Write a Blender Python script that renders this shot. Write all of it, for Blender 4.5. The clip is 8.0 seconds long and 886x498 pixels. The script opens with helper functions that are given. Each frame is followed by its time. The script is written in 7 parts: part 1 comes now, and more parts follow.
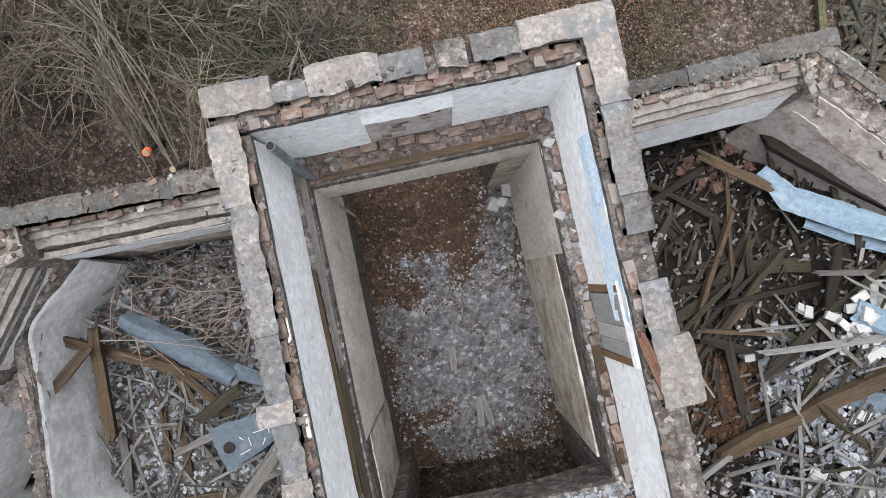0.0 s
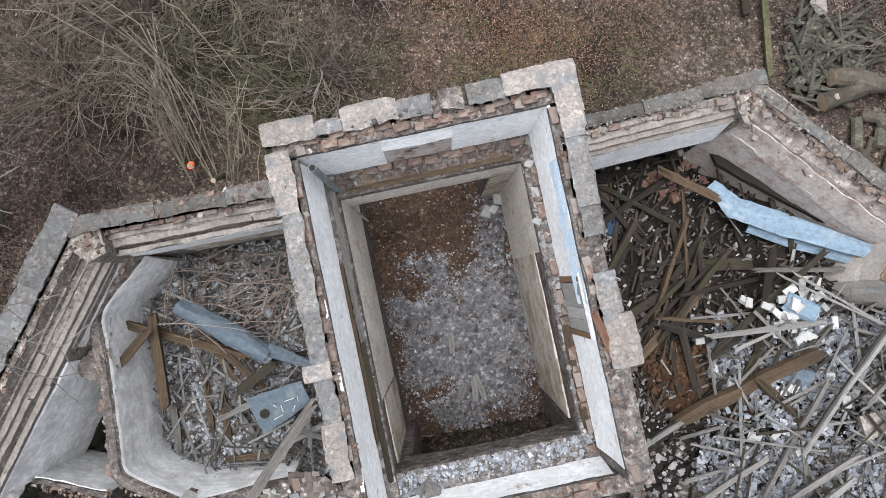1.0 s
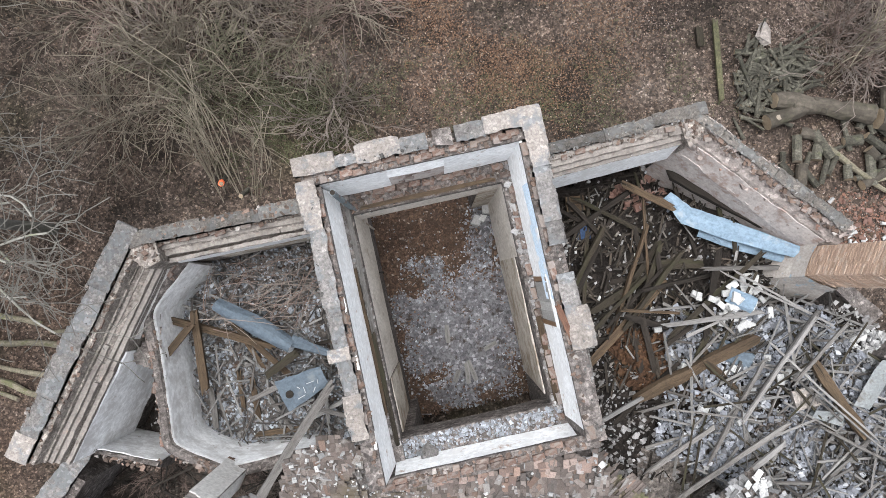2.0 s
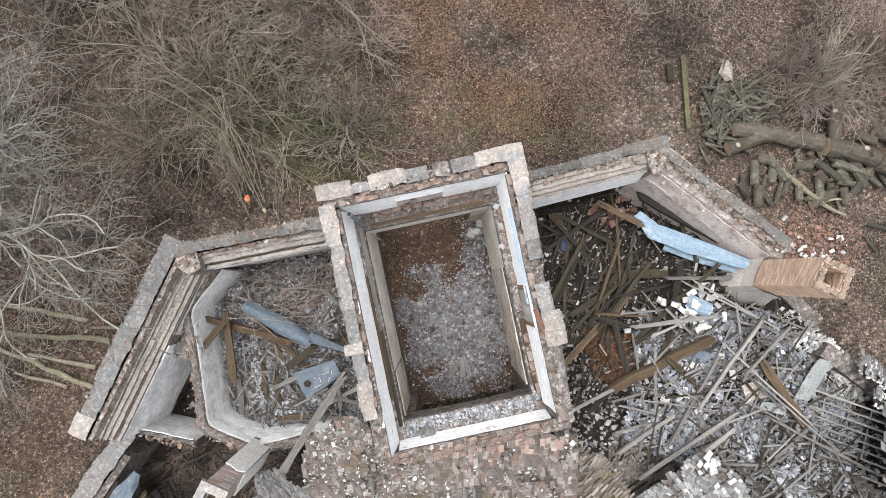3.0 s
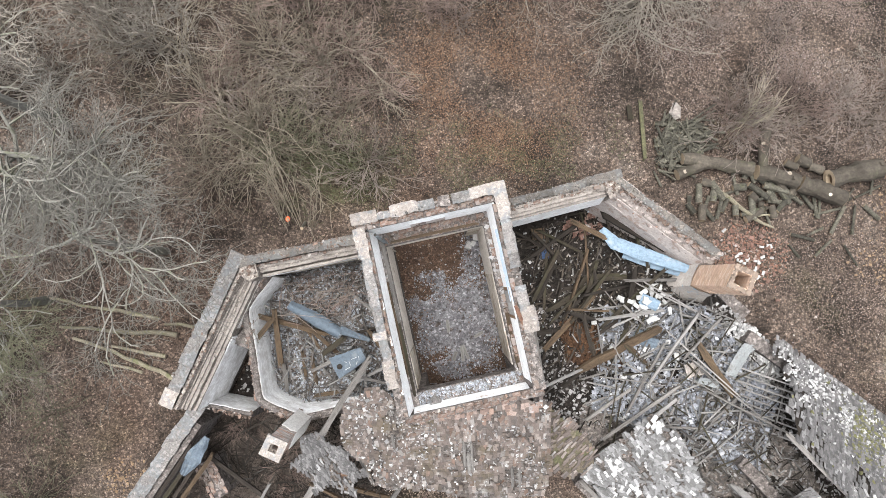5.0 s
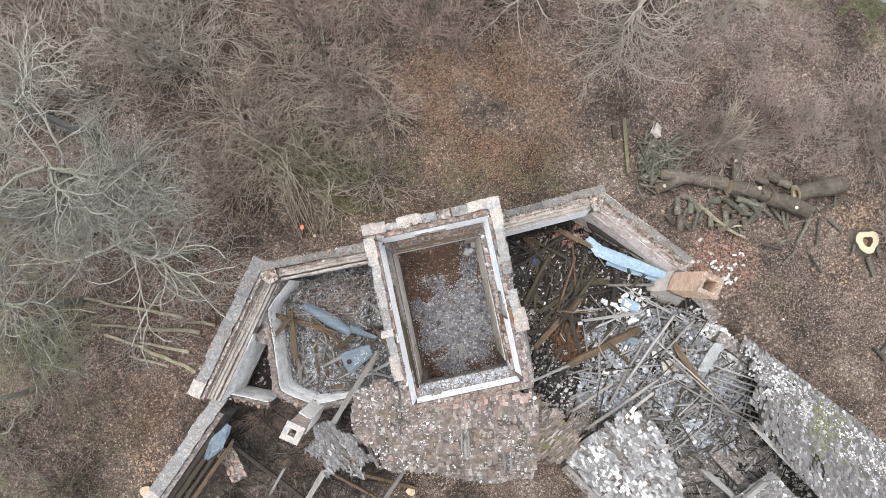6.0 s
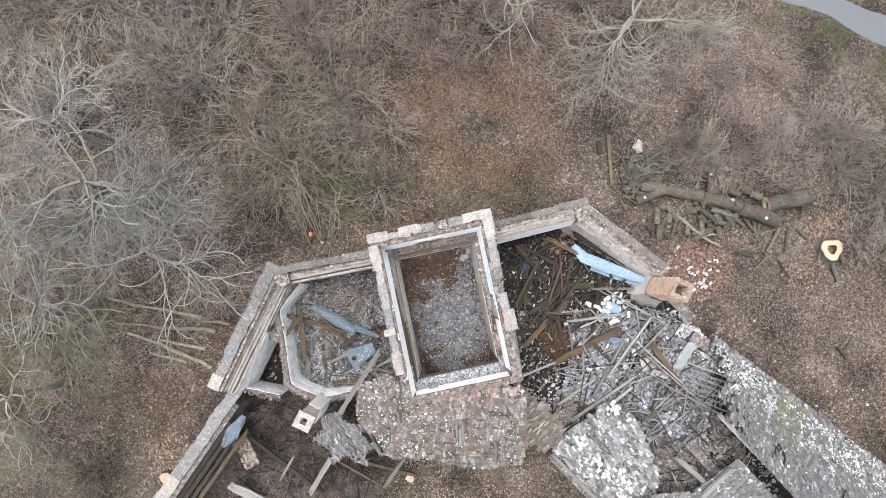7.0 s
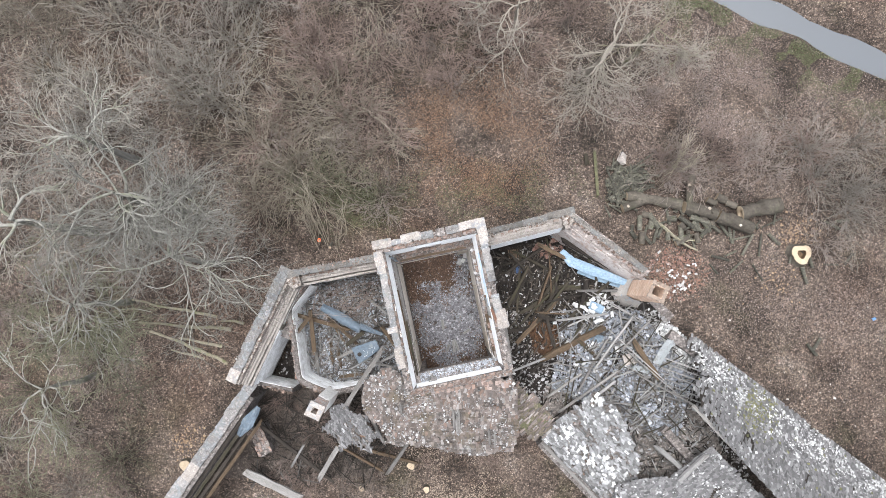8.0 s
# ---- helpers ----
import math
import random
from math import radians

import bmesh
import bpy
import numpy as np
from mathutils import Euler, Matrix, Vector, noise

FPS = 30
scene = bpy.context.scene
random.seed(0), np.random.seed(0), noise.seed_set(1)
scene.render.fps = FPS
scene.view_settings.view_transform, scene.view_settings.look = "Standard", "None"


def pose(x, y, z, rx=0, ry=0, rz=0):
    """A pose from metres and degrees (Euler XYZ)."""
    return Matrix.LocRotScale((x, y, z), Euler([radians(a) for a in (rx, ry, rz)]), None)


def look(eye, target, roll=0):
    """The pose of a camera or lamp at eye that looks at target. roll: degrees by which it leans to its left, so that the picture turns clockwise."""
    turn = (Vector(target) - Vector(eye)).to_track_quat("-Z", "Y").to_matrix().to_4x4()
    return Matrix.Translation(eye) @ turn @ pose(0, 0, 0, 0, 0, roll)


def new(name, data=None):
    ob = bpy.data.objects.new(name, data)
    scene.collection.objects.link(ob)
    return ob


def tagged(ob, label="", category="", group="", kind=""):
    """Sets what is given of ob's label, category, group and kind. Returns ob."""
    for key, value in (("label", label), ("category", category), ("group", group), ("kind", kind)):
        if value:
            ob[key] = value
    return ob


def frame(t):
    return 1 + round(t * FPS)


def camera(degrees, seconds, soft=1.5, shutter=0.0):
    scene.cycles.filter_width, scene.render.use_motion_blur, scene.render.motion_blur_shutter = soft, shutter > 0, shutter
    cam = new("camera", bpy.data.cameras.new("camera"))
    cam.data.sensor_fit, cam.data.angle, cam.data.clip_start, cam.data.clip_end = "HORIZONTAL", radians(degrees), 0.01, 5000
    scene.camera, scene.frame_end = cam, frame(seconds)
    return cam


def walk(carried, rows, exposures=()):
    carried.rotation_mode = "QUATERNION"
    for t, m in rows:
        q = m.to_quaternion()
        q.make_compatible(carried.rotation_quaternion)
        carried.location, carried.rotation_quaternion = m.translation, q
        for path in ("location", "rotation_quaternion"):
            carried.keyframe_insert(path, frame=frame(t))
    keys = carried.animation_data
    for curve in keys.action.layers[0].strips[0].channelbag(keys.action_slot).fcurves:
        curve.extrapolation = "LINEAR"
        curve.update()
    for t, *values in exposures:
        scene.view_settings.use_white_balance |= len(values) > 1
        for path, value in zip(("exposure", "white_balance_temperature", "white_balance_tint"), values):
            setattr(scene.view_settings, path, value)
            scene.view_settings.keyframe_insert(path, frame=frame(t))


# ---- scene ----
cam = camera(65.0, 8.0, soft=0.75)
PATH = [
    (0, (-0.03, 0.087, 15.068), (-0.03, 0.164, 13.07), -0.4),
    (0.5, (-0.143, 0.03, 16.238), (-0.138, 0.114, 14.239), 2.8),
    (1, (-0.085, -0.079, 17.544), (-0.079, 0.007, 15.546), 3.8),
    (1.5, (-0.014, -0.041, 18.86), (-0.008, 0.037, 16.862), 3.6),
    (3, (0.069, 0.202, 22.969), (0.074, 0.278, 20.97), 3.5),
    (3.5, (0.119, 0.352, 24.153), (0.117, 0.426, 22.154), -1.4),
    (4, (0.052, 0.303, 25.498), (0.051, 0.382, 23.5), -1.5),
    (4.5, (0.077, 0.3, 26.889), (0.072, 0.379, 24.89), -4.5),
    (6, (0.022, 0.425, 30.928), (0.02, 0.509, 28.93), -1.8),
    (6.5, (-0.031, 0.517, 32.221), (-0.026, 0.601, 30.222), 2.9),
    (7, (0.077, 0.545, 33.487), (0.079, 0.632, 31.489), 1.1),
    (7.5, (0.128, 0.536, 34.8), (0.129, 0.629, 32.802), 0.1),
    (8, (0.185, 0.563, 36.175), (0.185, 0.656, 34.178), -0.2),
]
walk(cam, [(t, look(eye, target, roll)) for t, eye, target, roll in PATH], [(0, 1.1, 6200, 9), (1.5, 1.22, 6180, 9), (3.5, 1.47, 6480, 9), (6, 1.6, 6320, 9), (8, 1.62, 6160, 9)])

# ---- light ----
world = bpy.data.worlds.new("overcast_sky")
scene.world = world
world.use_nodes = True
wn = world.node_tree
wn.nodes.clear()
sky = wn.nodes.new("ShaderNodeTexSky")
sky.sky_type = "NISHITA"
sky.sun_disc = False
sky.sun_elevation = radians(82)
sky.sun_rotation = radians(-40)
sky.dust_density = 8.0
sky.air_density = 1.0
bg = wn.nodes.new("ShaderNodeBackground")
bg.inputs[1].default_value = 0.13
wout = wn.nodes.new("ShaderNodeOutputWorld")
grey = wn.nodes.new("ShaderNodeHueSaturation")
grey.inputs["Saturation"].default_value = 0.3
wn.links.new(sky.outputs[0], grey.inputs["Color"])
wn.links.new(grey.outputs[0], bg.inputs[0])
wn.links.new(bg.outputs[0], wout.inputs[0])

sun = new("sun", bpy.data.lights.new("sun", "SUN"))
sun.data.energy = 0.6
sun.data.angle = radians(50)
sun.data.color = (1.0, 0.97, 0.93)
sun.matrix_world = look((-1.4, 1.6, 15), (0, 0, 0))


# ---- materials ----
def nodes_of(name):
    m = bpy.data.materials.new(name)
    m.use_nodes = True
    t = m.node_tree
    return m, t, t.nodes["Principled BSDF"]


def ramp(t, colours, smooth=True):
    r = t.nodes.new("ShaderNodeValToRGB")
    e = r.color_ramp.elements
    r.color_ramp.interpolation = "LINEAR" if smooth else "CONSTANT"
    while len(e) < len(colours):
        e.new(0.5)
    for i, (p, c) in enumerate(colours):
        e[i].position = p
        e[i].color = (*c, 1)
    return r


def noise_node(t, vec, scale, detail=6, rough=0.6):
    n = t.nodes.new("ShaderNodeTexNoise")
    n.inputs["Scale"].default_value = scale
    n.inputs["Detail"].default_value = detail
    n.inputs["Roughness"].default_value = rough
    if vec is not None:
        t.links.new(vec, n.inputs["Vector"])
    return n.outputs[0]


def mix(t, fac, a, b, mode="MIX"):
    n = t.nodes.new("ShaderNodeMix")
    n.data_type = "RGBA"
    n.blend_type = mode
    for sock, v in ((n.inputs[0], fac), (n.inputs[6], a), (n.inputs[7], b)):
        if isinstance(v, bpy.types.NodeSocket):
            t.links.new(v, sock)
        elif isinstance(v, (int, float)):
            sock.default_value = v
        else:
            sock.default_value = (*v, 1)
    return n.outputs[2]


def surface(name, low, high, stain=None, stain_at=(0.55, 0.65), stain2=None, stain2_at=(0.6, 0.68), scale=2.0, fine=30.0, rough=0.9, metal=0.0,
            bump=0.4, depth=0.01, stretch=(1, 1, 1), palette=None, island=False, vary=0.25, stain_scale=None, contrast=0.38, speck=None):
    """A weathered surface: large and fine mottling, two kinds of stain, and a tone of its own for each piece."""
    m, t, bsdf = nodes_of(name)
    tc = t.nodes.new("ShaderNodeTexCoord")
    mp = t.nodes.new("ShaderNodeMapping")
    mp.inputs["Scale"].default_value = stretch
    t.links.new(tc.outputs["Object"], mp.inputs["Vector"])
    v = mp.outputs[0]
    if island:
        rnd = t.nodes.new("ShaderNodeNewGeometry").outputs["Random Per Island"]
    else:
        rnd = t.nodes.new("ShaderNodeObjectInfo").outputs["Random"]
    big = ramp(t, [(0.3, low), (0.7, high)])
    t.links.new(noise_node(t, v, scale), big.inputs[0])
    col = big.outputs[0]
    if palette:
        pal = ramp(t, palette, smooth=False)
        t.links.new(rnd, pal.inputs[0])
        col = mix(t, 0.75, col, pal.outputs[0])
    fn = noise_node(t, v, fine, 8, 0.7)
    k = 0.25 + max(0.0, contrast - 0.38) * 0.4
    fr = ramp(t, [(k, (1 - contrast,) * 3), (1 - k, (0.97 + contrast,) * 3)])
    t.links.new(fn, fr.inputs[0])
    col = mix(t, 1.0, col, fr.outputs[0], "MULTIPLY")
    for i, (s, at) in enumerate(((stain, stain_at), (stain2, stain2_at))):
        if s:
            sr = ramp(t, [(at[0], (0, 0, 0)), (at[1], (1, 1, 1))])
            off = t.nodes.new("ShaderNodeMapping")
            off.inputs["Location"].default_value = (3.1 + 7 * i, 1.7 + 3 * i, 5.3)
            t.links.new(v, off.inputs[0])
            t.links.new(noise_node(t, off.outputs[0], (stain_scale or scale * 1.6) * (1 + i), 10, 0.7), sr.inputs[0])
            col = mix(t, sr.outputs[0], col, s)
    if speck:
        vo = t.nodes.new("ShaderNodeTexVoronoi")
        vo.inputs["Scale"].default_value = speck[1]
        t.links.new(v, vo.inputs["Vector"])
        sc = t.nodes.new("ShaderNodeSeparateColor")
        t.links.new(vo.outputs["Color"], sc.inputs[0])
        sr = ramp(t, [(0.0, (0.55, 0.55, 0.55)), (0.5, (1, 1, 1)), (0.82, (1.12, 1.12, 1.12)), (0.93, (1.9, 1.9, 1.9))])
        t.links.new(sc.outputs[0], sr.inputs[0])
        col = mix(t, speck[0], col, mix(t, 1.0, col, sr.outputs[0], "MULTIPLY"))
    if vary:
        hs = t.nodes.new("ShaderNodeHueSaturation")
        mr = t.nodes.new("ShaderNodeMapRange")
        mr.inputs["To Min"].default_value = 1 - vary
        mr.inputs["To Max"].default_value = 1 + vary
        w = t.nodes.new("ShaderNodeTexWhiteNoise")
        w.noise_dimensions = "1D"
        t.links.new(rnd, w.inputs["W"])
        t.links.new(w.outputs["Value"], mr.inputs[0])
        t.links.new(mr.outputs[0], hs.inputs["Value"])
        t.links.new(col, hs.inputs["Color"])
        col = hs.outputs[0]
    t.links.new(col, bsdf.inputs["Base Color"])
    bsdf.inputs["Roughness"].default_value = rough
    bsdf.inputs["Metallic"].default_value = metal
    bsdf.inputs["Specular IOR Level"].default_value = 0.25
    b = t.nodes.new("ShaderNodeBump")
    b.inputs["Strength"].default_value = bump
    b.inputs["Distance"].default_value = depth
    t.links.new(fn, b.inputs["Height"])
    t.links.new(b.outputs[0], bsdf.inputs["Normal"])
    return m


TILE_TONES = [(0.0, (0.0592, 0.049, 0.0439)), (0.16, (0.0974, 0.0783, 0.0688)), (0.4, (0.135, 0.112, 0.0989)), (0.6, (0.0835, 0.0731, 0.0679)), (0.74, (0.174, 0.15, 0.136)), (0.88, (0.135, 0.0894, 0.0688)), (0.93, (0.226, 0.215, 0.205))]
GREY_TILES = [(0.0, (0.0476, 0.0462, 0.0462)), (0.28, (0.0748, 0.0721, 0.0721)), (0.55, (0.102, 0.0994, 0.0994)), (0.8, (0.143, 0.14, 0.14)), (0.965, (0.258, 0.258, 0.258))]
WHITE_TILES = [(0.0, (0.05, 0.048, 0.047)), (0.25, (0.095, 0.093, 0.094)), (0.55, (0.145, 0.143, 0.146)), (0.78, (0.21, 0.208, 0.212)), (0.92, (0.33, 0.33, 0.332))]
CHIP_TONES = [(0.0, (0.0513, 0.0454, 0.0418)), (0.25, (0.134, 0.128, 0.124)), (0.45, (0.199, 0.196, 0.196)), (0.7, (0.269, 0.267, 0.267)), (0.9, (0.365, 0.365, 0.365))]
BRICK_TONES = [(0.0, (0.108, 0.0659, 0.0511)), (0.25, (0.131, 0.0891, 0.0717)), (0.5, (0.0743, 0.0563, 0.0488)), (0.7, (0.167, 0.134, 0.114)), (0.85, (0.201, 0.184, 0.175))]
CHIM_TONES = [(0.0, (0.428, 0.301, 0.22)), (0.3, (0.49, 0.352, 0.264)), (0.6, (0.408, 0.291, 0.22)), (0.8, (0.53, 0.414, 0.33))]
LEAF_TONES = [(0.0, (0.0298, 0.0225, 0.0179)), (0.25, (0.0572, 0.0433, 0.035)), (0.5, (0.0826, 0.0664, 0.0555)), (0.75, (0.11, 0.0949, 0.084)), (0.93, (0.205, 0.194, 0.181))]

plaster_white = surface("white_plaster", (0.76, 0.766, 0.77), (0.858, 0.866, 0.872), (0.712, 0.706, 0.699), (0.5, 0.66), (0.409, 0.308, 0.245), (0.6, 0.69), scale=1.0, fine=9, contrast=0.3, vary=0.0, depth=0.006, bump=0.3)
plaster_grey = surface("grey_plaster", (0.6, 0.585, 0.56), (0.76, 0.745, 0.72), (0.46, 0.43, 0.39), (0.56, 0.7), (0.36, 0.25, 0.19), (0.66, 0.72), scale=1.2, fine=10, vary=0.0, bump=0.3)
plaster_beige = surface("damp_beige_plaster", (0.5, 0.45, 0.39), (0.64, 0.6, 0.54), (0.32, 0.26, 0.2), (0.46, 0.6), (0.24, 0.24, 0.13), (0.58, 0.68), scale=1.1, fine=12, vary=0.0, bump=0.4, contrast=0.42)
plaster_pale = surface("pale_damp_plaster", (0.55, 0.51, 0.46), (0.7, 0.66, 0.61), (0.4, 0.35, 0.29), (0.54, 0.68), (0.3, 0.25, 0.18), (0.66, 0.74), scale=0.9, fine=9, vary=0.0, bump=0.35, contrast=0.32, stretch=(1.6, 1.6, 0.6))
plaster_wing = surface("bluish_white_plaster", (0.79, 0.801, 0.811), (0.894, 0.9, 0.905), (0.603, 0.598, 0.593), (0.47, 0.6), (0.416, 0.364, 0.312), (0.62, 0.7), scale=1.1, fine=7, contrast=0.32, vary=0.0, depth=0.008, bump=0.35)
plaster_pink = surface("pinkish_plaster", (0.4, 0.354, 0.333), (0.496, 0.458, 0.436), (0.303, 0.23, 0.2), (0.52, 0.62), (0.255, 0.224, 0.206), (0.62, 0.68), scale=1.5, fine=10, vary=0.0, bump=0.4)
plaster_blue = surface("pale_blue_limewash", (0.5, 0.62, 0.74), (0.62, 0.72, 0.82), (0.72, 0.72, 0.72), (0.52, 0.6), scale=1.6, fine=20, vary=0.0)
core = surface("brick_and_mortar_core", (0.0913, 0.0773, 0.0707), (0.169, 0.153, 0.144), (0.0597, 0.0515, 0.0475), (0.5, 0.6), (0.245, 0.237, 0.229), (0.62, 0.68), scale=3.0, fine=22, bump=0.9, depth=0.03, vary=0.0, contrast=0.55, speck=(0.8, 12))
cornice = surface("weathered_cornice_stone", (0.13, 0.123, 0.119), (0.208, 0.195, 0.185), (0.154, 0.158, 0.161), (0.48, 0.56), (0.0737, 0.0688, 0.063), (0.6, 0.68), scale=1.6, fine=22, bump=1.0, depth=0.03, vary=0.2, contrast=0.5, speck=(0.4, 16))
cornice_wing = surface("brownish_weathered_cornice", (0.0902, 0.0827, 0.0757), (0.145, 0.131, 0.117), (0.107, 0.106, 0.103), (0.48, 0.56), (0.0513, 0.0464, 0.0401), (0.6, 0.68), scale=1.6, fine=22, bump=1.0, depth=0.03, vary=0.2, contrast=0.5, speck=(0.4, 16))
soil = surface("dry_tan_soil_crumbs", (0.17, 0.135, 0.105), (0.25, 0.205, 0.165), scale=3, fine=30, vary=0.25, island=True)
cornice_warm = surface("pale_cornice_render", (0.221, 0.196, 0.176), (0.293, 0.267, 0.246), (0.176, 0.178, 0.182), (0.52, 0.6), (0.121, 0.102, 0.0894), (0.64, 0.7), scale=1.6, fine=22, bump=1.0, depth=0.03, vary=0.12, contrast=0.45, speck=(0.3, 16))
brick = surface("old_brick", (0.162, 0.11, 0.0912), (0.203, 0.15, 0.124), (0.17, 0.145, 0.13), (0.52, 0.6), scale=5, fine=40, palette=BRICK_TONES, bump=0.6)
chimney_brick = surface("pinkish_buff_chimney_brick", (0.478, 0.337, 0.252), (0.539, 0.391, 0.296), (0.415, 0.352, 0.309), (0.58, 0.68), scale=4, fine=40, palette=CHIM_TONES, bump=0.5, vary=0.12)
chimney_rest = surface("pinkish_buff_chimney_brick_low", (0.478, 0.337, 0.252), (0.539, 0.391, 0.296), (0.415, 0.352, 0.309), (0.58, 0.68), scale=4, fine=40, palette=CHIM_TONES, bump=0.5, vary=0.12, island=True)
brick_rubble = surface("broken_brick", (0.211, 0.0977, 0.0605), (0.257, 0.137, 0.0933), (0.311, 0.281, 0.254), (0.55, 0.62), scale=6, fine=40, palette=BRICK_TONES, island=True)
tile = surface("brown_plain_tile", (0.114, 0.0929, 0.085), (0.156, 0.136, 0.124), (0.214, 0.21, 0.197), (0.6, 0.66), scale=5, fine=40, palette=TILE_TONES, bump=0.5)
tile_rest = surface("brown_plain_tile_field", (0.114, 0.0929, 0.085), (0.156, 0.136, 0.124), (0.214, 0.21, 0.197), (0.6, 0.66), scale=5, fine=40, palette=TILE_TONES, bump=0.5, island=True, stain2=(0.085, 0.07, 0.052), stain2_at=(0.5, 0.62), stain_scale=0.5)
pale_sheet = surface("dull_zinc_sheet", (0.16, 0.172, 0.175), (0.22, 0.232, 0.235), (0.12, 0.115, 0.105), (0.55, 0.64), scale=2, fine=20, vary=0.0)
tile_pink = surface("pinkish_orange_tile", (0.204, 0.154, 0.133), (0.245, 0.196, 0.174), (0.15, 0.119, 0.107), (0.55, 0.62), scale=5, fine=40, palette=[(0, (0.163, 0.115, 0.0962)), (0.4, (0.231, 0.182, 0.159)), (0.75, (0.197, 0.133, 0.104)), (0.9, (0.272, 0.252, 0.244))], bump=0.5)
tile_grey = surface("grey_slate_tile", (0.133, 0.128, 0.128), (0.173, 0.169, 0.169), (0.151, 0.151, 0.0864), (0.66, 0.72), (0.36, 0.36, 0.35), (0.6, 0.66), scale=3, stain_scale=0.9, fine=40, palette=GREY_TILES, bump=0.5)
tile_grey_rest = surface("grey_slate_tile_field", (0.133, 0.128, 0.128), (0.173, 0.169, 0.169), (0.151, 0.151, 0.0864), (0.66, 0.72), (0.36, 0.36, 0.35), (0.6, 0.66), scale=3, stain_scale=0.9, fine=40, palette=GREY_TILES, bump=0.5, island=True)
tile_white = surface("pale_slipped_tile", (0.182, 0.182, 0.177), (0.272, 0.272, 0.267), (0.113, 0.109, 0.0999), (0.6, 0.68), scale=5, fine=40, palette=WHITE_TILES)
tile_white_rest = surface("pale_slipped_tile_field", (0.202, 0.202, 0.197), (0.302, 0.302, 0.297), (0.126, 0.121, 0.111), (0.6, 0.68), scale=5, fine=40, palette=WHITE_TILES, island=True)
rubble_mat = surface("rubble_bed", (0.0663, 0.0548, 0.0478), (0.134, 0.122, 0.115), (0.208, 0.205, 0.203), (0.56, 0.62), (0.0702, 0.0421, 0.0281), (0.56, 0.64), scale=1.2, fine=18, bump=1.0, depth=0.05, vary=0, contrast=0.55, speck=(0.9, 10))
# Dark debris, its colour deepened further to carry the shade inside the rooms.
dark_bed = surface("shade_deepened_debris_bed", (0.0101, 0.00808, 0.0067), (0.0263, 0.0212, 0.0182), (0.0546, 0.0506, 0.0486), (0.6, 0.66), scale=2.0, fine=18, bump=1.0, depth=0.05, vary=0, contrast=0.6, speck=(0.8, 10))
dusty_bed = surface("dusty_mortar_bed", (0.085, 0.072, 0.063), (0.16, 0.142, 0.13), (0.05, 0.042, 0.036), (0.56, 0.64), (0.22, 0.215, 0.21), (0.6, 0.66), scale=1.6, fine=16, bump=1.0, depth=0.05, vary=0, contrast=0.55, speck=(0.8, 11))
yard_bed = surface("brown_yard_debris", (0.03, 0.024, 0.02), (0.07, 0.056, 0.047), (0.11, 0.098, 0.088), (0.6, 0.68), scale=1.6, fine=16, bump=1.0, depth=0.05, vary=0, contrast=0.6, speck=(0.8, 11))
pale_bed = surface("pale_mortar_crumbs", (0.0988, 0.0973, 0.104), (0.175, 0.173, 0.185), (0.0608, 0.0494, 0.0447), (0.54, 0.62), (0.228, 0.228, 0.244), (0.62, 0.7), scale=2.2, fine=18, bump=1.0, depth=0.05, vary=0, contrast=0.5, speck=(0.9, 13))
chip = surface("rubble_chip", (0.28, 0.26, 0.25), (0.4, 0.39, 0.385), scale=4, fine=30, palette=CHIP_TONES, island=True)
chip_white = surface("broken_plaster_lump", (0.31, 0.31, 0.304), (0.406, 0.406, 0.399), (0.214, 0.202, 0.191), (0.6, 0.68), scale=4, fine=25)
wood_grey = surface("weathered_grey_timber", (0.0968, 0.0904, 0.0844), (0.164, 0.156, 0.148), (0.0629, 0.0553, 0.049), (0.56, 0.66), scale=1.5, fine=26, stretch=(0.25, 3, 3), bump=0.6, vary=0.3, contrast=0.5)
wood_pale = surface("pale_split_lath", (0.144, 0.139, 0.132), (0.195, 0.188, 0.183), (0.0926, 0.0846, 0.0779), (0.58, 0.66), scale=1.5, fine=26, stretch=(0.25, 3, 3), bump=0.5, vary=0.25, contrast=0.45)
wood_brown = surface("rotten_brown_timber", (0.0457, 0.0311, 0.0199), (0.0865, 0.0616, 0.0392), (0.0293, 0.0227, 0.0154), (0.54, 0.64), scale=1.5, fine=26, stretch=(0.25, 3, 3), bump=0.7, vary=0.25, contrast=0.55)
wood_moss = surface("mossy_timber", (0.0236, 0.0196, 0.0141), (0.0397, 0.0326, 0.0238), (0.0334, 0.0311, 0.0183), (0.48, 0.6), scale=1.6, fine=26, stretch=(0.4, 3, 3), bump=0.7, vary=0.2, contrast=0.55)
# Dark timber and splinters, both also deepened in colour for the wing's inner shade.
wood_dark = surface("shade_deepened_timber", (0.0128, 0.0102, 0.00812), (0.0299, 0.0246, 0.0203), scale=1.5, fine=26, stretch=(0.25, 3, 3), bump=0.6, vary=0.3, contrast=0.55)
lath_dark = surface("dark_splintered_wood", (0.014, 0.011, 0.00901), (0.032, 0.026, 0.0219), scale=2, fine=30, palette=[(0, (0.007, 0.0056, 0.00438)), (0.4, (0.016, 0.013, 0.00995)), (0.75, (0.0298, 0.025, 0.02)), (0.92, (0.0603, 0.056, 0.0519))], island=True)
lath_mix = surface("splintered_wood", (0.0687, 0.0642, 0.0604), (0.129, 0.124, 0.121), scale=2, fine=30, palette=[(0, (0.0259, 0.023, 0.0207)), (0.25, (0.0646, 0.0572, 0.0512)), (0.5, (0.118, 0.113, 0.108)), (0.8, (0.182, 0.18, 0.175))], island=True)
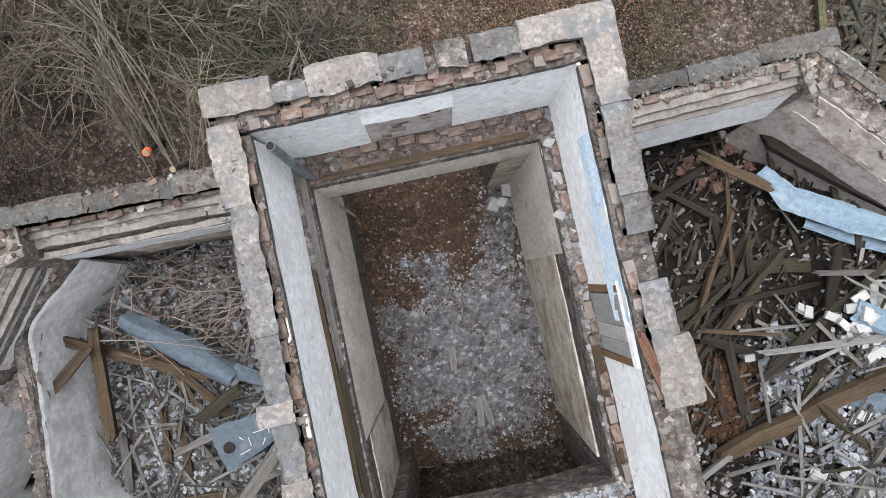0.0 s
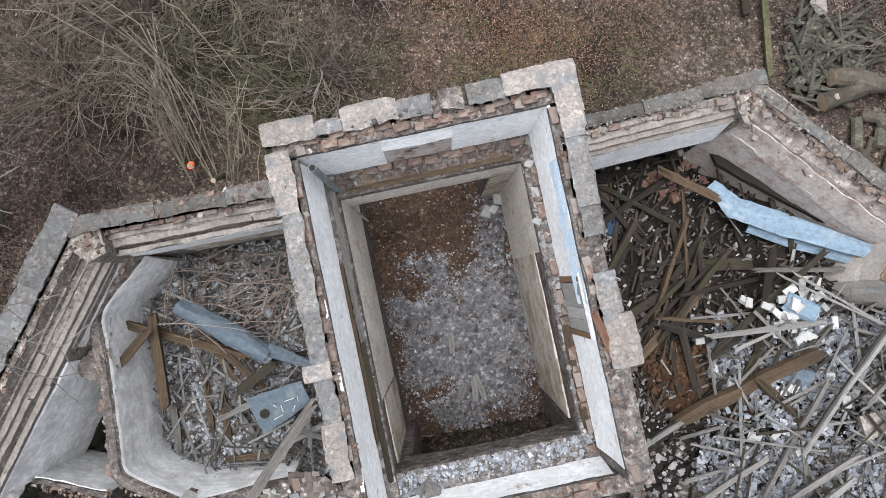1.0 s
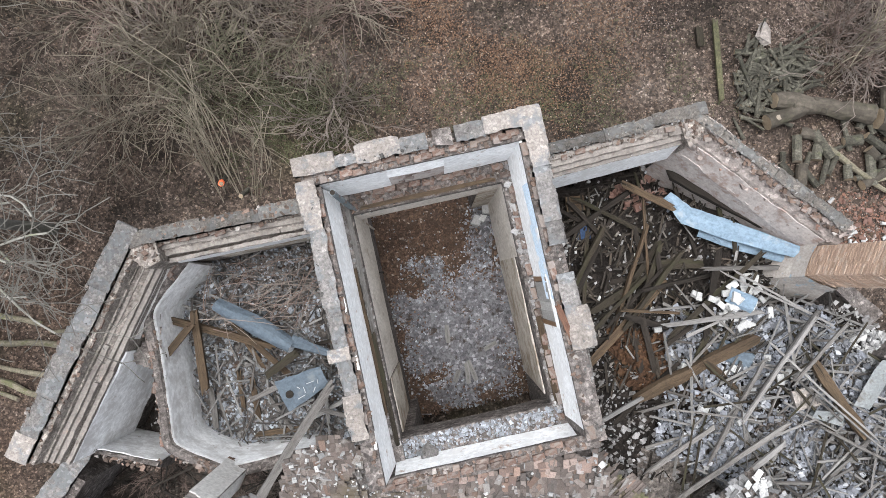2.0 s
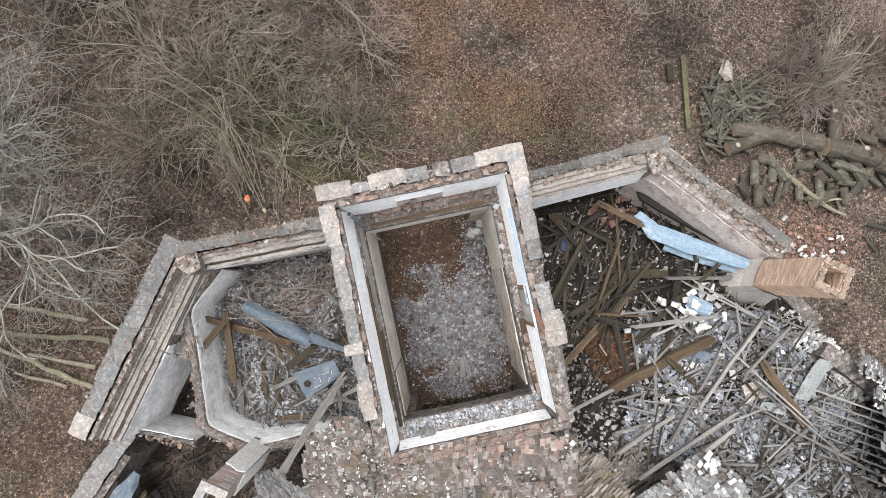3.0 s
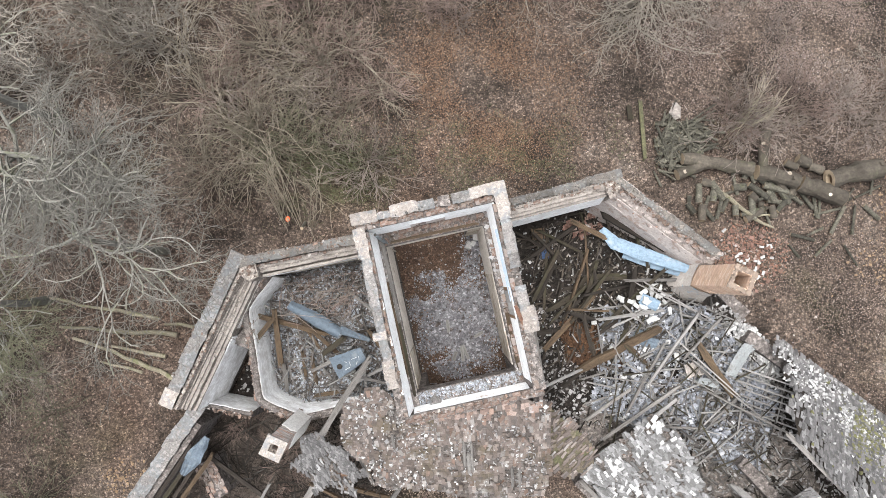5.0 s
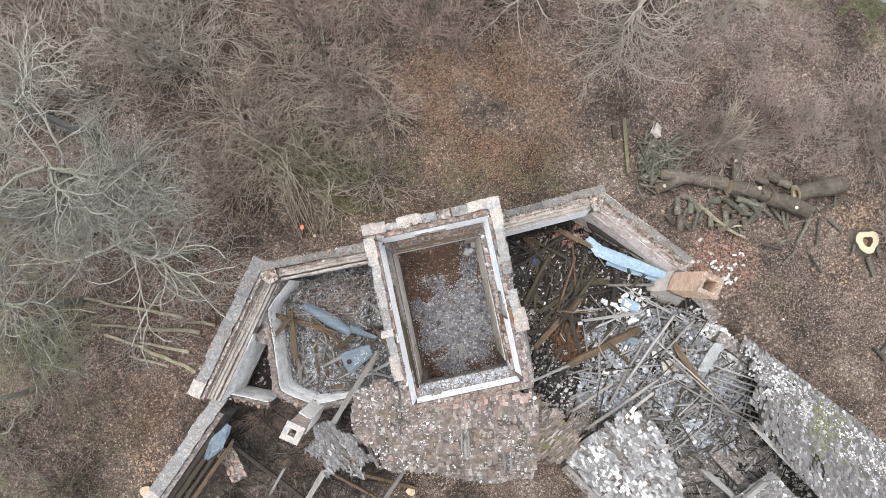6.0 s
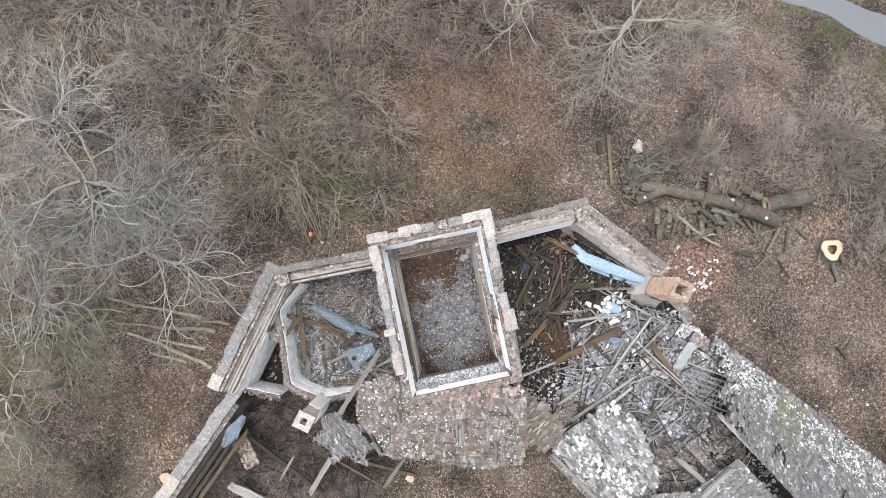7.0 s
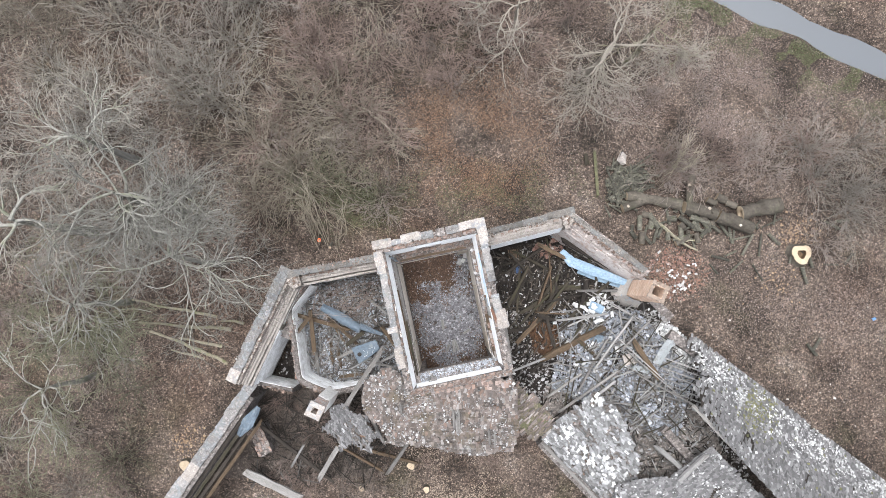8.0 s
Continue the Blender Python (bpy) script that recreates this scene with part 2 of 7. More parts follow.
metal_blue = surface("blue_painted_sheet_metal", (0.0784, 0.101, 0.125), (0.103, 0.128, 0.155), (0.135, 0.154, 0.169), (0.58, 0.66), (0.0488, 0.0414, 0.0358), (0.7, 0.74), scale=1.4, fine=10, rough=0.75, bump=0.2, vary=0.12)
bark = surface("grey_brown_bark", (0.0484, 0.0413, 0.0328), (0.0796, 0.0694, 0.0562), (0.0585, 0.0569, 0.0374), (0.54, 0.7), scale=2.0, fine=20, stretch=(0.39, 0.39, 0.39), bump=1.0, depth=0.02, vary=0.2, contrast=0.42, speck=(0.25, 14))
cut_wood = surface("sawn_log_end", (0.274, 0.215, 0.148), (0.318, 0.259, 0.185), (0.186, 0.13, 0.0784), (0.6, 0.7), scale=5, fine=40, vary=0.15)
rot = surface("rotten_heartwood", (0.06, 0.04, 0.025), (0.14, 0.09, 0.05), scale=8, fine=40, vary=0)
sawdust = surface("sawdust_and_chips", (0.162, 0.106, 0.063), (0.255, 0.189, 0.123), scale=4, fine=60, vary=0.2, island=True)
twig_tan = surface("pale_tan_twig", (0.161, 0.139, 0.116), (0.221, 0.201, 0.17), scale=1, fine=10, vary=0.2)
twig_brown = surface("grey_brown_twig", (0.121, 0.0994, 0.0864), (0.19, 0.162, 0.143), scale=0.6, fine=10, vary=0.3)
twig_red = surface("reddish_brown_twig", (0.117, 0.0847, 0.0718), (0.181, 0.138, 0.119), scale=1, fine=10, vary=0.25)
twig_grey = surface("grey_bare_branch", (0.144, 0.138, 0.123), (0.22, 0.215, 0.193), (0.13, 0.133, 0.0968), (0.5, 0.62), scale=0.7, fine=12, vary=0.2)
twig_shrub = surface("grey_brown_shrub_twig", (0.125, 0.112, 0.096), (0.2, 0.182, 0.158), scale=0.7, fine=12, vary=0.25)
twig_olive = surface("olive_brown_shrub_twig", (0.105, 0.0902, 0.0693), (0.168, 0.147, 0.116), scale=0.7, fine=12, vary=0.25)
twig_green = surface("greenish_twig", (0.0759, 0.0759, 0.0494), (0.117, 0.114, 0.0759), scale=0.7, fine=12, vary=0.2)
twig_fine = surface("fine_grey_green_twig", (0.106, 0.102, 0.0905), (0.169, 0.161, 0.142), scale=0.7, fine=12, vary=0.2)
grass_mat = surface("dull_winter_grass", (0.055, 0.062, 0.03), (0.1, 0.105, 0.055), scale=1.0, fine=10, vary=0.3, island=True)
moss_mat = surface("yellow_green_moss", (0.079, 0.079, 0.037), (0.122, 0.119, 0.0622), scale=3, fine=20, vary=0.25, island=True)
flake = surface("white_mortar_flake", (0.31, 0.31, 0.306), (0.426, 0.426, 0.417), scale=4, fine=25, palette=[(0, (0.163, 0.163, 0.163)), (0.3, (0.294, 0.294, 0.289)), (0.65, (0.408, 0.408, 0.399))], island=True)
bark_light = surface("grey_green_bark", (0.0425, 0.0399, 0.0314), (0.085, 0.0808, 0.0646), (0.0595, 0.0612, 0.0382), (0.56, 0.66), scale=2.5, fine=20, bump=1.0, depth=0.02, vary=0.45, contrast=0.5, speck=(0.4, 16))
BLUE_CHIPS = [(0.0, (0.0864, 0.088, 0.0924)), (0.25, (0.163, 0.175, 0.194)), (0.5, (0.23, 0.25, 0.278)), (0.75, (0.307, 0.335, 0.373)), (0.93, (0.403, 0.43, 0.462))]
chip_blue = surface("bluish_plaster_chip", (0.22, 0.23, 0.24), (0.34, 0.35, 0.365), scale=4, fine=30, palette=BLUE_CHIPS, island=True)
leaf_mat = surface("dry_leaf", (0.2, 0.13, 0.08), (0.3, 0.2, 0.13), scale=3, fine=30, palette=LEAF_TONES, island=True, bump=0.1)
metal_pale = surface("light_blue_sheet_metal", (0.144, 0.204, 0.262), (0.182, 0.246, 0.311), (0.236, 0.278, 0.312), (0.58, 0.66), (0.0857, 0.0696, 0.059), (0.7, 0.74), scale=1.4, fine=10, rough=0.75, bump=0.2, vary=0.12)
pink_rubble = surface("pinkish_wall_rubble", (0.239, 0.206, 0.189), (0.371, 0.332, 0.311), (0.159, 0.136, 0.122), (0.58, 0.66), (0.305, 0.212, 0.179), (0.64, 0.7), scale=2.2, fine=14, bump=0.9, depth=0.04, vary=0.0, contrast=0.42, speck=(0.4, 9))
BITS = [(0.0, (0.06, 0.045, 0.036)), (0.3, (0.11, 0.075, 0.058)), (0.55, (0.17, 0.12, 0.095)), (0.8, (0.2, 0.18, 0.165)), (0.94, (0.36, 0.34, 0.32))]
mortar_bits = surface("crumbled_mortar_bits", (0.12, 0.09, 0.075), (0.2, 0.16, 0.14), scale=4, fine=30, palette=BITS, island=True)
earth = surface("earth_and_leaves", (0.045, 0.03, 0.022), (0.085, 0.055, 0.038), (0.12, 0.105, 0.095), (0.6, 0.68), scale=1.5, fine=25, bump=1.0, depth=0.04, vary=0, contrast=0.55, speck=(0.7, 12))
wing_core = surface("grey_weathered_wall_head", (0.163, 0.143, 0.125), (0.302, 0.27, 0.243), (0.114, 0.0977, 0.0847), (0.54, 0.62), (0.406, 0.382, 0.359), (0.6, 0.66), scale=2.2, fine=16, bump=1.0, depth=0.03, vary=0, contrast=0.55, speck=(0.6, 18))
moulding_mat = surface("weathered_moulding", (0.168, 0.149, 0.136), (0.262, 0.24, 0.218), (0.109, 0.0932, 0.0794), (0.56, 0.66), (0.25, 0.195, 0.167), (0.6, 0.68), scale=1.6, fine=16, bump=0.7, vary=0.1, contrast=0.42)
old_cut = surface("grey_sawn_end", (0.265, 0.225, 0.179), (0.377, 0.325, 0.266), scale=6, fine=40, vary=0.3)
panel_blue = surface("dark_blue_panel", (0.02, 0.035, 0.07), (0.035, 0.06, 0.12), scale=4, fine=20, vary=0)
leaf_pink = surface("pale_pinkish_leaf", (0.176, 0.135, 0.119), (0.27, 0.223, 0.2), scale=3, fine=30, palette=[(0, (0.121, 0.0891, 0.0756)), (0.4, (0.176, 0.135, 0.117)), (0.75, (0.23, 0.186, 0.166)), (0.93, (0.365, 0.338, 0.317))], island=True, bump=0.1)
leaf_rust = surface("rusty_orange_leaf", (0.151, 0.0893, 0.0556), (0.201, 0.127, 0.0788), scale=3, fine=30, palette=[(0, (0.0881, 0.0514, 0.034)), (0.4, (0.139, 0.0829, 0.0527)), (0.75, (0.184, 0.121, 0.0756)), (0.94, (0.324, 0.264, 0.206))], island=True, bump=0.1)
red_bits = surface("red_broken_brick", (0.155, 0.094, 0.0752), (0.195, 0.13, 0.107), scale=6, fine=40, palette=[(0, (0.122, 0.0683, 0.0543)), (0.35, (0.168, 0.102, 0.0833)), (0.65, (0.205, 0.144, 0.123)), (0.85, (0.297, 0.288, 0.279))], island=True)
rust_rot = surface("reddish_rotten_wood", (0.0556, 0.0286, 0.0149), (0.0891, 0.0467, 0.0247), scale=4, fine=30, palette=[(0, (0.0279, 0.0146, 0.00825)), (0.4, (0.0556, 0.0291, 0.0157)), (0.8, (0.0869, 0.049, 0.0267))], island=True)
twig_pale = surface("pale_straw_stem", (0.177, 0.154, 0.118), (0.243, 0.217, 0.17), scale=1, fine=10, vary=0.2)
branch_tan = surface("olive_tan_branch", (0.125, 0.112, 0.08), (0.2, 0.18, 0.135), (0.11, 0.11, 0.06), (0.52, 0.62), scale=2, fine=20, vary=0.25, contrast=0.5)
leaf_dark = surface("damp_dead_leaf", (0.09, 0.055, 0.038), (0.14, 0.09, 0.06), scale=3, fine=30, palette=[(0, (0.04, 0.026, 0.02)), (0.35, (0.08, 0.048, 0.033)), (0.7, (0.12, 0.078, 0.055)), (0.93, (0.26, 0.22, 0.19))], island=True, bump=0.1)
brick_dust = surface("red_brick_crumbs", (0.16, 0.085, 0.06), (0.24, 0.135, 0.1), scale=6, fine=40, palette=[(0, (0.11, 0.058, 0.042)), (0.4, (0.17, 0.09, 0.065)), (0.75, (0.21, 0.13, 0.1)), (0.93, (0.3, 0.27, 0.25))], island=True)
rust_beam = surface("reddish_brown_timber", (0.09, 0.045, 0.03), (0.15, 0.085, 0.06), scale=1.5, fine=26, stretch=(0.25, 3, 3), bump=0.6, vary=0.2, contrast=0.5)
board_pale = surface("pale_grey_board", (0.3, 0.29, 0.275), (0.42, 0.41, 0.39), (0.2, 0.18, 0.16), (0.58, 0.68), scale=2, fine=26, stretch=(3, 3, 0.3), bump=0.5, vary=0.2, contrast=0.4)
valley_board = surface("mossy_brown_valley_board", (0.07, 0.058, 0.042), (0.13, 0.11, 0.085), (0.085, 0.085, 0.045), (0.5, 0.62), scale=1.4, fine=16, bump=0.8, depth=0.03, vary=0, contrast=0.5, speck=(0.5, 12))
post_moss = surface("mossy_post_wood", (0.055, 0.055, 0.03), (0.1, 0.096, 0.055), (0.06, 0.05, 0.036), (0.52, 0.62), scale=3, fine=20, bump=0.8, vary=0.1, contrast=0.5)
chimney_mortar = surface("pale_chimney_mortar", (0.24, 0.2, 0.165), (0.34, 0.29, 0.24), (0.16, 0.13, 0.11), (0.58, 0.66), scale=3, fine=25, bump=0.6, vary=0)
varnish = surface("brown_varnished_wood", (0.143, 0.0862, 0.0498), (0.192, 0.119, 0.0696), scale=3, fine=30, stretch=(0.3, 2, 2), rough=0.6, vary=0.1)
orange_paint = surface("orange_marking_paint", (0.8, 0.16, 0.06), (0.85, 0.22, 0.1), scale=5, fine=30, vary=0)
iron = surface("rusty_iron_pipe", (0.16, 0.2, 0.22), (0.3, 0.34, 0.36), (0.2, 0.11, 0.06), (0.58, 0.64), scale=4, fine=30, rough=0.6, metal=0.4)
white_paint = surface("white_marker_paint", (0.45, 0.462, 0.468), (0.48, 0.492, 0.498), scale=4, fine=20, vary=0)


def litter():
    """Leaf litter: cells of dead leaves over earth, with mossy, reddish and greyish stretches."""
    m, t, bsdf = nodes_of("leaf_litter")
    v = t.nodes.new("ShaderNodeTexCoord").outputs["Object"]
    tone = ramp(t, [(0.36, (0.03, 0.0245, 0.0205)), (0.46, (0.063, 0.051, 0.043)), (0.56, (0.108, 0.087, 0.073)), (0.68, (0.14, 0.122, 0.108))])
    t.links.new(noise_node(t, v, 0.3, 9, 0.7), tone.inputs[0])
    col = tone.outputs[0]
    moss = ramp(t, [(0.56, (0, 0, 0)), (0.7, (0.55, 0.55, 0.55))])
    off = t.nodes.new("ShaderNodeMapping")
    off.inputs["Location"].default_value = (31, 17, 4)
    t.links.new(v, off.inputs[0])
    t.links.new(noise_node(t, off.outputs[0], 0.22, 8, 0.65), moss.inputs[0])
    col = mix(t, moss.outputs[0], col, (0.0725, 0.0704, 0.041))
    rust = ramp(t, [(0.52, (0, 0, 0)), (0.68, (0.35, 0.35, 0.35))])
    off2 = t.nodes.new("ShaderNodeMapping")
    off2.inputs["Location"].default_value = (5, 52, 9)
    t.links.new(v, off2.inputs[0])
    t.links.new(noise_node(t, off2.outputs[0], 0.17, 8, 0.65), rust.inputs[0])
    col = mix(t, rust.outputs[0], col, (0.107, 0.0677, 0.0478))
    for scale, lo, hi in ((10.0, 0.5, 1.5), (21.0, 0.4, 2.2)):
        vo = t.nodes.new("ShaderNodeTexVoronoi")
        vo.inputs["Scale"].default_value = scale
        t.links.new(v, vo.inputs["Vector"])
        sep = t.nodes.new("ShaderNodeSeparateColor")
        t.links.new(vo.outputs["Color"], sep.inputs[0])
        r = ramp(t, [(0.0, (lo, lo, lo)), (0.85, (1.05, 1.02, 1.0)), (1.0, (hi, hi, hi))])
        t.links.new(sep.outputs[0], r.inputs[0])
        col = mix(t, 1.0, col, r.outputs[0], "MULTIPLY")
    t.links.new(col, bsdf.inputs["Base Color"])
    bsdf.inputs["Roughness"].default_value = 0.95
    bsdf.inputs["Specular IOR Level"].default_value = 0.15
    b = t.nodes.new("ShaderNodeBump")
    b.inputs["Strength"].default_value = 0.8
    b.inputs["Distance"].default_value = 0.05
    t.links.new(noise_node(t, v, 12, 8, 0.7), b.inputs["Height"])
    t.links.new(b.outputs[0], bsdf.inputs["Normal"])
    return m


litter_mat = litter()
water_mat, wt, wb = nodes_of("still_water")
wb.inputs["Base Color"].default_value = (0.075, 0.08, 0.087, 1)
wb.inputs["Roughness"].default_value = 0.25
wbump = wt.nodes.new("ShaderNodeBump")
wbump.inputs["Strength"].default_value = 0.15
wt.links.new(noise_node(wt, wt.nodes.new("ShaderNodeTexCoord").outputs["Object"], 3, 4), wbump.inputs["Height"])
wt.links.new(wbump.outputs[0], wb.inputs["Normal"])


# ---- mesh helpers ----
def mesh_of(name, verts, faces, material):
    me = bpy.data.meshes.new(name)
    me.from_pydata([tuple(v) for v in verts], [], faces)
    me.materials.append(material)
    me.update()
    return me


def part(name, me, parent, label="", m=None):
    ob = new(name, me)
    ob.parent = parent
    if m is not None:
        ob.matrix_basis = m
    if label:
        ob["label"] = label
    return ob


def thing(name, me=None, label="", category="", group="", kind="", m=None):
    ob = new(name, me)
    if m is not None:
        ob.matrix_basis = m
    return tagged(ob, label, category, group, kind)


BOX_FACES = [(0, 3, 2, 1), (4, 5, 6, 7), (0, 1, 5, 4), (1, 2, 6, 5), (2, 3, 7, 6), (3, 0, 4, 7)]


def box(sx, sy, sz, rng, wobble=0.0):
    """Corners of a box on its base, a little out of true."""
    pts = []
    for z in (0, sz):
        for x, y in ((-1, -1), (1, -1), (1, 1), (-1, 1)):
            pts.append(Vector((x * sx / 2, y * sy / 2, z)) + Vector([rng.uniform(-wobble, wobble) for _ in range(3)]))
    return pts


def joined(pieces):
    """One list of corners and faces out of many."""
    verts, faces = [], []
    for vs, fs in pieces:
        n = len(verts)
        verts.extend(vs)
        faces.extend(tuple(i + n for i in f) for f in fs)
    return verts, faces


def sweep(a, b, profile, step=0.2):
    """A closed profile carried along the line from a to b; profile(s) gives (d, z) pairs at s metres, d to the left of the line."""
    a, b = Vector((a[0], a[1])), Vector((b[0], b[1]))
    length = (b - a).length
    way = (b - a) / length
    side = Vector((-way.y, way.x))
    n = max(2, int(length / step) + 1)
    verts, faces = [], []
    count = len(profile(0.0))
    for i in range(n):
        s = length * i / (n - 1)
        for d, z in profile(s):
            p = a + way * s + side * d
            verts.append((p.x, p.y, z))
    for i in range(n - 1):
        for j in range(count):
            k = (j + 1) % count
            faces.append((i * count + j, i * count + k, (i + 1) * count + k, (i + 1) * count + j))
    faces.append(tuple(range(count - 1, -1, -1)))
    faces.append(tuple((n - 1) * count + j for j in range(count)))
    return verts, faces


def rag(seed, amount, size=1.0):
    """A ragged line: a smooth random height along s."""
    return lambda s: amount * (noise.noise((s * size, seed * 7.3, 0.5)) + 0.5 * noise.noise((s * size * 4, seed * 3.1, 2.5)))


def inside(p, poly):
    hit = False
    for (x0, y0), (x1, y1) in zip(poly, poly[1:] + poly[:1]):
        if (y0 > p[1]) != (y1 > p[1]) and p[0] < (x1 - x0) * (p[1] - y0) / (y1 - y0) + x0:
            hit = not hit
    return hit


def tube(points, radii, sides=5, close=True):
    """A bent round rod through the points."""
    verts, faces = [], []
    for i, p in enumerate(points):
        q = points[min(i + 1, len(points) - 1)] - points[max(i - 1, 0)]
        x = q.orthogonal().normalized() if abs(q.normalized().z) < 0.95 else Vector((1, 0, 0))
        x = (x - q.normalized() * x.dot(q.normalized())).normalized()
        y = q.normalized().cross(x)
        for k in range(sides):
            w = 2 * math.pi * k / sides
            verts.append(p + (x * math.cos(w) + y * math.sin(w)) * radii[i])
    for i in range(len(points) - 1):
        for k in range(sides):
            l = (k + 1) % sides
            faces.append((i * sides + k, i * sides + l, (i + 1) * sides + l, (i + 1) * sides + k))
    if close:
        faces.append(tuple(range(sides - 1, -1, -1)))
        faces.append(tuple((len(points) - 1) * sides + k for k in range(sides)))
    return verts, faces


def heightfield(poly, z, cell=0.15):
    """A bumpy bed over a plan outline, at heights z(x, y)."""
    xs, ys = [p[0] for p in poly], [p[1] for p in poly]
    nx, ny = int((max(xs) - min(xs)) / cell) + 2, int((max(ys) - min(ys)) / cell) + 2
    index, verts, faces = {}, [], []
    for i in range(nx):
        for j in range(ny):
            p = (min(xs) + i * cell, min(ys) + j * cell)
            if inside(p, poly):
                index[i, j] = len(verts)
                verts.append((p[0], p[1], z(*p)))
    for (i, j), k in index.items():
        if (i + 1, j) in index and (i, j + 1) in index and (i + 1, j + 1) in index:
            faces.append((k, index[i + 1, j], index[i + 1, j + 1], index[i, j + 1]))
    return verts, faces


def lump(rng, size, flat=0.6):
    """A broken chip: a skewed box."""
    sx, sy, sz = size * rng.uniform(0.6, 1.4), size * rng.uniform(0.5, 1.1), size * flat * rng.uniform(0.5, 1.2)
    turn = Euler((rng.uniform(-0.6, 0.6), rng.uniform(-0.6, 0.6), rng.uniform(0, 6.3))).to_matrix()
    return [turn @ v for v in box(sx, sy, sz, rng, size * 0.16)], BOX_FACES


def chips(poly, z, count, rng, sizes=(0.05, 0.16), keep=None):
    """Loose chips over a plan outline."""
    xs, ys = [p[0] for p in poly], [p[1] for p in poly]
    pieces = []
    while len(pieces) < count:
        p = (rng.uniform(min(xs), max(xs)), rng.uniform(min(ys), max(ys)))
        if inside(p, poly) and (keep is None or rng.random() < keep(*p)):
            vs, fs = lump(rng, rng.uniform(*sizes) * rng.choice((0.6, 0.8, 1, 1.3)))
            pieces.append(([v + Vector((p[0], p[1], z(*p) - 0.02)) for v in vs], fs))
    return joined(pieces)


def splinters(poly, z, count, rng, lengths=(0.3, 1.4), lift=0.35, bias=None):
    """Loose thin laths and splinters lying criss-cross over a plan outline."""
    xs, ys = [p[0] for p in poly], [p[1] for p in poly]
    pieces = []
    while len(pieces) < count:
        p = (rng.uniform(min(xs), max(xs)), rng.uniform(min(ys), max(ys)))
        if inside(p, poly):
            turn = rng.gauss(bias, 0.5) if bias is not None and rng.random() < 0.6 else rng.uniform(0, 3.15)
            m = pose(p[0], p[1], z(*p) + rng.uniform(0, lift)) @ Euler((rng.uniform(-0.6, 0.6), rng.gauss(0, 0.16), turn)).to_matrix().to_4x4()
            vs = box(rng.uniform(*lengths), rng.uniform(0.02, 0.06), rng.uniform(0.012, 0.035), rng, 0.01)
            pieces.append(([m @ v for v in vs], BOX_FACES))
    return joined(pieces)


def timber(name, a, b, width, thick, material, label, rng, category="beam", group="fallen timbers", worn=1.0):
    """A split, worn length of timber from a to b: a sagging, uneven bar with broken ends and a crack along it."""
    a, b = Vector(a), Vector(b)
    length = (b - a).length
    n = max(4, int(length / 0.35))
    verts, faces = [], []
    for i in range(n + 1):
        s = i / n
        w = width * (1 + worn * rng.uniform(-0.12, 0.12)) * (0.9 if i in (0, n) else 1)
        h = thick * (1 + worn * rng.uniform(-0.15, 0.15)) * (0.85 if i in (0, n) else 1)
        bow = worn * 0.02 * length * math.sin(math.pi * s) * rng.uniform(0.2, 1)
        x = length * s + (rng.uniform(-0.12, 0.12) * worn * min(1, length / 2) if i in (0, n) else 0)
        for y, z in ((-w / 2, 0), (w / 2, 0), (w / 2, h * 0.92), (w * 0.08, h), (w * 0.02, h * 0.95), (-w * 0.05, h), (-w / 2, h * 0.94)):
            verts.append(Vector((x + worn * rng.uniform(-0.16, 0.16) * (i in (0, n)) * min(1, length / 2), y + worn * rng.uniform(-0.06, 0.06) * w, z - bow)))
    for i in range(n):
        for j in range(7):
            k = (j + 1) % 7
            faces.append((i * 7 + j, (i + 1) * 7 + j, (i + 1) * 7 + k, i * 7 + k))
    faces.append(tuple(range(7)))
    faces.append(tuple(n * 7 + j for j in range(6, -1, -1)))
    d = b - a
    m = Matrix.Translation(a) @ Euler((rng.uniform(-0.3, 0.3) * worn, -math.atan2(d.z, math.hypot(d.x, d.y)), math.atan2(d.y, d.x))).to_matrix().to_4x4()
    return thing(name, mesh_of(name, verts, faces, material), label, category, group, m=m)


def field(pts, power=2.0):
    """A smooth height through a few known places (x, y, z)."""
    def z(x, y):
        ws = [1 / (0.15 + (x - a) ** 2 + (y - b) ** 2) ** (power / 2) for a, b, _ in pts]
        return sum(w * c for w, (_, _, c) in zip(ws, pts)) / sum(ws)
    return z


# ---- ground, water ----
def spread_axis(inner, step, outer):
    line = list(np.arange(-inner, inner + step / 2, step))
    far, x = [], inner
    while x < outer:
        x = x * 1.35
        far.append(x)
    return [-f for f in reversed(far)] + line + far


STREAM = ((13.9, 15.6), (23.6, 11.0))


def stream_cut(x, y):
    """How far the bank falls near the stream that runs past the clearing."""
    (x0, y0), (x1, y1) = STREAM
    l = math.hypot(x1 - x0, y1 - y0)
    d = ((y - y0) * (x1 - x0) - (x - x0) * (y1 - y0)) / l - 0.8 + 0.25 * noise.noise((x * 0.5, y * 0.5, 3))
    return -0.42 * max(0.0, 1 - max(0.0, abs(d) - 0.3) / 0.65)


def ground_z(x, y):
    if abs(x) > 60 or abs(y) > 60:
        return 0.0
    return 0.12 * noise.noise((x * 0.25, y * 0.25, 0)) + 0.04 * noise.noise((x * 1.3, y * 1.3, 4)) + stream_cut(x, y)


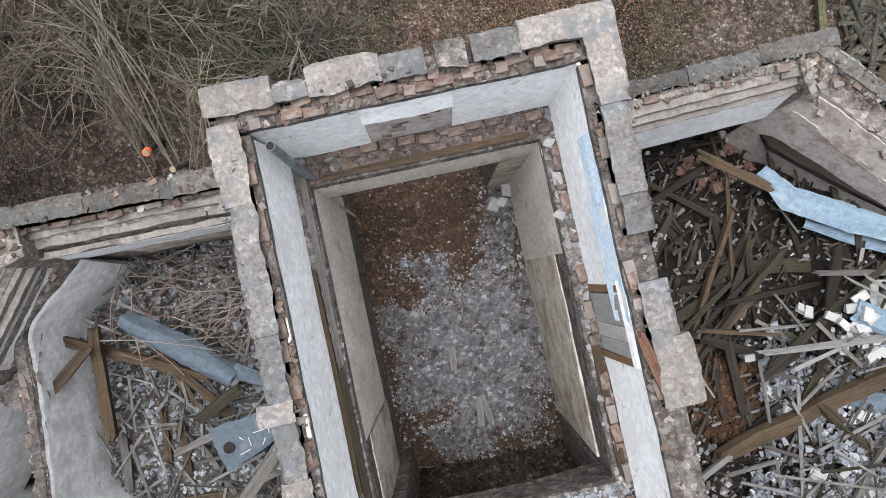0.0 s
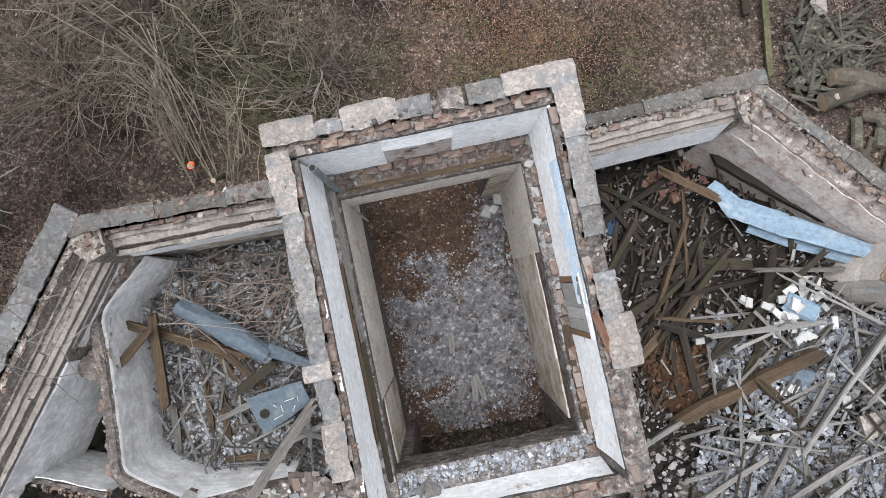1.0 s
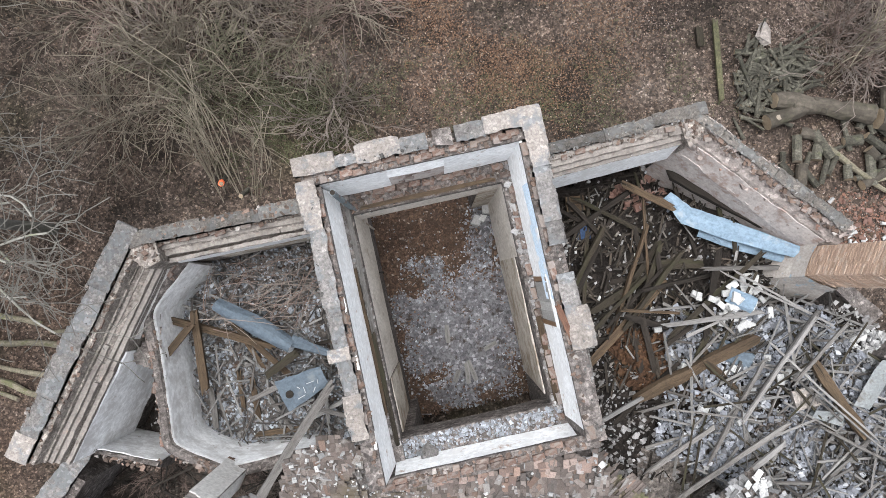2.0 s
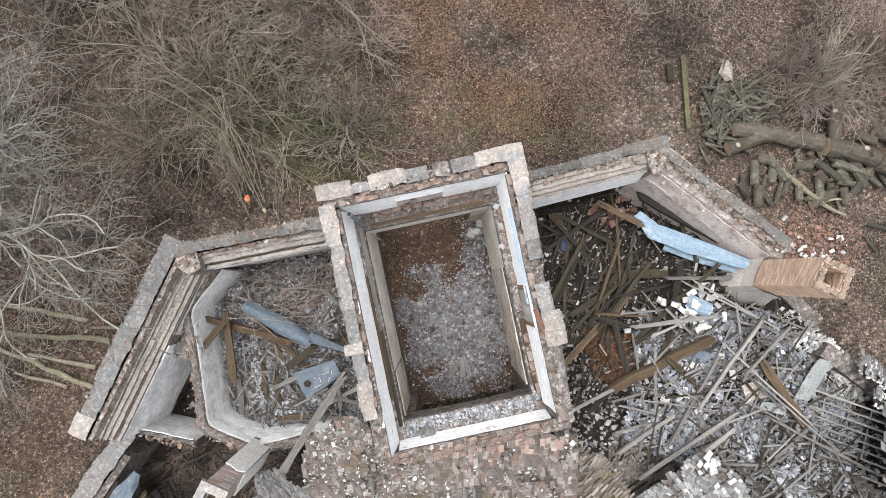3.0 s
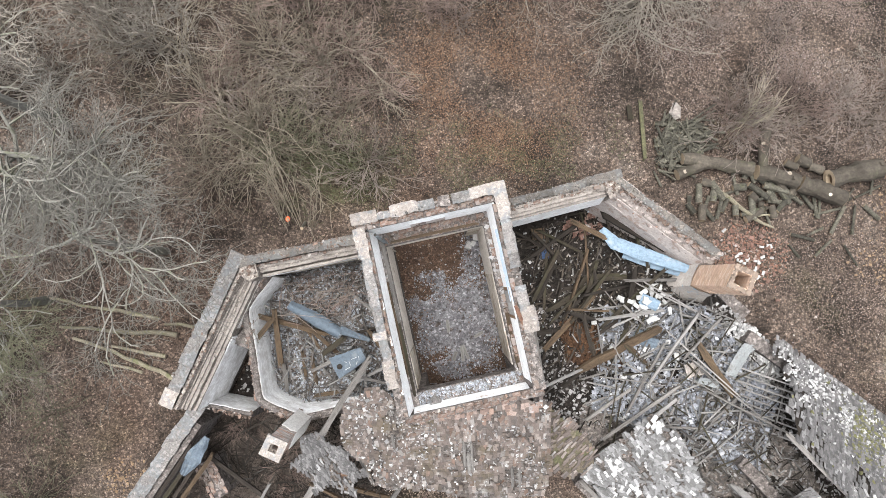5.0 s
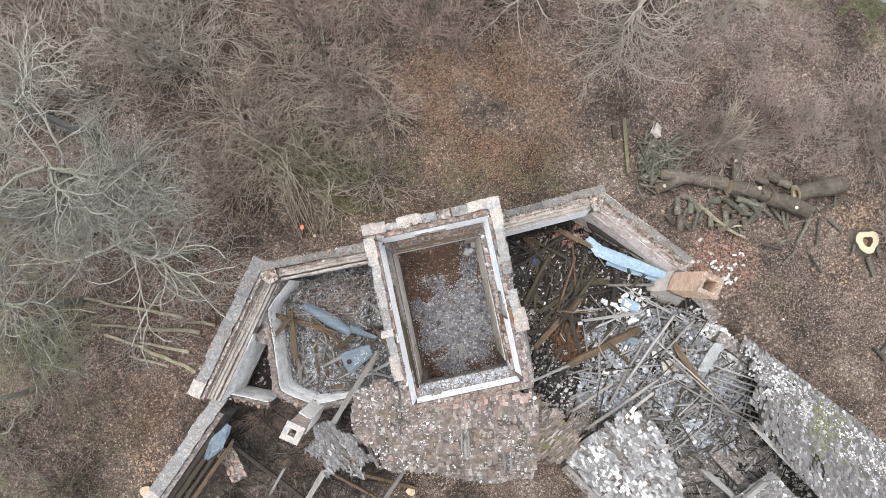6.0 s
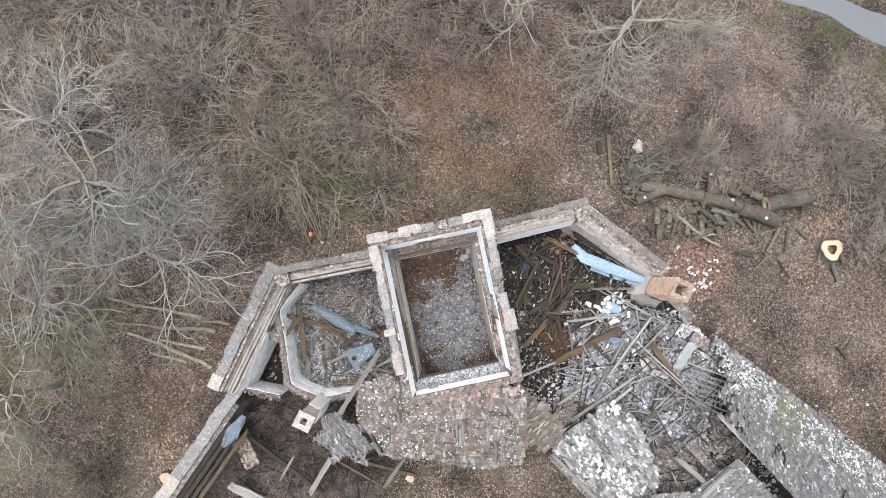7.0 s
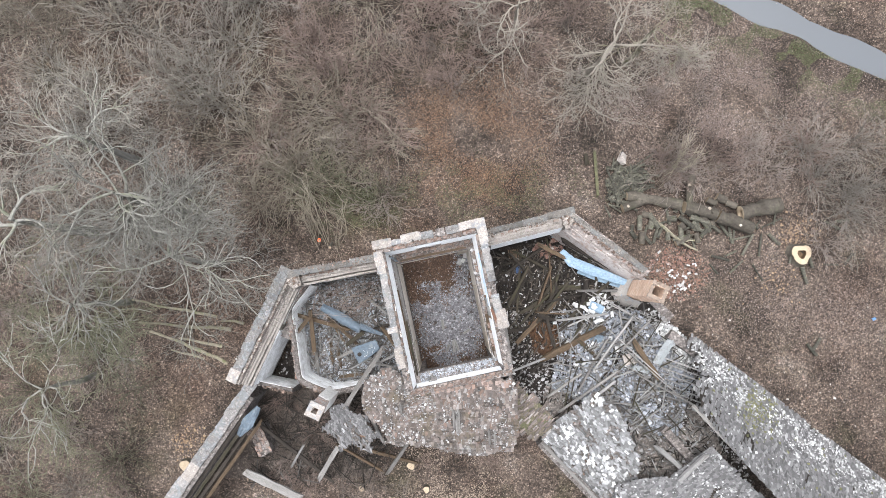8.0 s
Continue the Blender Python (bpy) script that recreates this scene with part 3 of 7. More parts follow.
gx, gy = spread_axis(30, 0.3, 2500), spread_axis(30, 0.3, 2500)
gv = [(x, y, ground_z(x, y)) for x in gx for y in gy]
gf = [(i * len(gy) + j, (i + 1) * len(gy) + j, (i + 1) * len(gy) + j + 1, i * len(gy) + j + 1) for i in range(len(gx) - 1) for j in range(len(gy) - 1)]
thing("ground", mesh_of("ground", gv, gf, litter_mat), "brown leaf-littered woodland ground", "ground", kind="structure")
wv, wf = sweep((-8, 26.96), (50, -0.49), lambda s: [(-2.0, -0.6), (-2.0, -0.2), (2.6, -0.2), (2.6, -0.6)], 2)
thing("water", mesh_of("water", wv, wf, water_mat), "narrow grey stream with still water between leafy banks", "water", kind="structure")

rng = random.Random(11)


# ---- bricks and walls ----
def brick_mesh(seed, size=(0.24, 0.115, 0.065), mat=brick, wobble=0.008):
    r = random.Random(seed)
    return mesh_of("brick", box(*size, r, wobble), BOX_FACES, mat)


BRICKS = [brick_mesh(i) for i in range(5)]
HALVES = [brick_mesh(20 + i, (0.13, 0.115, 0.065)) for i in range(3)]


def brick_row(wall, a, b, d, z, keep, r, tilt=0.08):
    """Loose-lying bricks in a row along a wall top, with gaps."""
    a, b = Vector(a), Vector(b)
    way = (b - a).normalized()
    side = Vector((-way.y, way.x))
    turn, s, length = math.atan2(way.y, way.x), 0.14, (b - a).length
    while s < length - 0.14:
        half = r.random() < 0.3
        if r.random() < keep(s):
            p = a + way * s + side * (d + r.uniform(-0.03, 0.03))
            part("brick", r.choice(HALVES if half else BRICKS), wall, m=Matrix.Translation((p.x, p.y, z + r.uniform(-0.015, 0.02))) @ Euler((r.gauss(0, tilt), r.gauss(0, tilt), turn + r.gauss(0, 0.06))).to_matrix().to_4x4())
        s += r.uniform(0.14, 0.17) if half else r.uniform(0.25, 0.3)


def cornice_block(wall, a, b, s0, s1, inner, out, z, high, mat, r, label=""):
    """A moulded cornice stone between s0 and s1 metres along a wall."""
    a, b = Vector(a), Vector(b)
    way = (b - a).normalized()
    w = [rag(r.random() * 50, 0.022, 2.2), rag(r.random() * 50, 0.03, 3), rag(r.random() * 50, 0.02, 5)]
    bites = [(r.uniform(0, s1 - s0), r.uniform(0.03, 0.14), r.uniform(0.015, 0.06)) for _ in range(int((s1 - s0) * 1.2))]

    rough_edge, pit = rag(r.random() * 50, 0.012, 18), rag(r.random() * 50, 0.022, 9)

    def crumb(s):
        return rough_edge(s) + sum(d * (1 - abs(s - p) / l) for p, l, d in bites if abs(s - p) < l)

    def prof(s):
        e = 0.008 * max(0.0, 1 - min(s, s1 - s0 - s) / 0.05) + crumb(s)
        return [(inner, z), (out - 0.1, z), (out - e + w[0](s), z + high * 0.35), (out - e + w[0](s), z + high * 0.75), (out - 0.07 - 0.6 * e + w[1](s), z + high + w[2](s)), (out * 0.66 + inner * 0.34, z + high + 0.012 + pit(s)), (out * 0.33 + inner * 0.67, z + high + pit(s + 5)), (inner + 1.5 * w[1](s + 7), z + high - 0.03 + w[2](s + 3)), (inner + 0.04 + w[1](s + 7), z)]
    vs, fs = sweep(a + way * s0, a + way * s1, prof, 0.05)
    return part("cornice_block", mesh_of("cornice_block", vs, fs, mat), wall, label)


def wall_run(name, a, b, prof, mat, label, step=0.15):
    vs, fs = sweep(a, b, prof, step)
    return thing(name, mesh_of(name, vs, fs, mat), label, "wall", kind="structure")


def skin(wall, a, b, s0, s1, lo, hi, mat, seed, label="", d=0.0, thick=0.03, edge=0.08, lean=0.0):
    """A coat of plaster on the inner face of a wall, with ragged edges."""
    a, b = Vector(a), Vector(b)
    way = (b - a).normalized()
    up, down, face = rag(seed, edge, 1.5), rag(seed + 9, edge, 1.5), rag(seed + 4, 0.02, 1.0)
    vs, fs = sweep(a + way * s0, a + way * s1, lambda s: [(d + 0.01, lo + down(s)), (d + lean + 0.01, hi + up(s)), (d + lean - thick + face(s), hi + up(s) - 0.01), (d + lean / 2 - thick - face(s), (lo + hi) / 2), (d - thick, lo + down(s))], 0.1)
    return part("plaster", mesh_of("plaster", vs, fs, mat), wall, label)


# ---- the porch tower ----
TURN_T = 11.7
cT, sT = math.cos(radians(TURN_T)), math.sin(radians(TURN_T))


def tw(u, v):
    return (u * cT - v * sT, u * sT + v * cT)


TOP, LEDGE, LEDGE_W, LEDGE_E = 7.05, 5.3, 5.4, 5.3
TOP_S, LEDGE_S = 6.25, 5.3
U0, U1, V0, V1 = -1.8, 1.97, -3.42, 2.15
r1, r2 = rag(1, 0.05, 2), rag(2, 0.06, 2)


def opening(start, end, soffit, rise):
    """The underside of a wall with one wide flat-arched opening."""
    def z(s):
        if s < start or s > end:
            return 0.0
        k = (s - start) / (end - start)
        return soffit + rise * (1 - (2 * k - 1) ** 2)
    return z


def tower_profile(thick, ledge, under=lambda s: 0.0, step=LEDGE, top=TOP):
    return lambda s: [(-ledge, under(s)), (-ledge, max(under(s) + 0.01, step - 0.22)), (-ledge - 0.05, max(under(s) + 0.02, step - 0.14 + 0.6 * r2(s))), (-ledge - 0.03, step + 0.5 * r1(s)), (0.0, step + 0.03 + 0.4 * r2(s)), (0.1, top - 0.16 + r2(s)), (0.05, top - 0.1 + r1(s)), (0.055, top + r1(s)), (thick, top + 0.04 + r2(s)), (thick, under(s))]


aN, bN = tw(U0 - 0.4, V1), tw(U1 + 0.42, V1)
north = wall_run("wall_tower_north", aN, bN, tower_profile(0.46, 0.42, opening(0.62, 3.45, 3.6, 0.25)), core, "ruined porch tower wall of brick with white plaster over a wide arched opening", 0.07)
VS = -3.66
aS, bS = tw(U1 + 0.42, VS), tw(U0 - 0.3, VS)
south = wall_run("wall_tower_south", aS, bS, tower_profile(0.34, 0.42, opening(0.7, 3.75, 4.1, 0.25), LEDGE_S, TOP_S), core, "ruined tower wall with white plaster and a mossy ledge", 0.07)
aW, bW = tw(U0, VS), tw(U0, V1)
west = wall_run("wall_tower_west", aW, bW, tower_profile(0.36, 0.2, step=LEDGE_W), core, "ruined tower wall with broken cornice and white plaster", 0.15)
aE, bE = tw(U1, V1), tw(U1, VS)
east = wall_run("wall_tower_east", aE, bE, tower_profile(0.42, 0.2, step=LEDGE_E), core, "ruined tower wall with white and pale blue plaster and a boarded niche", 0.15)

skin(north, aN, bN, 0.3, 1.6, LEDGE + 0.06, TOP - 0.05, plaster_white, 3, lean=0.1)
skin(north, aN, bN, 1.6, 2.75, TOP - 0.55, TOP - 0.06, plaster_white, 5, lean=0.1)
skin(north, aN, bN, 2.75, 4.28, LEDGE + 0.06, TOP - 0.03, plaster_white, 6, lean=0.1)
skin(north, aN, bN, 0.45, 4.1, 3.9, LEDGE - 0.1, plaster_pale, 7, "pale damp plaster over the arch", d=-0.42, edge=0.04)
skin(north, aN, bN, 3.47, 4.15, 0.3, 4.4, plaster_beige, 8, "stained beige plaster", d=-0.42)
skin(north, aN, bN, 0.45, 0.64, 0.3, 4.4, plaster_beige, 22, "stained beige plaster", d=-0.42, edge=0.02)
skin(south, aS, bS, 0.4, 4.15, LEDGE_S + 0.04, TOP_S - 0.04, plaster_white, 9, lean=0.1)
skin(west, aW, bW, 0.0, 5.8, LEDGE_W + 0.05, TOP - 0.04, plaster_white, 10, lean=0.1)
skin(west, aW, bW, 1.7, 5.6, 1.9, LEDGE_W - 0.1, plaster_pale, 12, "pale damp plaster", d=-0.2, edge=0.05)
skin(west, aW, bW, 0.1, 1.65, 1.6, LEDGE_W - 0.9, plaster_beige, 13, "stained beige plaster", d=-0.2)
skin(east, aE, bE, 2.55, 3.62, 6.7, TOP - 0.12, plaster_white, 21, d=0.05, lean=0.05, edge=0.02)
skin(east, aE, bE, -0.08, 2.6, LEDGE_E + 0.06, TOP - 0.05, plaster_white, 14, lean=0.1)
skin(east, aE, bE, 3.58, 5.6, LEDGE_E + 0.08, TOP - 0.05, plaster_white, 15, lean=0.1)
skin(east, aE, bE, 0.75, 1.6, TOP - 0.6, TOP - 0.13, plaster_blue, 16, "pale blue limewash", d=0.045, lean=0.05, thick=0.035, edge=0.09)
skin(east, aE, bE, 1.55, 3.05, TOP - 0.7, TOP - 0.13, plaster_blue, 23, "pale blue limewash", d=0.035, lean=0.06, thick=0.04, edge=0.07)
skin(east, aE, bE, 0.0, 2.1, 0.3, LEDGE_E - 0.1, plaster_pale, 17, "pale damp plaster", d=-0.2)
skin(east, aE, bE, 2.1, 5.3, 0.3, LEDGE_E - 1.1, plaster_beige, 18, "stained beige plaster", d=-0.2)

for wall, a, b, blocks in (
    (north, aN, bN, ((-0.1, 0.72, 0.62, cornice_warm), (0.72, 1.12, 0.5, cornice), (1.12, 1.98, 0.63, cornice_warm), (1.98, 2.5, 0.56, cornice), (2.62, 2.98, 0.56, core), (3.04, 3.6, 0.56, cornice), (3.6, 4.72, 0.63, cornice_warm))),
    (east, aE, bE, ((-0.4, 0.55, 0.56, cornice_warm), (0.55, 1.6, 0.5, cornice), (1.6, 2.05, 0.5, cornice), (2.6, 3.25, 0.5, cornice), (3.25, 4.05, 0.62, cornice_warm))),
    (west, aW, bW, ((1.0, 1.85, 0.5, cornice_warm), (1.85, 2.5, 0.44, cornice), (2.5, 2.75, 0.58, cornice_warm), (2.75, 3.5, 0.44, cornice), (3.5, 5.0, 0.46, cornice), (5.0, 5.95, 0.52, cornice_warm))),
):
    for s0, s1, out, mat in blocks:
        cornice_block(wall, a, b, s0 + 0.002, s1 - 0.002, 0.25 if wall is north else 0.15, out, TOP + 0.02, 0.2 + rng.uniform(-0.03, 0.03), mat, rng)
for wall, a, b, z in ((north, aN, bN, TOP), (east, aE, bE, TOP), (west, aW, bW, TOP), (south, aS, bS, TOP_S)):
    brick_row(wall, a, b, 0.14, z + 0.0, lambda s: 0.75 if wall is north else 0.45, rng)
    if wall in (north, south):
        brick_row(wall, a, b, 0.24, z + 0.0, lambda s: 0.6, rng)
def top_debris(wall, a, b, d0, d1, z, count, r, sizes=(0.03, 0.1)):
    """Crumbled mortar and brick bits along a wall top."""
    a, b = Vector(a), Vector(b)
    way = (b - a).normalized()
    side = Vector((-way.y, way.x))
    poly = [tuple(p) for p in (a + side * d0, b + side * d0, b + side * d1, a + side * d1)]
    vs, fs = chips(poly, lambda x, y: z, count, r, sizes)
    part("crumbled_mortar", mesh_of("crumbled_mortar", vs, fs, mortar_bits), wall, "crumbled mortar and brick bits")["kind"] = "stuff"


for wall, a, b, z in ((north, aN, bN, TOP), (east, aE, bE, TOP), (west, aW, bW, TOP), (south, aS, bS, TOP_S)):
    top_debris(wall, a, b, 0.08, 0.32 if wall in (north, south) else 0.2, z + 0.02, 240 if wall in (north, south) else 110, rng, (0.03, 0.08))
brick_row(north, aN, bN, -0.1, LEDGE + 0.02, lambda s: 0.9, rng, 0.05)
brick_row(north, aN, bN, -0.3, LEDGE - 0.01, lambda s: 0.6, rng, 0.1)
top_debris(north, aN, bN, -0.42, 0.0, LEDGE + 0.02, 260, rng, (0.03, 0.09))
skin(north, aN, bN, 1.58, 2.77, LEDGE + 0.08, TOP - 0.5, plaster_pink, 19, "bare pinkish undercoat", d=0.012, lean=0.07)
for k in (1, 2, 5, 7, 8, 11):
    brick_row(north, aN, bN, 0.03 + 0.004 * k, LEDGE + 0.08 + 0.077 * k, lambda s: 0.4 if 1.7 < s < 2.7 else 0.0, rng, 0.015)
brick_row(east, aE, bE, -0.1, LEDGE_E + 0.03, lambda s: 0.55, rng, 0.12)

# mossy rubble on the ledges
vs, fs = chips([tw(U0 - 0.0, V0), tw(U0 + 0.2, V0), tw(U0 + 0.2, V1), tw(U0, V1)], lambda x, y: LEDGE_W + 0.02, 220, rng, (0.03, 0.08))
part("ledge_debris", mesh_of("ledge_debris", vs, fs, chip), west)["kind"] = "stuff"
vs, fs = chips([tw(U0, VS + 0.02), tw(U1, VS + 0.02), tw(U1, VS + 0.42), tw(U0, VS + 0.42)], lambda x, y: LEDGE_S + 0.02, 1100, rng, (0.02, 0.065))
part("ledge_debris", mesh_of("ledge_debris", vs, fs, chip_blue), south)["kind"] = "stuff"
vs, fs = chips([tw(U1 - 0.2, V0), tw(U1, V0), tw(U1, V1), tw(U1 - 0.2, V1)], lambda x, y: LEDGE_E + 0.02, 260, rng, (0.03, 0.1))
part("ledge_debris", mesh_of("ledge_debris", vs, fs, chip), east)["kind"] = "stuff"

for v0, v1, du, mat in ((-3.3, -0.9, 0.15, wood_moss), (-0.9, 1.9, 0.16, wood_grey), (-2.6, 0.6, 0.05, wood_brown)):
    timber("ledge_board", (*tw(U0 + du, v0), LEDGE_W + 0.04), (*tw(U0 + du, v1), LEDGE_W + 0.05), 0.1, 0.06, mat, "rotten board lying along the tower ledge", rng, "board", "boards on the tower ledges", 0.5)
timber("ledge_board", (*tw(U1 - 0.12, -3.2), LEDGE_E + 0.04), (*tw(U1 - 0.12, -1.2), LEDGE_E + 0.05), 0.12, 0.06, wood_brown, "rotten board lying along the tower ledge", rng, "board", "boards on the tower ledges", 0.5)
timber("ledge_board", (*tw(U0 + 0.5, V1 - 0.36), LEDGE + 0.05), (*tw(U1 - 0.4, V1 - 0.36), LEDGE + 0.05), 0.09, 0.05, wood_brown, "rotten board lying along the tower ledge", rng, "board", "boards on the tower ledges", 0.5)

# boarded niche in the east wall
niche = thing("niche_frame", None, "wooden niche frame with brown jambs and a grey back board", "window frame")
for v in (-0.5, -1.42):
    p = tw(U1 + 0.0, v)
    part("jamb", mesh_of("jamb", box(0.09, 0.1, 1.34, rng, 0.015), BOX_FACES, varnish), niche, "brown varnished jamb", pose(p[0], p[1], LEDGE_E + 0.03, 0, 3, TURN_T))
for k in range(4):
    p = tw(U1 - 0.012 + 0.004 * (k % 2), -0.665 - 0.2 * k)
    part("board", mesh_of("board", box(0.03, 0.19, 1.3, rng, 0.01), BOX_FACES, board_pale), niche, "pale grey weathered board", pose(p[0], p[1], LEDGE_E + 0.04, 0, 2, TURN_T))
timber("board", (*tw(2.02, -1.0), TOP + 0.1), (*tw(2.2, -1.85), TOP + 0.12), 0.11, 0.07, rust_beam, "reddish-brown board lying on the broken wall head", rng, "board", "boards along the tower", 0.6)

# rain pipe in the tower corner
pts = [Vector((*tw(*q), z)) for q, z in (((U0 + 0.12, V1 - 0.14), 6.95), ((U0 + 0.16, V1 - 0.2), 6.2), ((U0 + 0.24, V1 - 0.3), 5.5), ((U0 + 0.42, V1 - 0.42), 5.1), ((U0 + 0.62, V1 - 0.4), 4.95))]
vs, fs = tube(pts, [0.06] * 5, 10)
pipe = thing("drain_pipe", mesh_of("drain_pipe", vs, fs, iron), "bent blue-grey iron pipe in the tower corner", "pipe")
# Dark disc over the tube end paints the shade inside the pipe.
vs, fs = tube([pts[0], pts[0] + Vector((0, 0, 0.01))], [0.05, 0.05], 10)
part("bore", mesh_of("bore", vs, fs, wood_dark), pipe, "dark disc standing for the shade inside the open pipe")

# tower floor
FLOOR_T = [tw(U0 - 0.2, V0 - 0.4), tw(U1 + 0.2, V0 - 0.4), tw(U1 + 0.2, V1 + 0.5), tw(U0 - 0.2, V1 + 0.5)]


def tower_floor(x, y):
    return 0.32 + 0.1 * noise.noise((x * 0.8, y * 0.8, 1)) + 0.05 * noise.noise((x * 3, y * 3, 1))


def pale_patch(x, y):
    return max(0.0, min(1.0, 1.2 - math.hypot((x - 0.7) / 2.3, (y + 1.5) / 2.3) ** 2 + 0.9 * noise.noise((x * 1.3, y * 1.3, 7)))) if y < 0.6 else max(0.0, 0.95 - abs(x - 0.95 - 0.2 * y) * 1.3)


vs, fs = heightfield(FLOOR_T, tower_floor, 0.12)
tfloor = thing("floor_tower", mesh_of("floor_tower", vs, fs, earth), "rubble and dead leaves on the tower floor", "floor", kind="structure")
vs, fs = heightfield(FLOOR_T, lambda x, y: tower_floor(x, y) + 0.07 * (pale_patch(x, y) - 0.45), 0.1)
part("rubble_bed", mesh_of("rubble_bed", vs, fs, pale_bed), tfloor, "pale grey mortar dust and crumbs")
vs, fs = chips(FLOOR_T, tower_floor, 13000, rng, (0.014, 0.062), lambda x, y: 0.04 + 0.9 * pale_patch(x, y))
thing("rubble", mesh_of("rubble", vs, fs, chip_blue), "broken grey plaster and stone chips on the tower floor", "rubble", kind="stuff")
for u, v, turn, l in ((0.12, -3.15, 96, 0.62), (0.35, -3.1, 112, 0.6), (-0.25, -3.0, 70, 0.35), (-0.2, -1.9, 95, 0.5), (0.75, -2.3, 30, 0.4)):
    p = tw(u, v)
    q = (p[0] + l * math.cos(radians(turn)), p[1] + l * math.sin(radians(turn)))
    timber("board", (*p, 0.46), (*q, 0.48), 0.13, 0.03, wood_pale, "short pale grey board lying on tower rubble", rng, "board", "boards on the tower floor", 0.3)
for x, y, s in ((1.03, 1.55, 0.26), (1.3, 1.85, 0.24), (1.2, 1.62, 0.2)):
    b0 = box(s, s * 0.8, 0.2, rng, 0.03)
    thing("stone_block", mesh_of("stone_block", b0, BOX_FACES, chip_white), "white plaster-covered stone block on the tower floor", "stone", "stone blocks in the tower", m=pose(x, y, 0.35, 4, 6, rng.uniform(0, 90)))
p = tw(-1.0, VS + 0.14)
vs, fs = lump(random.Random(5), 0.26, 1.0)
thing("stone_block", mesh_of("stone_block", vs, fs, cornice), "loose stone lying on the tower ledge", "stone", m=pose(p[0], p[1], LEDGE_S + 0.03))

# boards leaning on the outside of the east wall
for s, w in ((3.9, 0.08), (4.3, 0.12), (4.7, 0.1)):
    p, q = tw(U1 + 0.52, V1 - s + 0.5), tw(U1 + 0.48, V1 - s - 0.9)
    timber("board", (*p, 6.5), (*q, 6.3), w, 0.05, wood_grey, "grey weathered board on the tower wall", rng, "board", "boards along the tower")

# ---- left wing ----
def wing_profile(thick, top, inner, face=0.0):
    a, b = rag(31, 0.05, 2), rag(33, 0.05, 2)
    return lambda s: [(face, 0.0), (face, inner - 0.55), (face + 0.08, inner - 0.3), (face + 0.16, inner - 0.1 + 0.5 * a(s)), (face + 0.34, inner + 0.05 + a(s)), (face + 0.4, top - 0.14 + a(s)), (thick, top - 0.08 + b(s)), (thick, 0.0)]


aLN, bLN = (-6.35, 0.42), (-2.35, 1.2)
ln = wall_run("wall_west_wing_north", aLN, bLN, wing_profile(0.62, 4.9, 4.55), wing_core, "ruined one-storey wing wall with moulded cornice")
skin(ln, aLN, bLN, 0.0, 3.6, 3.2, 3.95, plaster_white, 41, d=-0.005)
skin(ln, aLN, bLN, 0.9, 3.5, 2.2, 3.15, plaster_beige, 42, "stained beige plaster")
aLW, bLW = (-8.62, -4.2), (-6.4, 0.45)
lw = wall_run("wall_west_wing_outer", aLW, bLW, wing_profile(0.9, 4.95, 4.35), wing_core, "ruined outer wing wall with broken cornice and white plaster")
skin(lw, aLW, bLW, 0.0, 2.8, 1.0, 3.9, plaster_wing, 44, edge=0.12, d=-0.09, lean=0.075)
skin(lw, aLW, bLW, 3.1, 5.0, 3.45, 3.95, plaster_grey, 45, edge=0.16, d=-0.0, lean=0.05)
for s0, s1, out, mat in ((0.0, 0.6, 1.02, cornice_warm), (0.6, 1.5, 0.93, cornice), (1.5, 3.1, 1.0, cornice), (3.1, 4.1, 0.95, cornice), (4.1, 5.65, 1.0, cornice)):
    cornice_block(lw, aLW, bLW, s0 + 0.003, s1 - 0.003, 0.5, out, 4.86, 0.16, mat, rng)
brick_row(lw, aLW, bLW, 0.42, 4.74, lambda s: 0.22, rng)
for s0, s1, out in ((-0.6, 1.2, 0.72), (1.2, 2.5, 0.68), (2.5, 3.9, 0.7)):
    cornice_block(ln, aLN, bLN, s0 + 0.003, s1 - 0.003, 0.38, out, 4.8, 0.18, cornice_wing, rng)
brick_row(ln, aLN, bLN, 0.34, 4.72, lambda s: 0.25, rng)

def corner_pier(name, poly, top, label):
    """Solid masonry in the outer angle between two wing walls."""
    n = len(poly)
    vs = [(x, y, 0.0) for x, y in poly] + [(x, y, top + rng.uniform(-0.04, 0.04)) for x, y in poly]
    fs = [(k, (k + 1) % n, n + (k + 1) % n, n + k) for k in range(n)] + [tuple(range(n, 2 * n))]
    pier = thing(name, mesh_of(name, vs, fs, wing_core), label, "wall", kind="structure")
    vs, fs = chips(poly, lambda x, y: top + 0.02, 60, rng, (0.03, 0.1))
    part("crumbled_mortar", mesh_of("crumbled_mortar", vs, fs, mortar_bits), pier)["kind"] = "stuff"


corner_pier("wall_corner_west", [(-6.2, 0.42), (-6.36, 1.04), (-6.75, 1.12), (-7.24, 0.86), (-7.05, 0.6), (-6.5, 0.25)], 4.86, "crumbled corner of the wing wall head")
corner_pier("wall_corner_east", [(5.75, 3.2), (5.9, 2.98), (6.15, 3.1), (6.36, 3.66), (6.02, 3.88), (5.66, 3.74)], 4.04, "crumbled corner of the wing wall head")


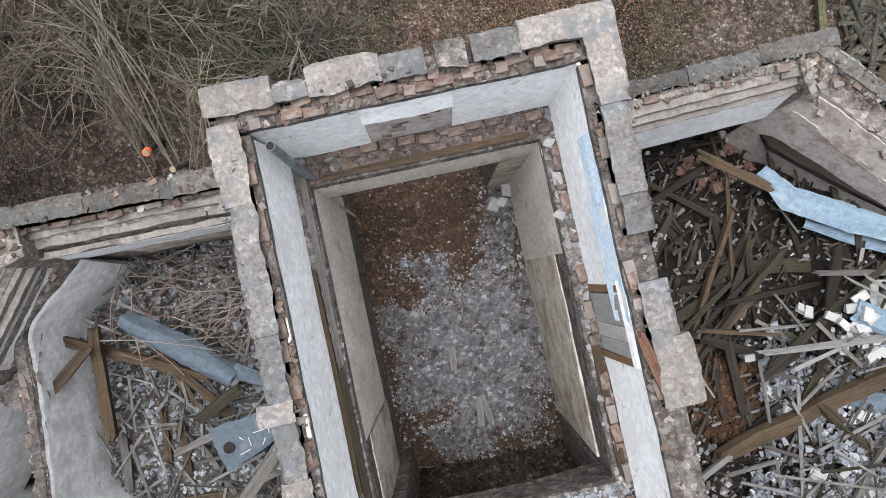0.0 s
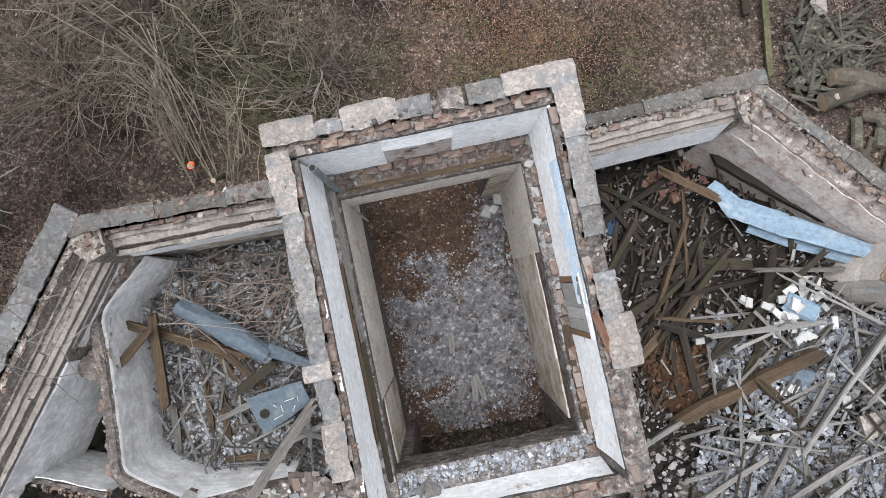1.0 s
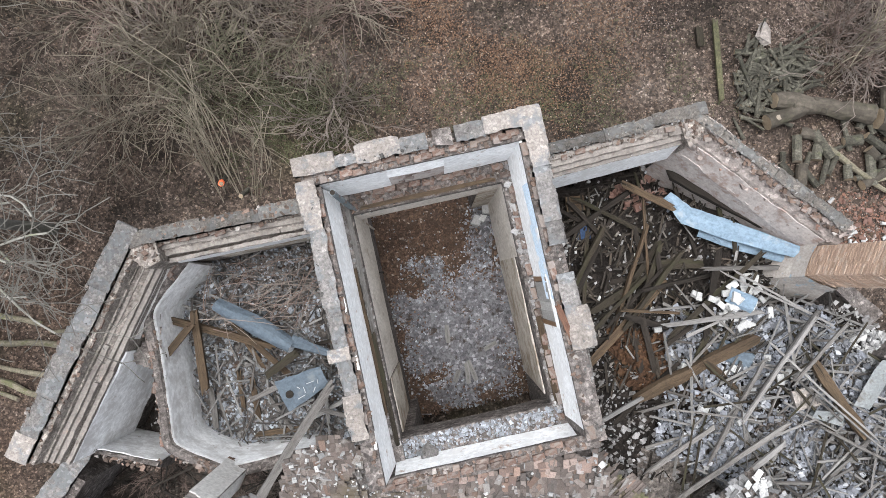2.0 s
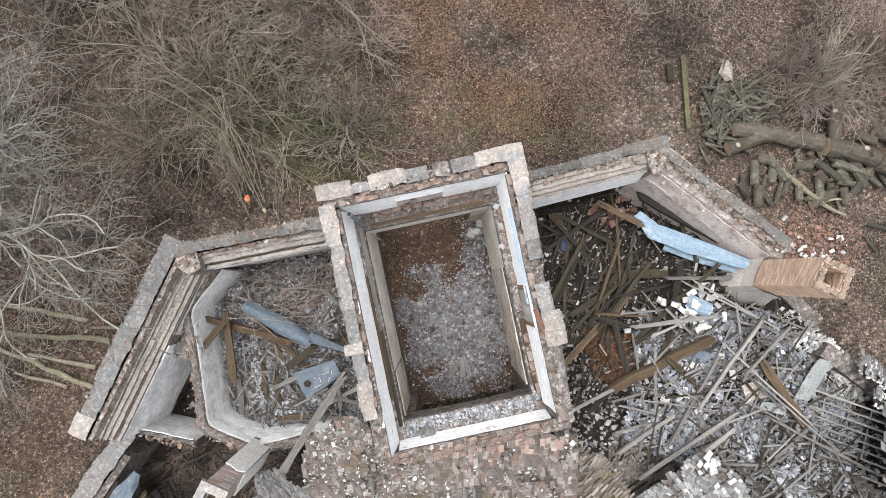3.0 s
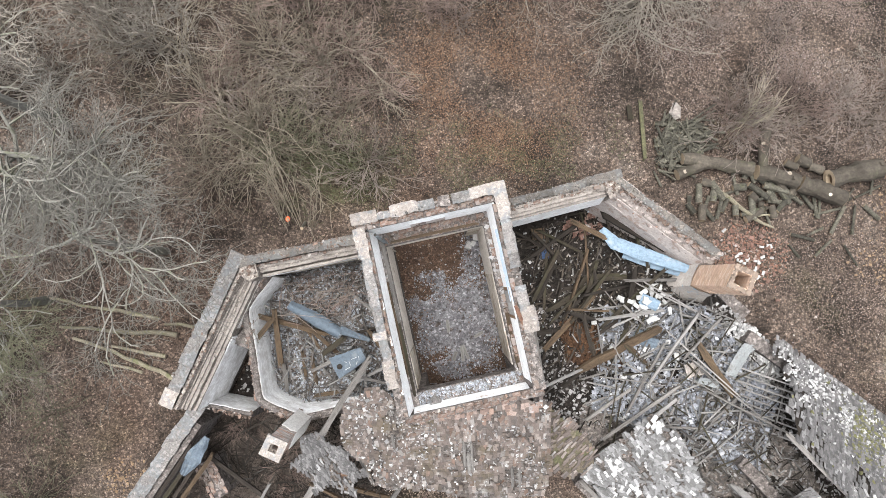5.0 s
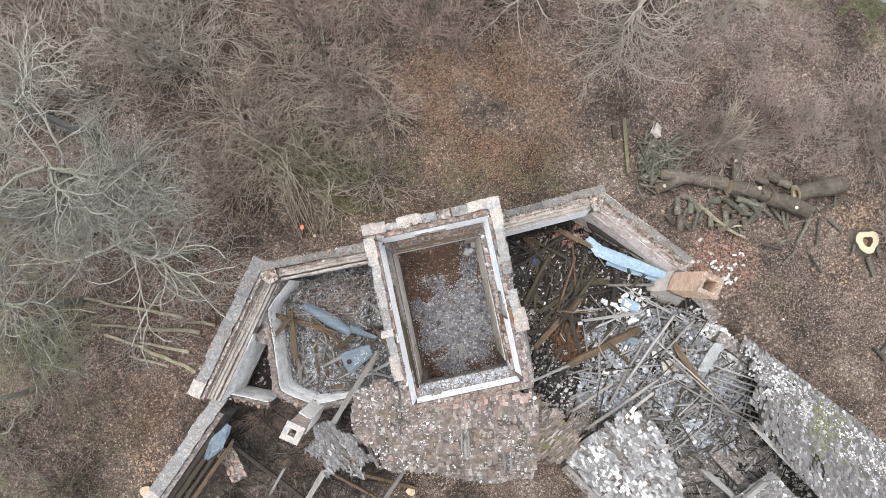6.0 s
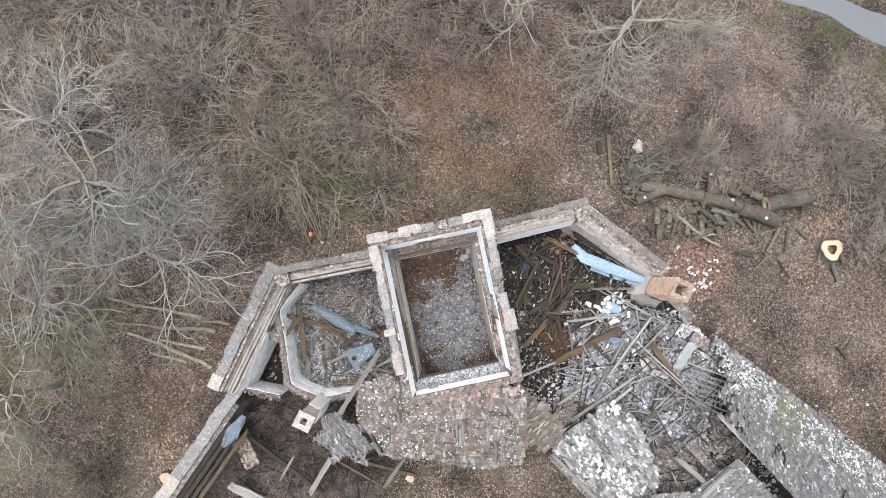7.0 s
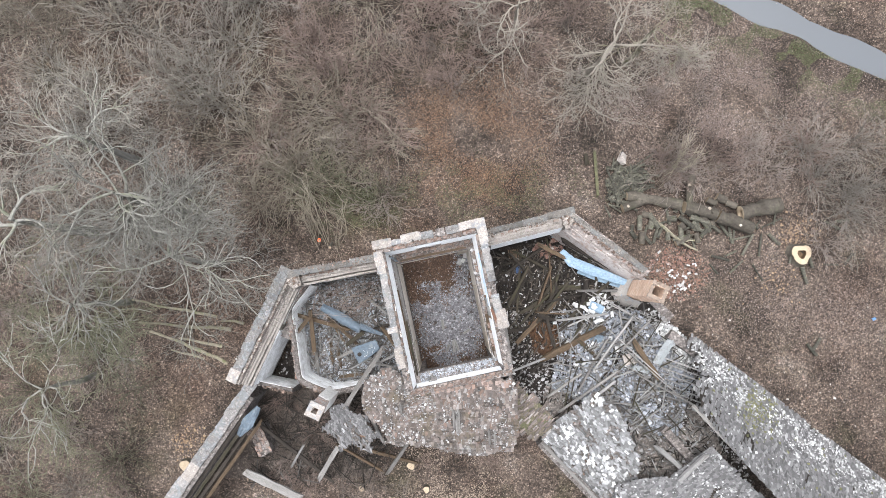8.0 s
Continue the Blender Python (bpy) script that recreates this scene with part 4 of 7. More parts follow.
def wall_plate(wall, a, b, d, z, w, mat, seed):
    """Moulded strips along a wall head in broken lengths, chipped and out of line."""
    r = random.Random(seed)
    a, b = Vector(a), Vector(b)
    way, length, s = (b - a).normalized(), (b - a).length, 0.0
    while s < length - 0.15:
        l = min(r.uniform(1.8, 4.5), length - s)
        e, f, dd, dz = rag(r.random() * 90, 0.02, 3.5), rag(r.random() * 90, 0.02, 3), d + r.gauss(0, 0.012), z + r.gauss(0, 0.015)
        vs, fs = sweep(a + way * s, a + way * (s + l - r.uniform(0.005, 0.03)), lambda q: [(dd - 0.03, dz - 0.12), (dd - 0.03 + e(q), dz + f(q)), (dd + w + e(q + 3), dz + 0.015 + f(q + 2)), (dd + w, dz - 0.12)], 0.06)
        part("moulding", mesh_of("moulding", vs, fs, mat), wall, "chipped pale plaster moulding")
        s += l + (r.uniform(0.08, 0.35) if r.random() < 0.2 else 0.0)


for k, (d, z, w, mat) in enumerate(((0.0, 4.1, 0.07, moulding_mat), (0.11, 4.24, 0.1, moulding_mat), (0.25, 4.4, 0.08, moulding_mat), (0.35, 4.5, 0.1, wing_core))):
    wall_plate(lw, aLW, bLW, d, z, w, mat, 90 + k)
    wall_plate(ln, aLN, bLN, d, z + 0.2, w * 0.8, mat, 95 + k)
def lichen_chips(wall, a, b, d0, d1, z, count, r):
    """Grey mortar scabs and lichen crusts on a weathered cornice."""
    a, b = Vector(a), Vector(b)
    way = (b - a).normalized()
    side = Vector((-way.y, way.x))
    poly = [tuple(p) for p in (a + side * d0, b + side * d0, b + side * d1, a + side * d1)]
    vs, fs = chips(poly, lambda x, y: z, count, r, (0.015, 0.05))
    part("mortar_scabs", mesh_of("mortar_scabs", vs, fs, scab), wall, "grey mortar scabs and lichen crusts")["kind"] = "stuff"


scab = surface("grey_mortar_scab", (0.104, 0.102, 0.0992), (0.16, 0.158, 0.152), scale=4, fine=30, palette=[(0, (0.056, 0.0528, 0.0496)), (0.3, (0.096, 0.0928, 0.088)), (0.6, (0.144, 0.142, 0.136)), (0.85, (0.216, 0.216, 0.212))], island=True)
lichen_chips(lw, aLW, bLW, 0.58, 0.98, 5.0, 420, rng)
lichen_chips(ln, aLN, bLN, 0.42, 0.7, 4.96, 320, rng)
for wall, a, b, z in ((north, aN, bN, TOP + 0.19), (east, aE, bE, TOP + 0.19), (west, aW, bW, TOP + 0.19)):
    lichen_chips(wall, a, b, 0.26, 0.5, z, 150, rng)
top_debris(lw, aLW, bLW, 0.6, 1.0, 5.0, 90, rng, (0.02, 0.07))
top_debris(ln, aLN, bLN, 0.42, 0.7, 4.97, 200, rng, (0.02, 0.07))
top_debris(lw, aLW, bLW, 0.36, 0.66, 4.84, 160, rng, (0.03, 0.08))
top_debris(ln, aLN, bLN, 0.3, 0.5, 4.76, 120, rng, (0.03, 0.08))

def rounded(points, cuts=(0.12, 0.25, 0.25)):
    """The same line with its corners cut until they are round."""
    pts = [Vector(p) for p in points]
    for c in cuts:
        cut = [pts[0]]
        for p, q in zip(pts, pts[1:]):
            cut += [p.lerp(q, c), p.lerp(q, 1 - c)]
        pts = cut + [pts[-1]]
    return pts


def bent_sweep(line, profile, step=0.12):
    """A closed profile carried along a bent line in plan; d to the left of the way."""
    fine, run = [], [0.0]
    for p, q in zip(line, line[1:]):
        n = max(1, int((q - p).length / step))
        fine += [p.lerp(q, k / n) for k in range(n)]
    fine.append(line[-1])
    for p, q in zip(fine, fine[1:]):
        run.append(run[-1] + (q - p).length)
    count, verts, faces = len(profile(0.0)), [], []
    for i, p in enumerate(fine):
        way = (fine[min(i + 1, len(fine) - 1)] - fine[max(i - 1, 0)]).normalized()
        for d, z in profile(run[i]):
            verts.append((p.x - way.y * d, p.y + way.x * d, z))
    for i in range(len(fine) - 1):
        for j in range(count):
            k = (j + 1) % count
            faces.append((i * count + j, i * count + k, (i + 1) * count + k, (i + 1) * count + j))
    return verts, faces + [tuple(range(count - 1, -1, -1)), tuple((len(fine) - 1) * count + j for j in range(count))]


PART = [(-3.2, -4.2), (-5.1, -4.5), (-6.42, -3.95), (-6.64, -2.2), (-6.95, -0.75), (-6.05, 0.4)]
bend = rounded(PART)
pr, pd, pf = rag(50, 0.1, 1.5), rag(53, 0.12, 1.2), rag(55, 0.03, 0.8)


def part_top(s):
    """The head of the partition: lowest where it meets the tower."""
    return 2.75 + 0.8 * min(1.0, max(0.0, (s - 0.4) / 1.6)) + pr(s)


vs, fs = bent_sweep(bend, lambda s: [(0.02, 0.0), (0.02, part_top(s) - 0.1), (0.06, part_top(s)), (0.2, part_top(s) + 0.03 - 0.5 * pr(s * 3)), (0.3, part_top(s) - 0.12 + pr(s * 1.3 + 2)), (0.34, 0.0)])
pw = thing("wall_partition", mesh_of("wall_partition", vs, fs, core), "white plastered partition wall round the rubble-filled room", "wall", kind="structure")
vs, fs = bent_sweep(bend, lambda s: [(0.05, 1.2 + pd(s)), (0.03, part_top(s) - 0.1), (0.0, part_top(s) - 0.04), (-0.02 + 0.3 * pf(s), part_top(s) - 0.12), (-0.08 - pf(s), 2.2), (-0.1, 1.2 + pd(s))])
part("plaster", mesh_of("plaster", vs, fs, plaster_wing), pw, "smooth white plaster rounding the corners")
for p, q in zip(PART[1:], PART[2:]):
    brick_row(pw, p, q, 0.2, 3.5, lambda s: 0.25, rng)
    top_debris(pw, p, q, 0.04, 0.3, 3.5, 70, rng, (0.03, 0.09))
vs, fs = heightfield([(-6.2, 0.4), (-6.4, 0.1), (-6.85, -0.76), (-6.62, -1.95), (-6.5, -3.8), (-6.75, -3.9), (-7.0, -2.2), (-7.5, -2.0), (-6.4, 0.4)], lambda x, y: 3.35 + 0.3 * noise.noise((x * 2, y * 2, 5)), 0.06)
thing("wall_core_west", mesh_of("wall_core_west", vs, fs, core), "broken brown masonry between the wing walls", "wall", kind="structure")
sw = wall_run("wall_small_room", (-7.0, -4.5), (-8.6, -4.15), lambda s: [(0, 0), (0, 2.9 + r2(s)), (0.08, 2.95 + 2 * r1(s)), (0.26, 2.4 + 2 * r1(s)), (0.4, 0)], core, "low plastered wall of the small dark room")
skin(sw, (-7.0, -4.5), (-8.6, -4.15), 0.0, 1.6, 0.6, 2.88, plaster_wing, 70)

top_debris(sw, (-7.0, -4.5), (-8.6, -4.15), 0.02, 0.28, 2.78, 90, rng, (0.03, 0.1))
ROOM_L = [(-6.5, -3.8), (-5.0, -4.75), (-2.0, -4.4), (-1.4, -3.4), (-2.3, 1.2), (-6.3, 0.5), (-6.9, -0.8)]
zl = field([(-5.8, -0.2, 1.7), (-5.0, -0.7, 1.9), (-4.5, -0.2, 1.5), (-3.2, 0.3, 1.3), (-6.2, -2.5, 1.8), (-6.0, -3.6, 1.75), (-6.4, -1.2, 1.9), (-5.2, -2.5, 1.55), (-3.8, -3.1, 2.1), (-2.6, -2, 1.6), (-4.6, -4.2, 1.7)])


def left_bed(x, y):
    return zl(x, y) - 0.1 + 0.18 * noise.noise((x * 1.7, y * 1.7, 3)) + 0.08 * noise.noise((x * 5, y * 5, 3))


vs, fs = heightfield(ROOM_L, left_bed, 0.12)
thing("floor_west_room", mesh_of("floor_west_room", vs, fs, rubble_mat), "collapsed floor buried under rubble", "floor", kind="structure")
vs, fs = chips(ROOM_L, lambda x, y: left_bed(x, y) + 0.03, 4600, rng, (0.03, 0.09))
thing("rubble", mesh_of("rubble", vs, fs, chip_blue), "grey rubble chips heaped in the roofless room", "rubble", kind="stuff")
vs, fs = splinters(ROOM_L, lambda x, y: left_bed(x, y) + 0.05, 330, rng, (0.3, 1.2))
thing("splintered_wood", mesh_of("splintered_wood", vs, fs, lath_mix), "splintered grey laths lying on rubble", "debris", kind="stuff")
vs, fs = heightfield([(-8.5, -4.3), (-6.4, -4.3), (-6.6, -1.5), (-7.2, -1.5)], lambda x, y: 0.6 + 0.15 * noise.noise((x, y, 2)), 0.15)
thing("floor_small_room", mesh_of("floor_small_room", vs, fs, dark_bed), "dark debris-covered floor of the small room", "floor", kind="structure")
vs, fs = chips([(-8.3, -4.2), (-6.6, -4.2), (-6.8, -2), (-7.3, -2)], lambda x, y: 0.6, 120, rng, (0.04, 0.12))
thing("rubble", mesh_of("rubble", vs, fs, chip), "scattered chips on the dark small room floor", "rubble", kind="stuff")

LEFT_BEAMS = (
    ((-6.2, -0.72, 2.75), (-6.05, -2.75, 2.3), 0.2, 0.16, wood_brown), ((-6.9, -1.0, 2.5), (-4.5, -1.75, 1.9), 0.17, 0.13, wood_brown),
    ((-5.3, -1.3, 2.1), (-3.7, -2.8, 1.9), 0.14, 0.1, wood_brown), ((-6.95, -2.1, 3.1), (-6.2, -1.15, 3.0), 0.17, 0.06, wood_brown),
    ((-6.05, -2.8, 1.9), (-5.95, -3.85, 1.8), 0.14, 0.1, wood_grey), ((-4.45, -2.45, 2.2), (-3.7, -1.9, 2.4), 0.2, 0.14, wood_moss),
    ((-4.95, -3.15, 2.1), (-3.9, -2.65, 2.3), 0.13, 0.1, wood_grey), ((-5.0, -2.6, 1.8), (-4.85, -3.7, 1.7), 0.14, 0.1, wood_brown),
    ((-5.4, -2.4, 1.7), (-5.2, -4.0, 1.6), 0.12, 0.1, wood_brown), ((-4.5, -5.4, 3.6), (-2.7, -2.6, 3.4), 0.2, 0.14, wood_grey),
    ((-3.6, -0.2, 1.7), (-2.4, -1.2, 1.8), 0.1, 0.06, wood_pale), ((-3.0, 0.4, 1.8), (-2.1, -1.0, 1.9), 0.12, 0.08, wood_grey),
    ((-3.4, -3.6, 2.4), (-1.7, -2.7, 2.6), 0.11, 0.08, wood_pale), ((-3.0, -2.5, 2.5), (-2.9, -3.6, 2.5), 0.1, 0.07, wood_pale),
    ((-3.2, -3.3, 2.5), (-2.0, -3.6, 2.6), 0.1, 0.07, wood_grey), ((-2.9, -1.6, 1.9), (-1.9, -2.9, 2.2), 0.16, 0.1, wood_brown),
    ((-4.9, -4.1, 1.7), (-3.5, -3.9, 1.8), 0.14, 0.1, wood_brown), ((-3.9, -1.9, 1.9), (-2.2, -1.5, 1.8), 0.1, 0.08, wood_dark),
    ((-4.6, -3.0, 1.9), (-3.9, -4.0, 1.9), 0.1, 0.07, wood_grey), ((-5.6, -0.9, 2.0), (-4.7, -2.4, 1.7), 0.12, 0.08, wood_brown))
for a, b, w, h, mat in LEFT_BEAMS:
    kind_of = "brown rotten" if mat is wood_brown else "mossy" if mat is wood_moss else "weathered grey"
    timber("roof_beam", a, b, w, h, mat, kind_of + " roof timber fallen into the roofless room", rng, group="fallen timbers in the west room")


# ---- brushwood ----
bw = random.Random(33)
for k in range(4):
    brush = thing("brushwood", None, "dry grey-brown brushwood fallen into the roofless room", "brushwood", "brushwood in the room")
    made = 0
    while made < 20:
        p = Vector((bw.uniform(-6.2, -3.4), bw.uniform(-1.3, 0.5), bw.uniform(2.0, 2.8)))
        w = bw.gauss(0.1 + 0.35 * k, 0.7)
        l = bw.uniform(0.6, 2.2)
        q = p + Vector((math.cos(w), math.sin(w), bw.uniform(-0.3, 0.15))) * l
        c = p.lerp(q, 0.5) + Vector((bw.gauss(0, 0.16), bw.gauss(0, 0.16), bw.uniform(-0.1, 0.3)))
        if q.y < 0.42 + 0.19 * (q.x + 6.2) and q.x < -2.5 and p.y < 0.35 + 0.19 * (p.x + 6.2):
            vs, fs = tube([p, p.lerp(c, 0.6), c.lerp(q, 0.5), q], [0.013, 0.012, 0.009, 0.006], 4, close=False)
            part("twig", mesh_of("twig", vs, fs, twig_red if k % 2 else twig_brown), brush)
            made += 1


# ---- blue sheet metal ----
def sheet(name, pts, width, label, curl=0.12, crease=0.04, mat=metal_blue, group="blue metal sheets", holes=(), seam=True):
    """A long curled sheet along the points; width in metres at each."""
    n = len(pts)
    verts, faces, cols = [], [], 9
    fine = []
    for i in range(n - 1):
        for k in range(8):
            s = k / 8
            fine.append((Vector(pts[i]).lerp(Vector(pts[i + 1]), s), width[i] * (1 - s) + width[i + 1] * s))
    fine.append((Vector(pts[-1]), width[-1]))
    for i, (p, w) in enumerate(fine):
        q = fine[min(i + 1, len(fine) - 1)][0] - fine[max(i - 1, 0)][0]
        side = Vector((-q.y, q.x, 0)).normalized()
        for j in range(cols):
            k = j / (cols - 1) - 0.5
            lift = curl * (1 - (2 * k) ** 2) + crease * noise.noise((i * 0.35, j * 0.5, len(pts)))
            verts.append(p + side * w * (k + 0.035 * noise.noise((i * 0.8, 9.1, k * 7)) * (abs(k) > 0.4)) + Vector((0, 0, lift)))
    for i in range(len(fine) - 1):
        for j in range(cols - 1):
            faces.append((i * cols + j, i * cols + j + 1, (i + 1) * cols + j + 1, (i + 1) * cols + j))
    me = mesh_of(name, verts, faces, mat)
    ob = thing(name, me, label, "metal sheet", group)
    mod = ob.modifiers.new("thickness", "SOLIDIFY")
    mod.thickness = 0.012
    return ob


sheet("metal_sheet", [(-5.6, -0.62, 2.9), (-4.6, -1.25, 2.5), (-3.85, -1.75, 2.3)], [0.32, 0.5, 0.36], "curled blue-painted metal gutter sheet lying on rubble", 0.2)
sheet("metal_sheet", [(-3.85, -1.6, 2.35), (-2.75, -2.0, 2.3)], [0.3, 0.14], "narrow blue metal strip lying on rubble", 0.05)
graf = sheet("metal_sheet", [(-4.05, -3.0, 2.55), (-2.95, -2.45, 2.65)], [0.85, 0.5], "blue metal sheet with a round hole and white scrawls", 0.06, 0.03)
# The hole is a dark disc laid on the sheet, its shade put in as colour.
vs, fs = tube([Vector((-3.83, -2.92, 2.66)), Vector((-3.83, -2.92, 2.69))], [0.1, 0.1], 14)
part("hole", mesh_of("hole", vs, fs, wood_dark), graf, "dark disc standing for the shaded round hole")
for k, (x, y, l, a) in enumerate(((-3.52, -2.98, 0.3, 30), (-3.45, -2.8, 0.22, 110), (-3.3, -2.62, 0.3, 20), (-3.2, -2.8, 0.2, 70), (-3.6, -2.75, 0.12, 150), (-3.12, -2.6, 0.16, 100))):
    part("scrawl", mesh_of("scrawl", box(l * 0.7, 0.014, 0.006, rng, 0.003), BOX_FACES, white_paint), graf, "white painted scrawl", pose(x, y, 2.72, 0, -4, a))
sheet("metal_sheet", [(6.02, 2.05, 1.9), (6.5, 1.5, 2.0), (7.5, 1.05, 2.4), (8.95, 0.45, 3.0)], [0.26, 0.5, 0.5, 0.3], "long torn light-blue metal sheet hanging along the wall", 0.06, 0.05, metal_pale)
sheet("metal_sheet", [(6.8, 1.05, 1.95), (7.75, 0.7, 2.25), (8.9, 0.25, 2.75)], [0.2, 0.32, 0.2], "light-blue metal strip below the torn sheet", 0.04, 0.04, metal_pale)
sheet("metal_sheet", [(-9.55, -6.7, 2.75), (-9.1, -6.1, 2.85), (-8.5, -5.3, 3.1)], [0.25, 0.62, 0.2], "folded blue metal sheet beside the low wall", 0.1, 0.12)
sheet("metal_sheet", [(7.2, -0.55, 2.8), (7.8, -0.85, 2.9)], [0.4, 0.4], "crumpled blue sheet among white bricks", 0.08, 0.08, metal_pale)
sheet("metal_sheet", [(7.0, -1.9, 2.4), (7.8, -2.3, 2.6)], [0.55, 0.5], "crumpled grey-blue sheet among broken timbers", 0.08, 0.12)

# ---- low wall to the south-west ----
aQ, bQ = (-14.6, -12.7), (-9.1, -4.75)
low = wall_run("wall_south_west", aQ, bQ, lambda s: [(-0.35, 0.0), (-0.35, 2.9), (0.3, 3.0 + r1(s)), (0.3, 0.0)], core, "low ruined outer wall with stone coping")
s = 0.0
while s < 9.4:
    l = rng.uniform(0.7, 1.8)
    cornice_block(low, aQ, bQ, s, s + l - 0.004, -0.15, 0.4 + rng.uniform(-0.08, 0.05), 2.98, 0.13, cornice_warm if rng.random() < 0.3 else cornice, rng)
    s += l
for i, (d, w, mat) in enumerate(((0.55, 0.16, wood_dark), (0.8, 0.16, wood_moss), (1.05, 0.15, wood_dark), (1.3, 0.16, wood_brown))):
    o = Vector((0.823, -0.57)) * d
    timber("roof_beam", (-14.0 + o.x, -11.6 + o.y, 2.5), (-9.6 + o.x, -5.3 + o.y, 2.75 - 0.1 * i), w, 0.14, mat, "long roof timber lying along the low wall", rng, group="timbers along the low wall")

# ---- right wing ----
aRN, bRN = (2.35, 2.25), (5.85, 3.12)
rn = wall_run("wall_east_wing_north", aRN, bRN, wing_profile(0.66, 4.15, 3.95), wing_core, "ruined one-storey wing wall with white moulding")
skin(rn, aRN, bRN, 0.1, 3.55, 2.5, 3.66, plaster_white, 81, d=-0.16, lean=0.16)
skin(rn, aRN, bRN, 2.0, 3.55, 1.0, 2.65, plaster_pink, 82)
aRE, bRE = (5.85, 3.12), (9.3, 0.42)
q1, q2, q3 = rag(131, 0.12, 1.5), rag(132, 0.1, 2), rag(133, 0.1, 2)
re = wall_run("wall_east_wing_outer", aRE, bRE, lambda s: [(0.0, 0.0), (0.0, 3.05 + q1(s)), (0.08 + 0.3 * q2(s), 3.45 + q1(s)), (0.2 + 0.3 * q3(s), 3.72 + q2(s)), (0.36, 3.9 + q3(s)), (0.48 + 0.3 * q1(s), 4.02 + q2(s)), (0.74 + 0.3 * q3(s), 4.05 + q1(s)), (0.74, 0.0)], pink_rubble, "ruined outer wing wall with pinkish weathered plaster")
skin(re, aRE, bRE, 0.02, 2.4, 0.9, 3.1, plaster_pink, 83, edge=0.12, d=-0.34, lean=0.3, thick=0.008)
skin(re, aRE, bRE, 2.3, 4.2, 1.9, 3.1, plaster_pink, 84, edge=0.2, d=-0.18, lean=0.14, thick=0.008)
skin(re, aRE, bRE, 0.1, 4.1, 3.0, 3.68, plaster_pink, 85, edge=0.14, d=-0.06, lean=0.2, thick=0.008)
for wall, a, b, runs, top in ((rn, aRN, bRN, ((0.2, 1.7), (1.7, 2.9), (2.9, 4.2)), 4.05), (re, aRE, bRE, ((-0.3, 2.1), (2.1, 4.2)), 4.0)):
    for s0, s1 in runs:
        cornice_block(wall, a, b, s0 + 0.006, s1 - 0.006, 0.46, 0.74 + rng.uniform(-0.05, 0.05), top, 0.14, cornice_wing, rng)
    brick_row(wall, a, b, 0.34, top - 0.03, lambda s: 0.16, rng)
wall_run("wall_east_wing_low", (9.3, 0.42), (11.1, -1.45), lambda s: [(0, 0), (0, 2.3 + r1(s) * 3), (0.45, 2.2 + r2(s) * 3), (0.45, 0)], core, "broken low wall under the chimney")

for k, (d, z, w) in enumerate(((0.0, 3.7, 0.1), (0.1, 3.85, 0.12), (0.22, 4.0, 0.14), (0.36, 4.04, 0.07))):
    wall_plate(rn, aRN, bRN, d, z, w * 0.8, moulding_mat, 110 + k)
top_debris(rn, aRN, bRN, 0.3, 0.6, 4.05, 120, rng, (0.03, 0.1))
lichen_chips(rn, aRN, bRN, 0.4, 0.72, 4.19, 240, rng)
lichen_chips(re, aRE, bRE, 0.46, 0.74, 4.14, 300, rng)
top_debris(re, aRE, bRE, 0.3, 0.75, 4.0, 260, rng, (0.03, 0.12))
side_re = Vector((2.7, 3.45)).normalized()
vs, fs = chips([(5.9, 3.15), (9.3, 0.5), (9.7, 1.0), (6.35, 3.65)], lambda x, y: 3.2 + 0.85 * min(1.0, max(0.0, ((x - 5.85) * side_re.x + (y - 3.12) * side_re.y) / 0.5)) ** 0.7, 260, rng, (0.04, 0.11))
part("crumbled_mortar", mesh_of("crumbled_mortar", vs, fs, surface("pink_mortar_lumps", (0.3, 0.25, 0.23), (0.42, 0.37, 0.34), scale=4, fine=25, palette=[(0, (0.12, 0.098, 0.09)), (0.3, (0.2, 0.165, 0.15)), (0.7, (0.27, 0.232, 0.217)), (0.92, (0.26, 0.14, 0.1))], island=True)), re, "crumbled pinkish mortar lumps")["kind"] = "stuff"

BED_R = [(2.3, 2.2), (5.8, 3.1), (9.3, 0.5), (11.2, -1.6), (13.2, -4.6), (14.5, -9.5), (7.9, -9.8), (3.3, -5.2), (2.9, -3.2)]
zr = field([(3.5, 1.6, 0.8), (5.5, 2.2, 0.9), (4, 0, 1.0), (3.6, -2.5, 1.2), (6, 0.5, 1.3), (7.3, -0.8, 2.75), (8.6, 0, 2.3), (6.2, -1.8, 1.6), (5.2, -4.0, 2.0), (6.9, -3.2, 2.9), (8.5, -3.0, 2.3), (10.0, -2.4, 2.3), (11.2, -2.2, 3.1), (11.4, -3.6, 3.2), (10.4, -4.8, 2.2), (9.0, -5.0, 2.2), (7.2, -5.0, 2.6), (6.0, -7, 2.4), (9, -8, 2.0), (12, -6.5, 3.6), (10.2, -7.0, 2.5), (12.6, -7.2, 4.0), (13.9, -8.7, 4.2), (11.3, -6.3, 3.2)])


def right_bed(x, y):
    return zr(x, y) - 0.15 + 0.22 * noise.noise((x * 1.4, y * 1.4, 6)) + 0.09 * noise.noise((x * 4.5, y * 4.5, 6))


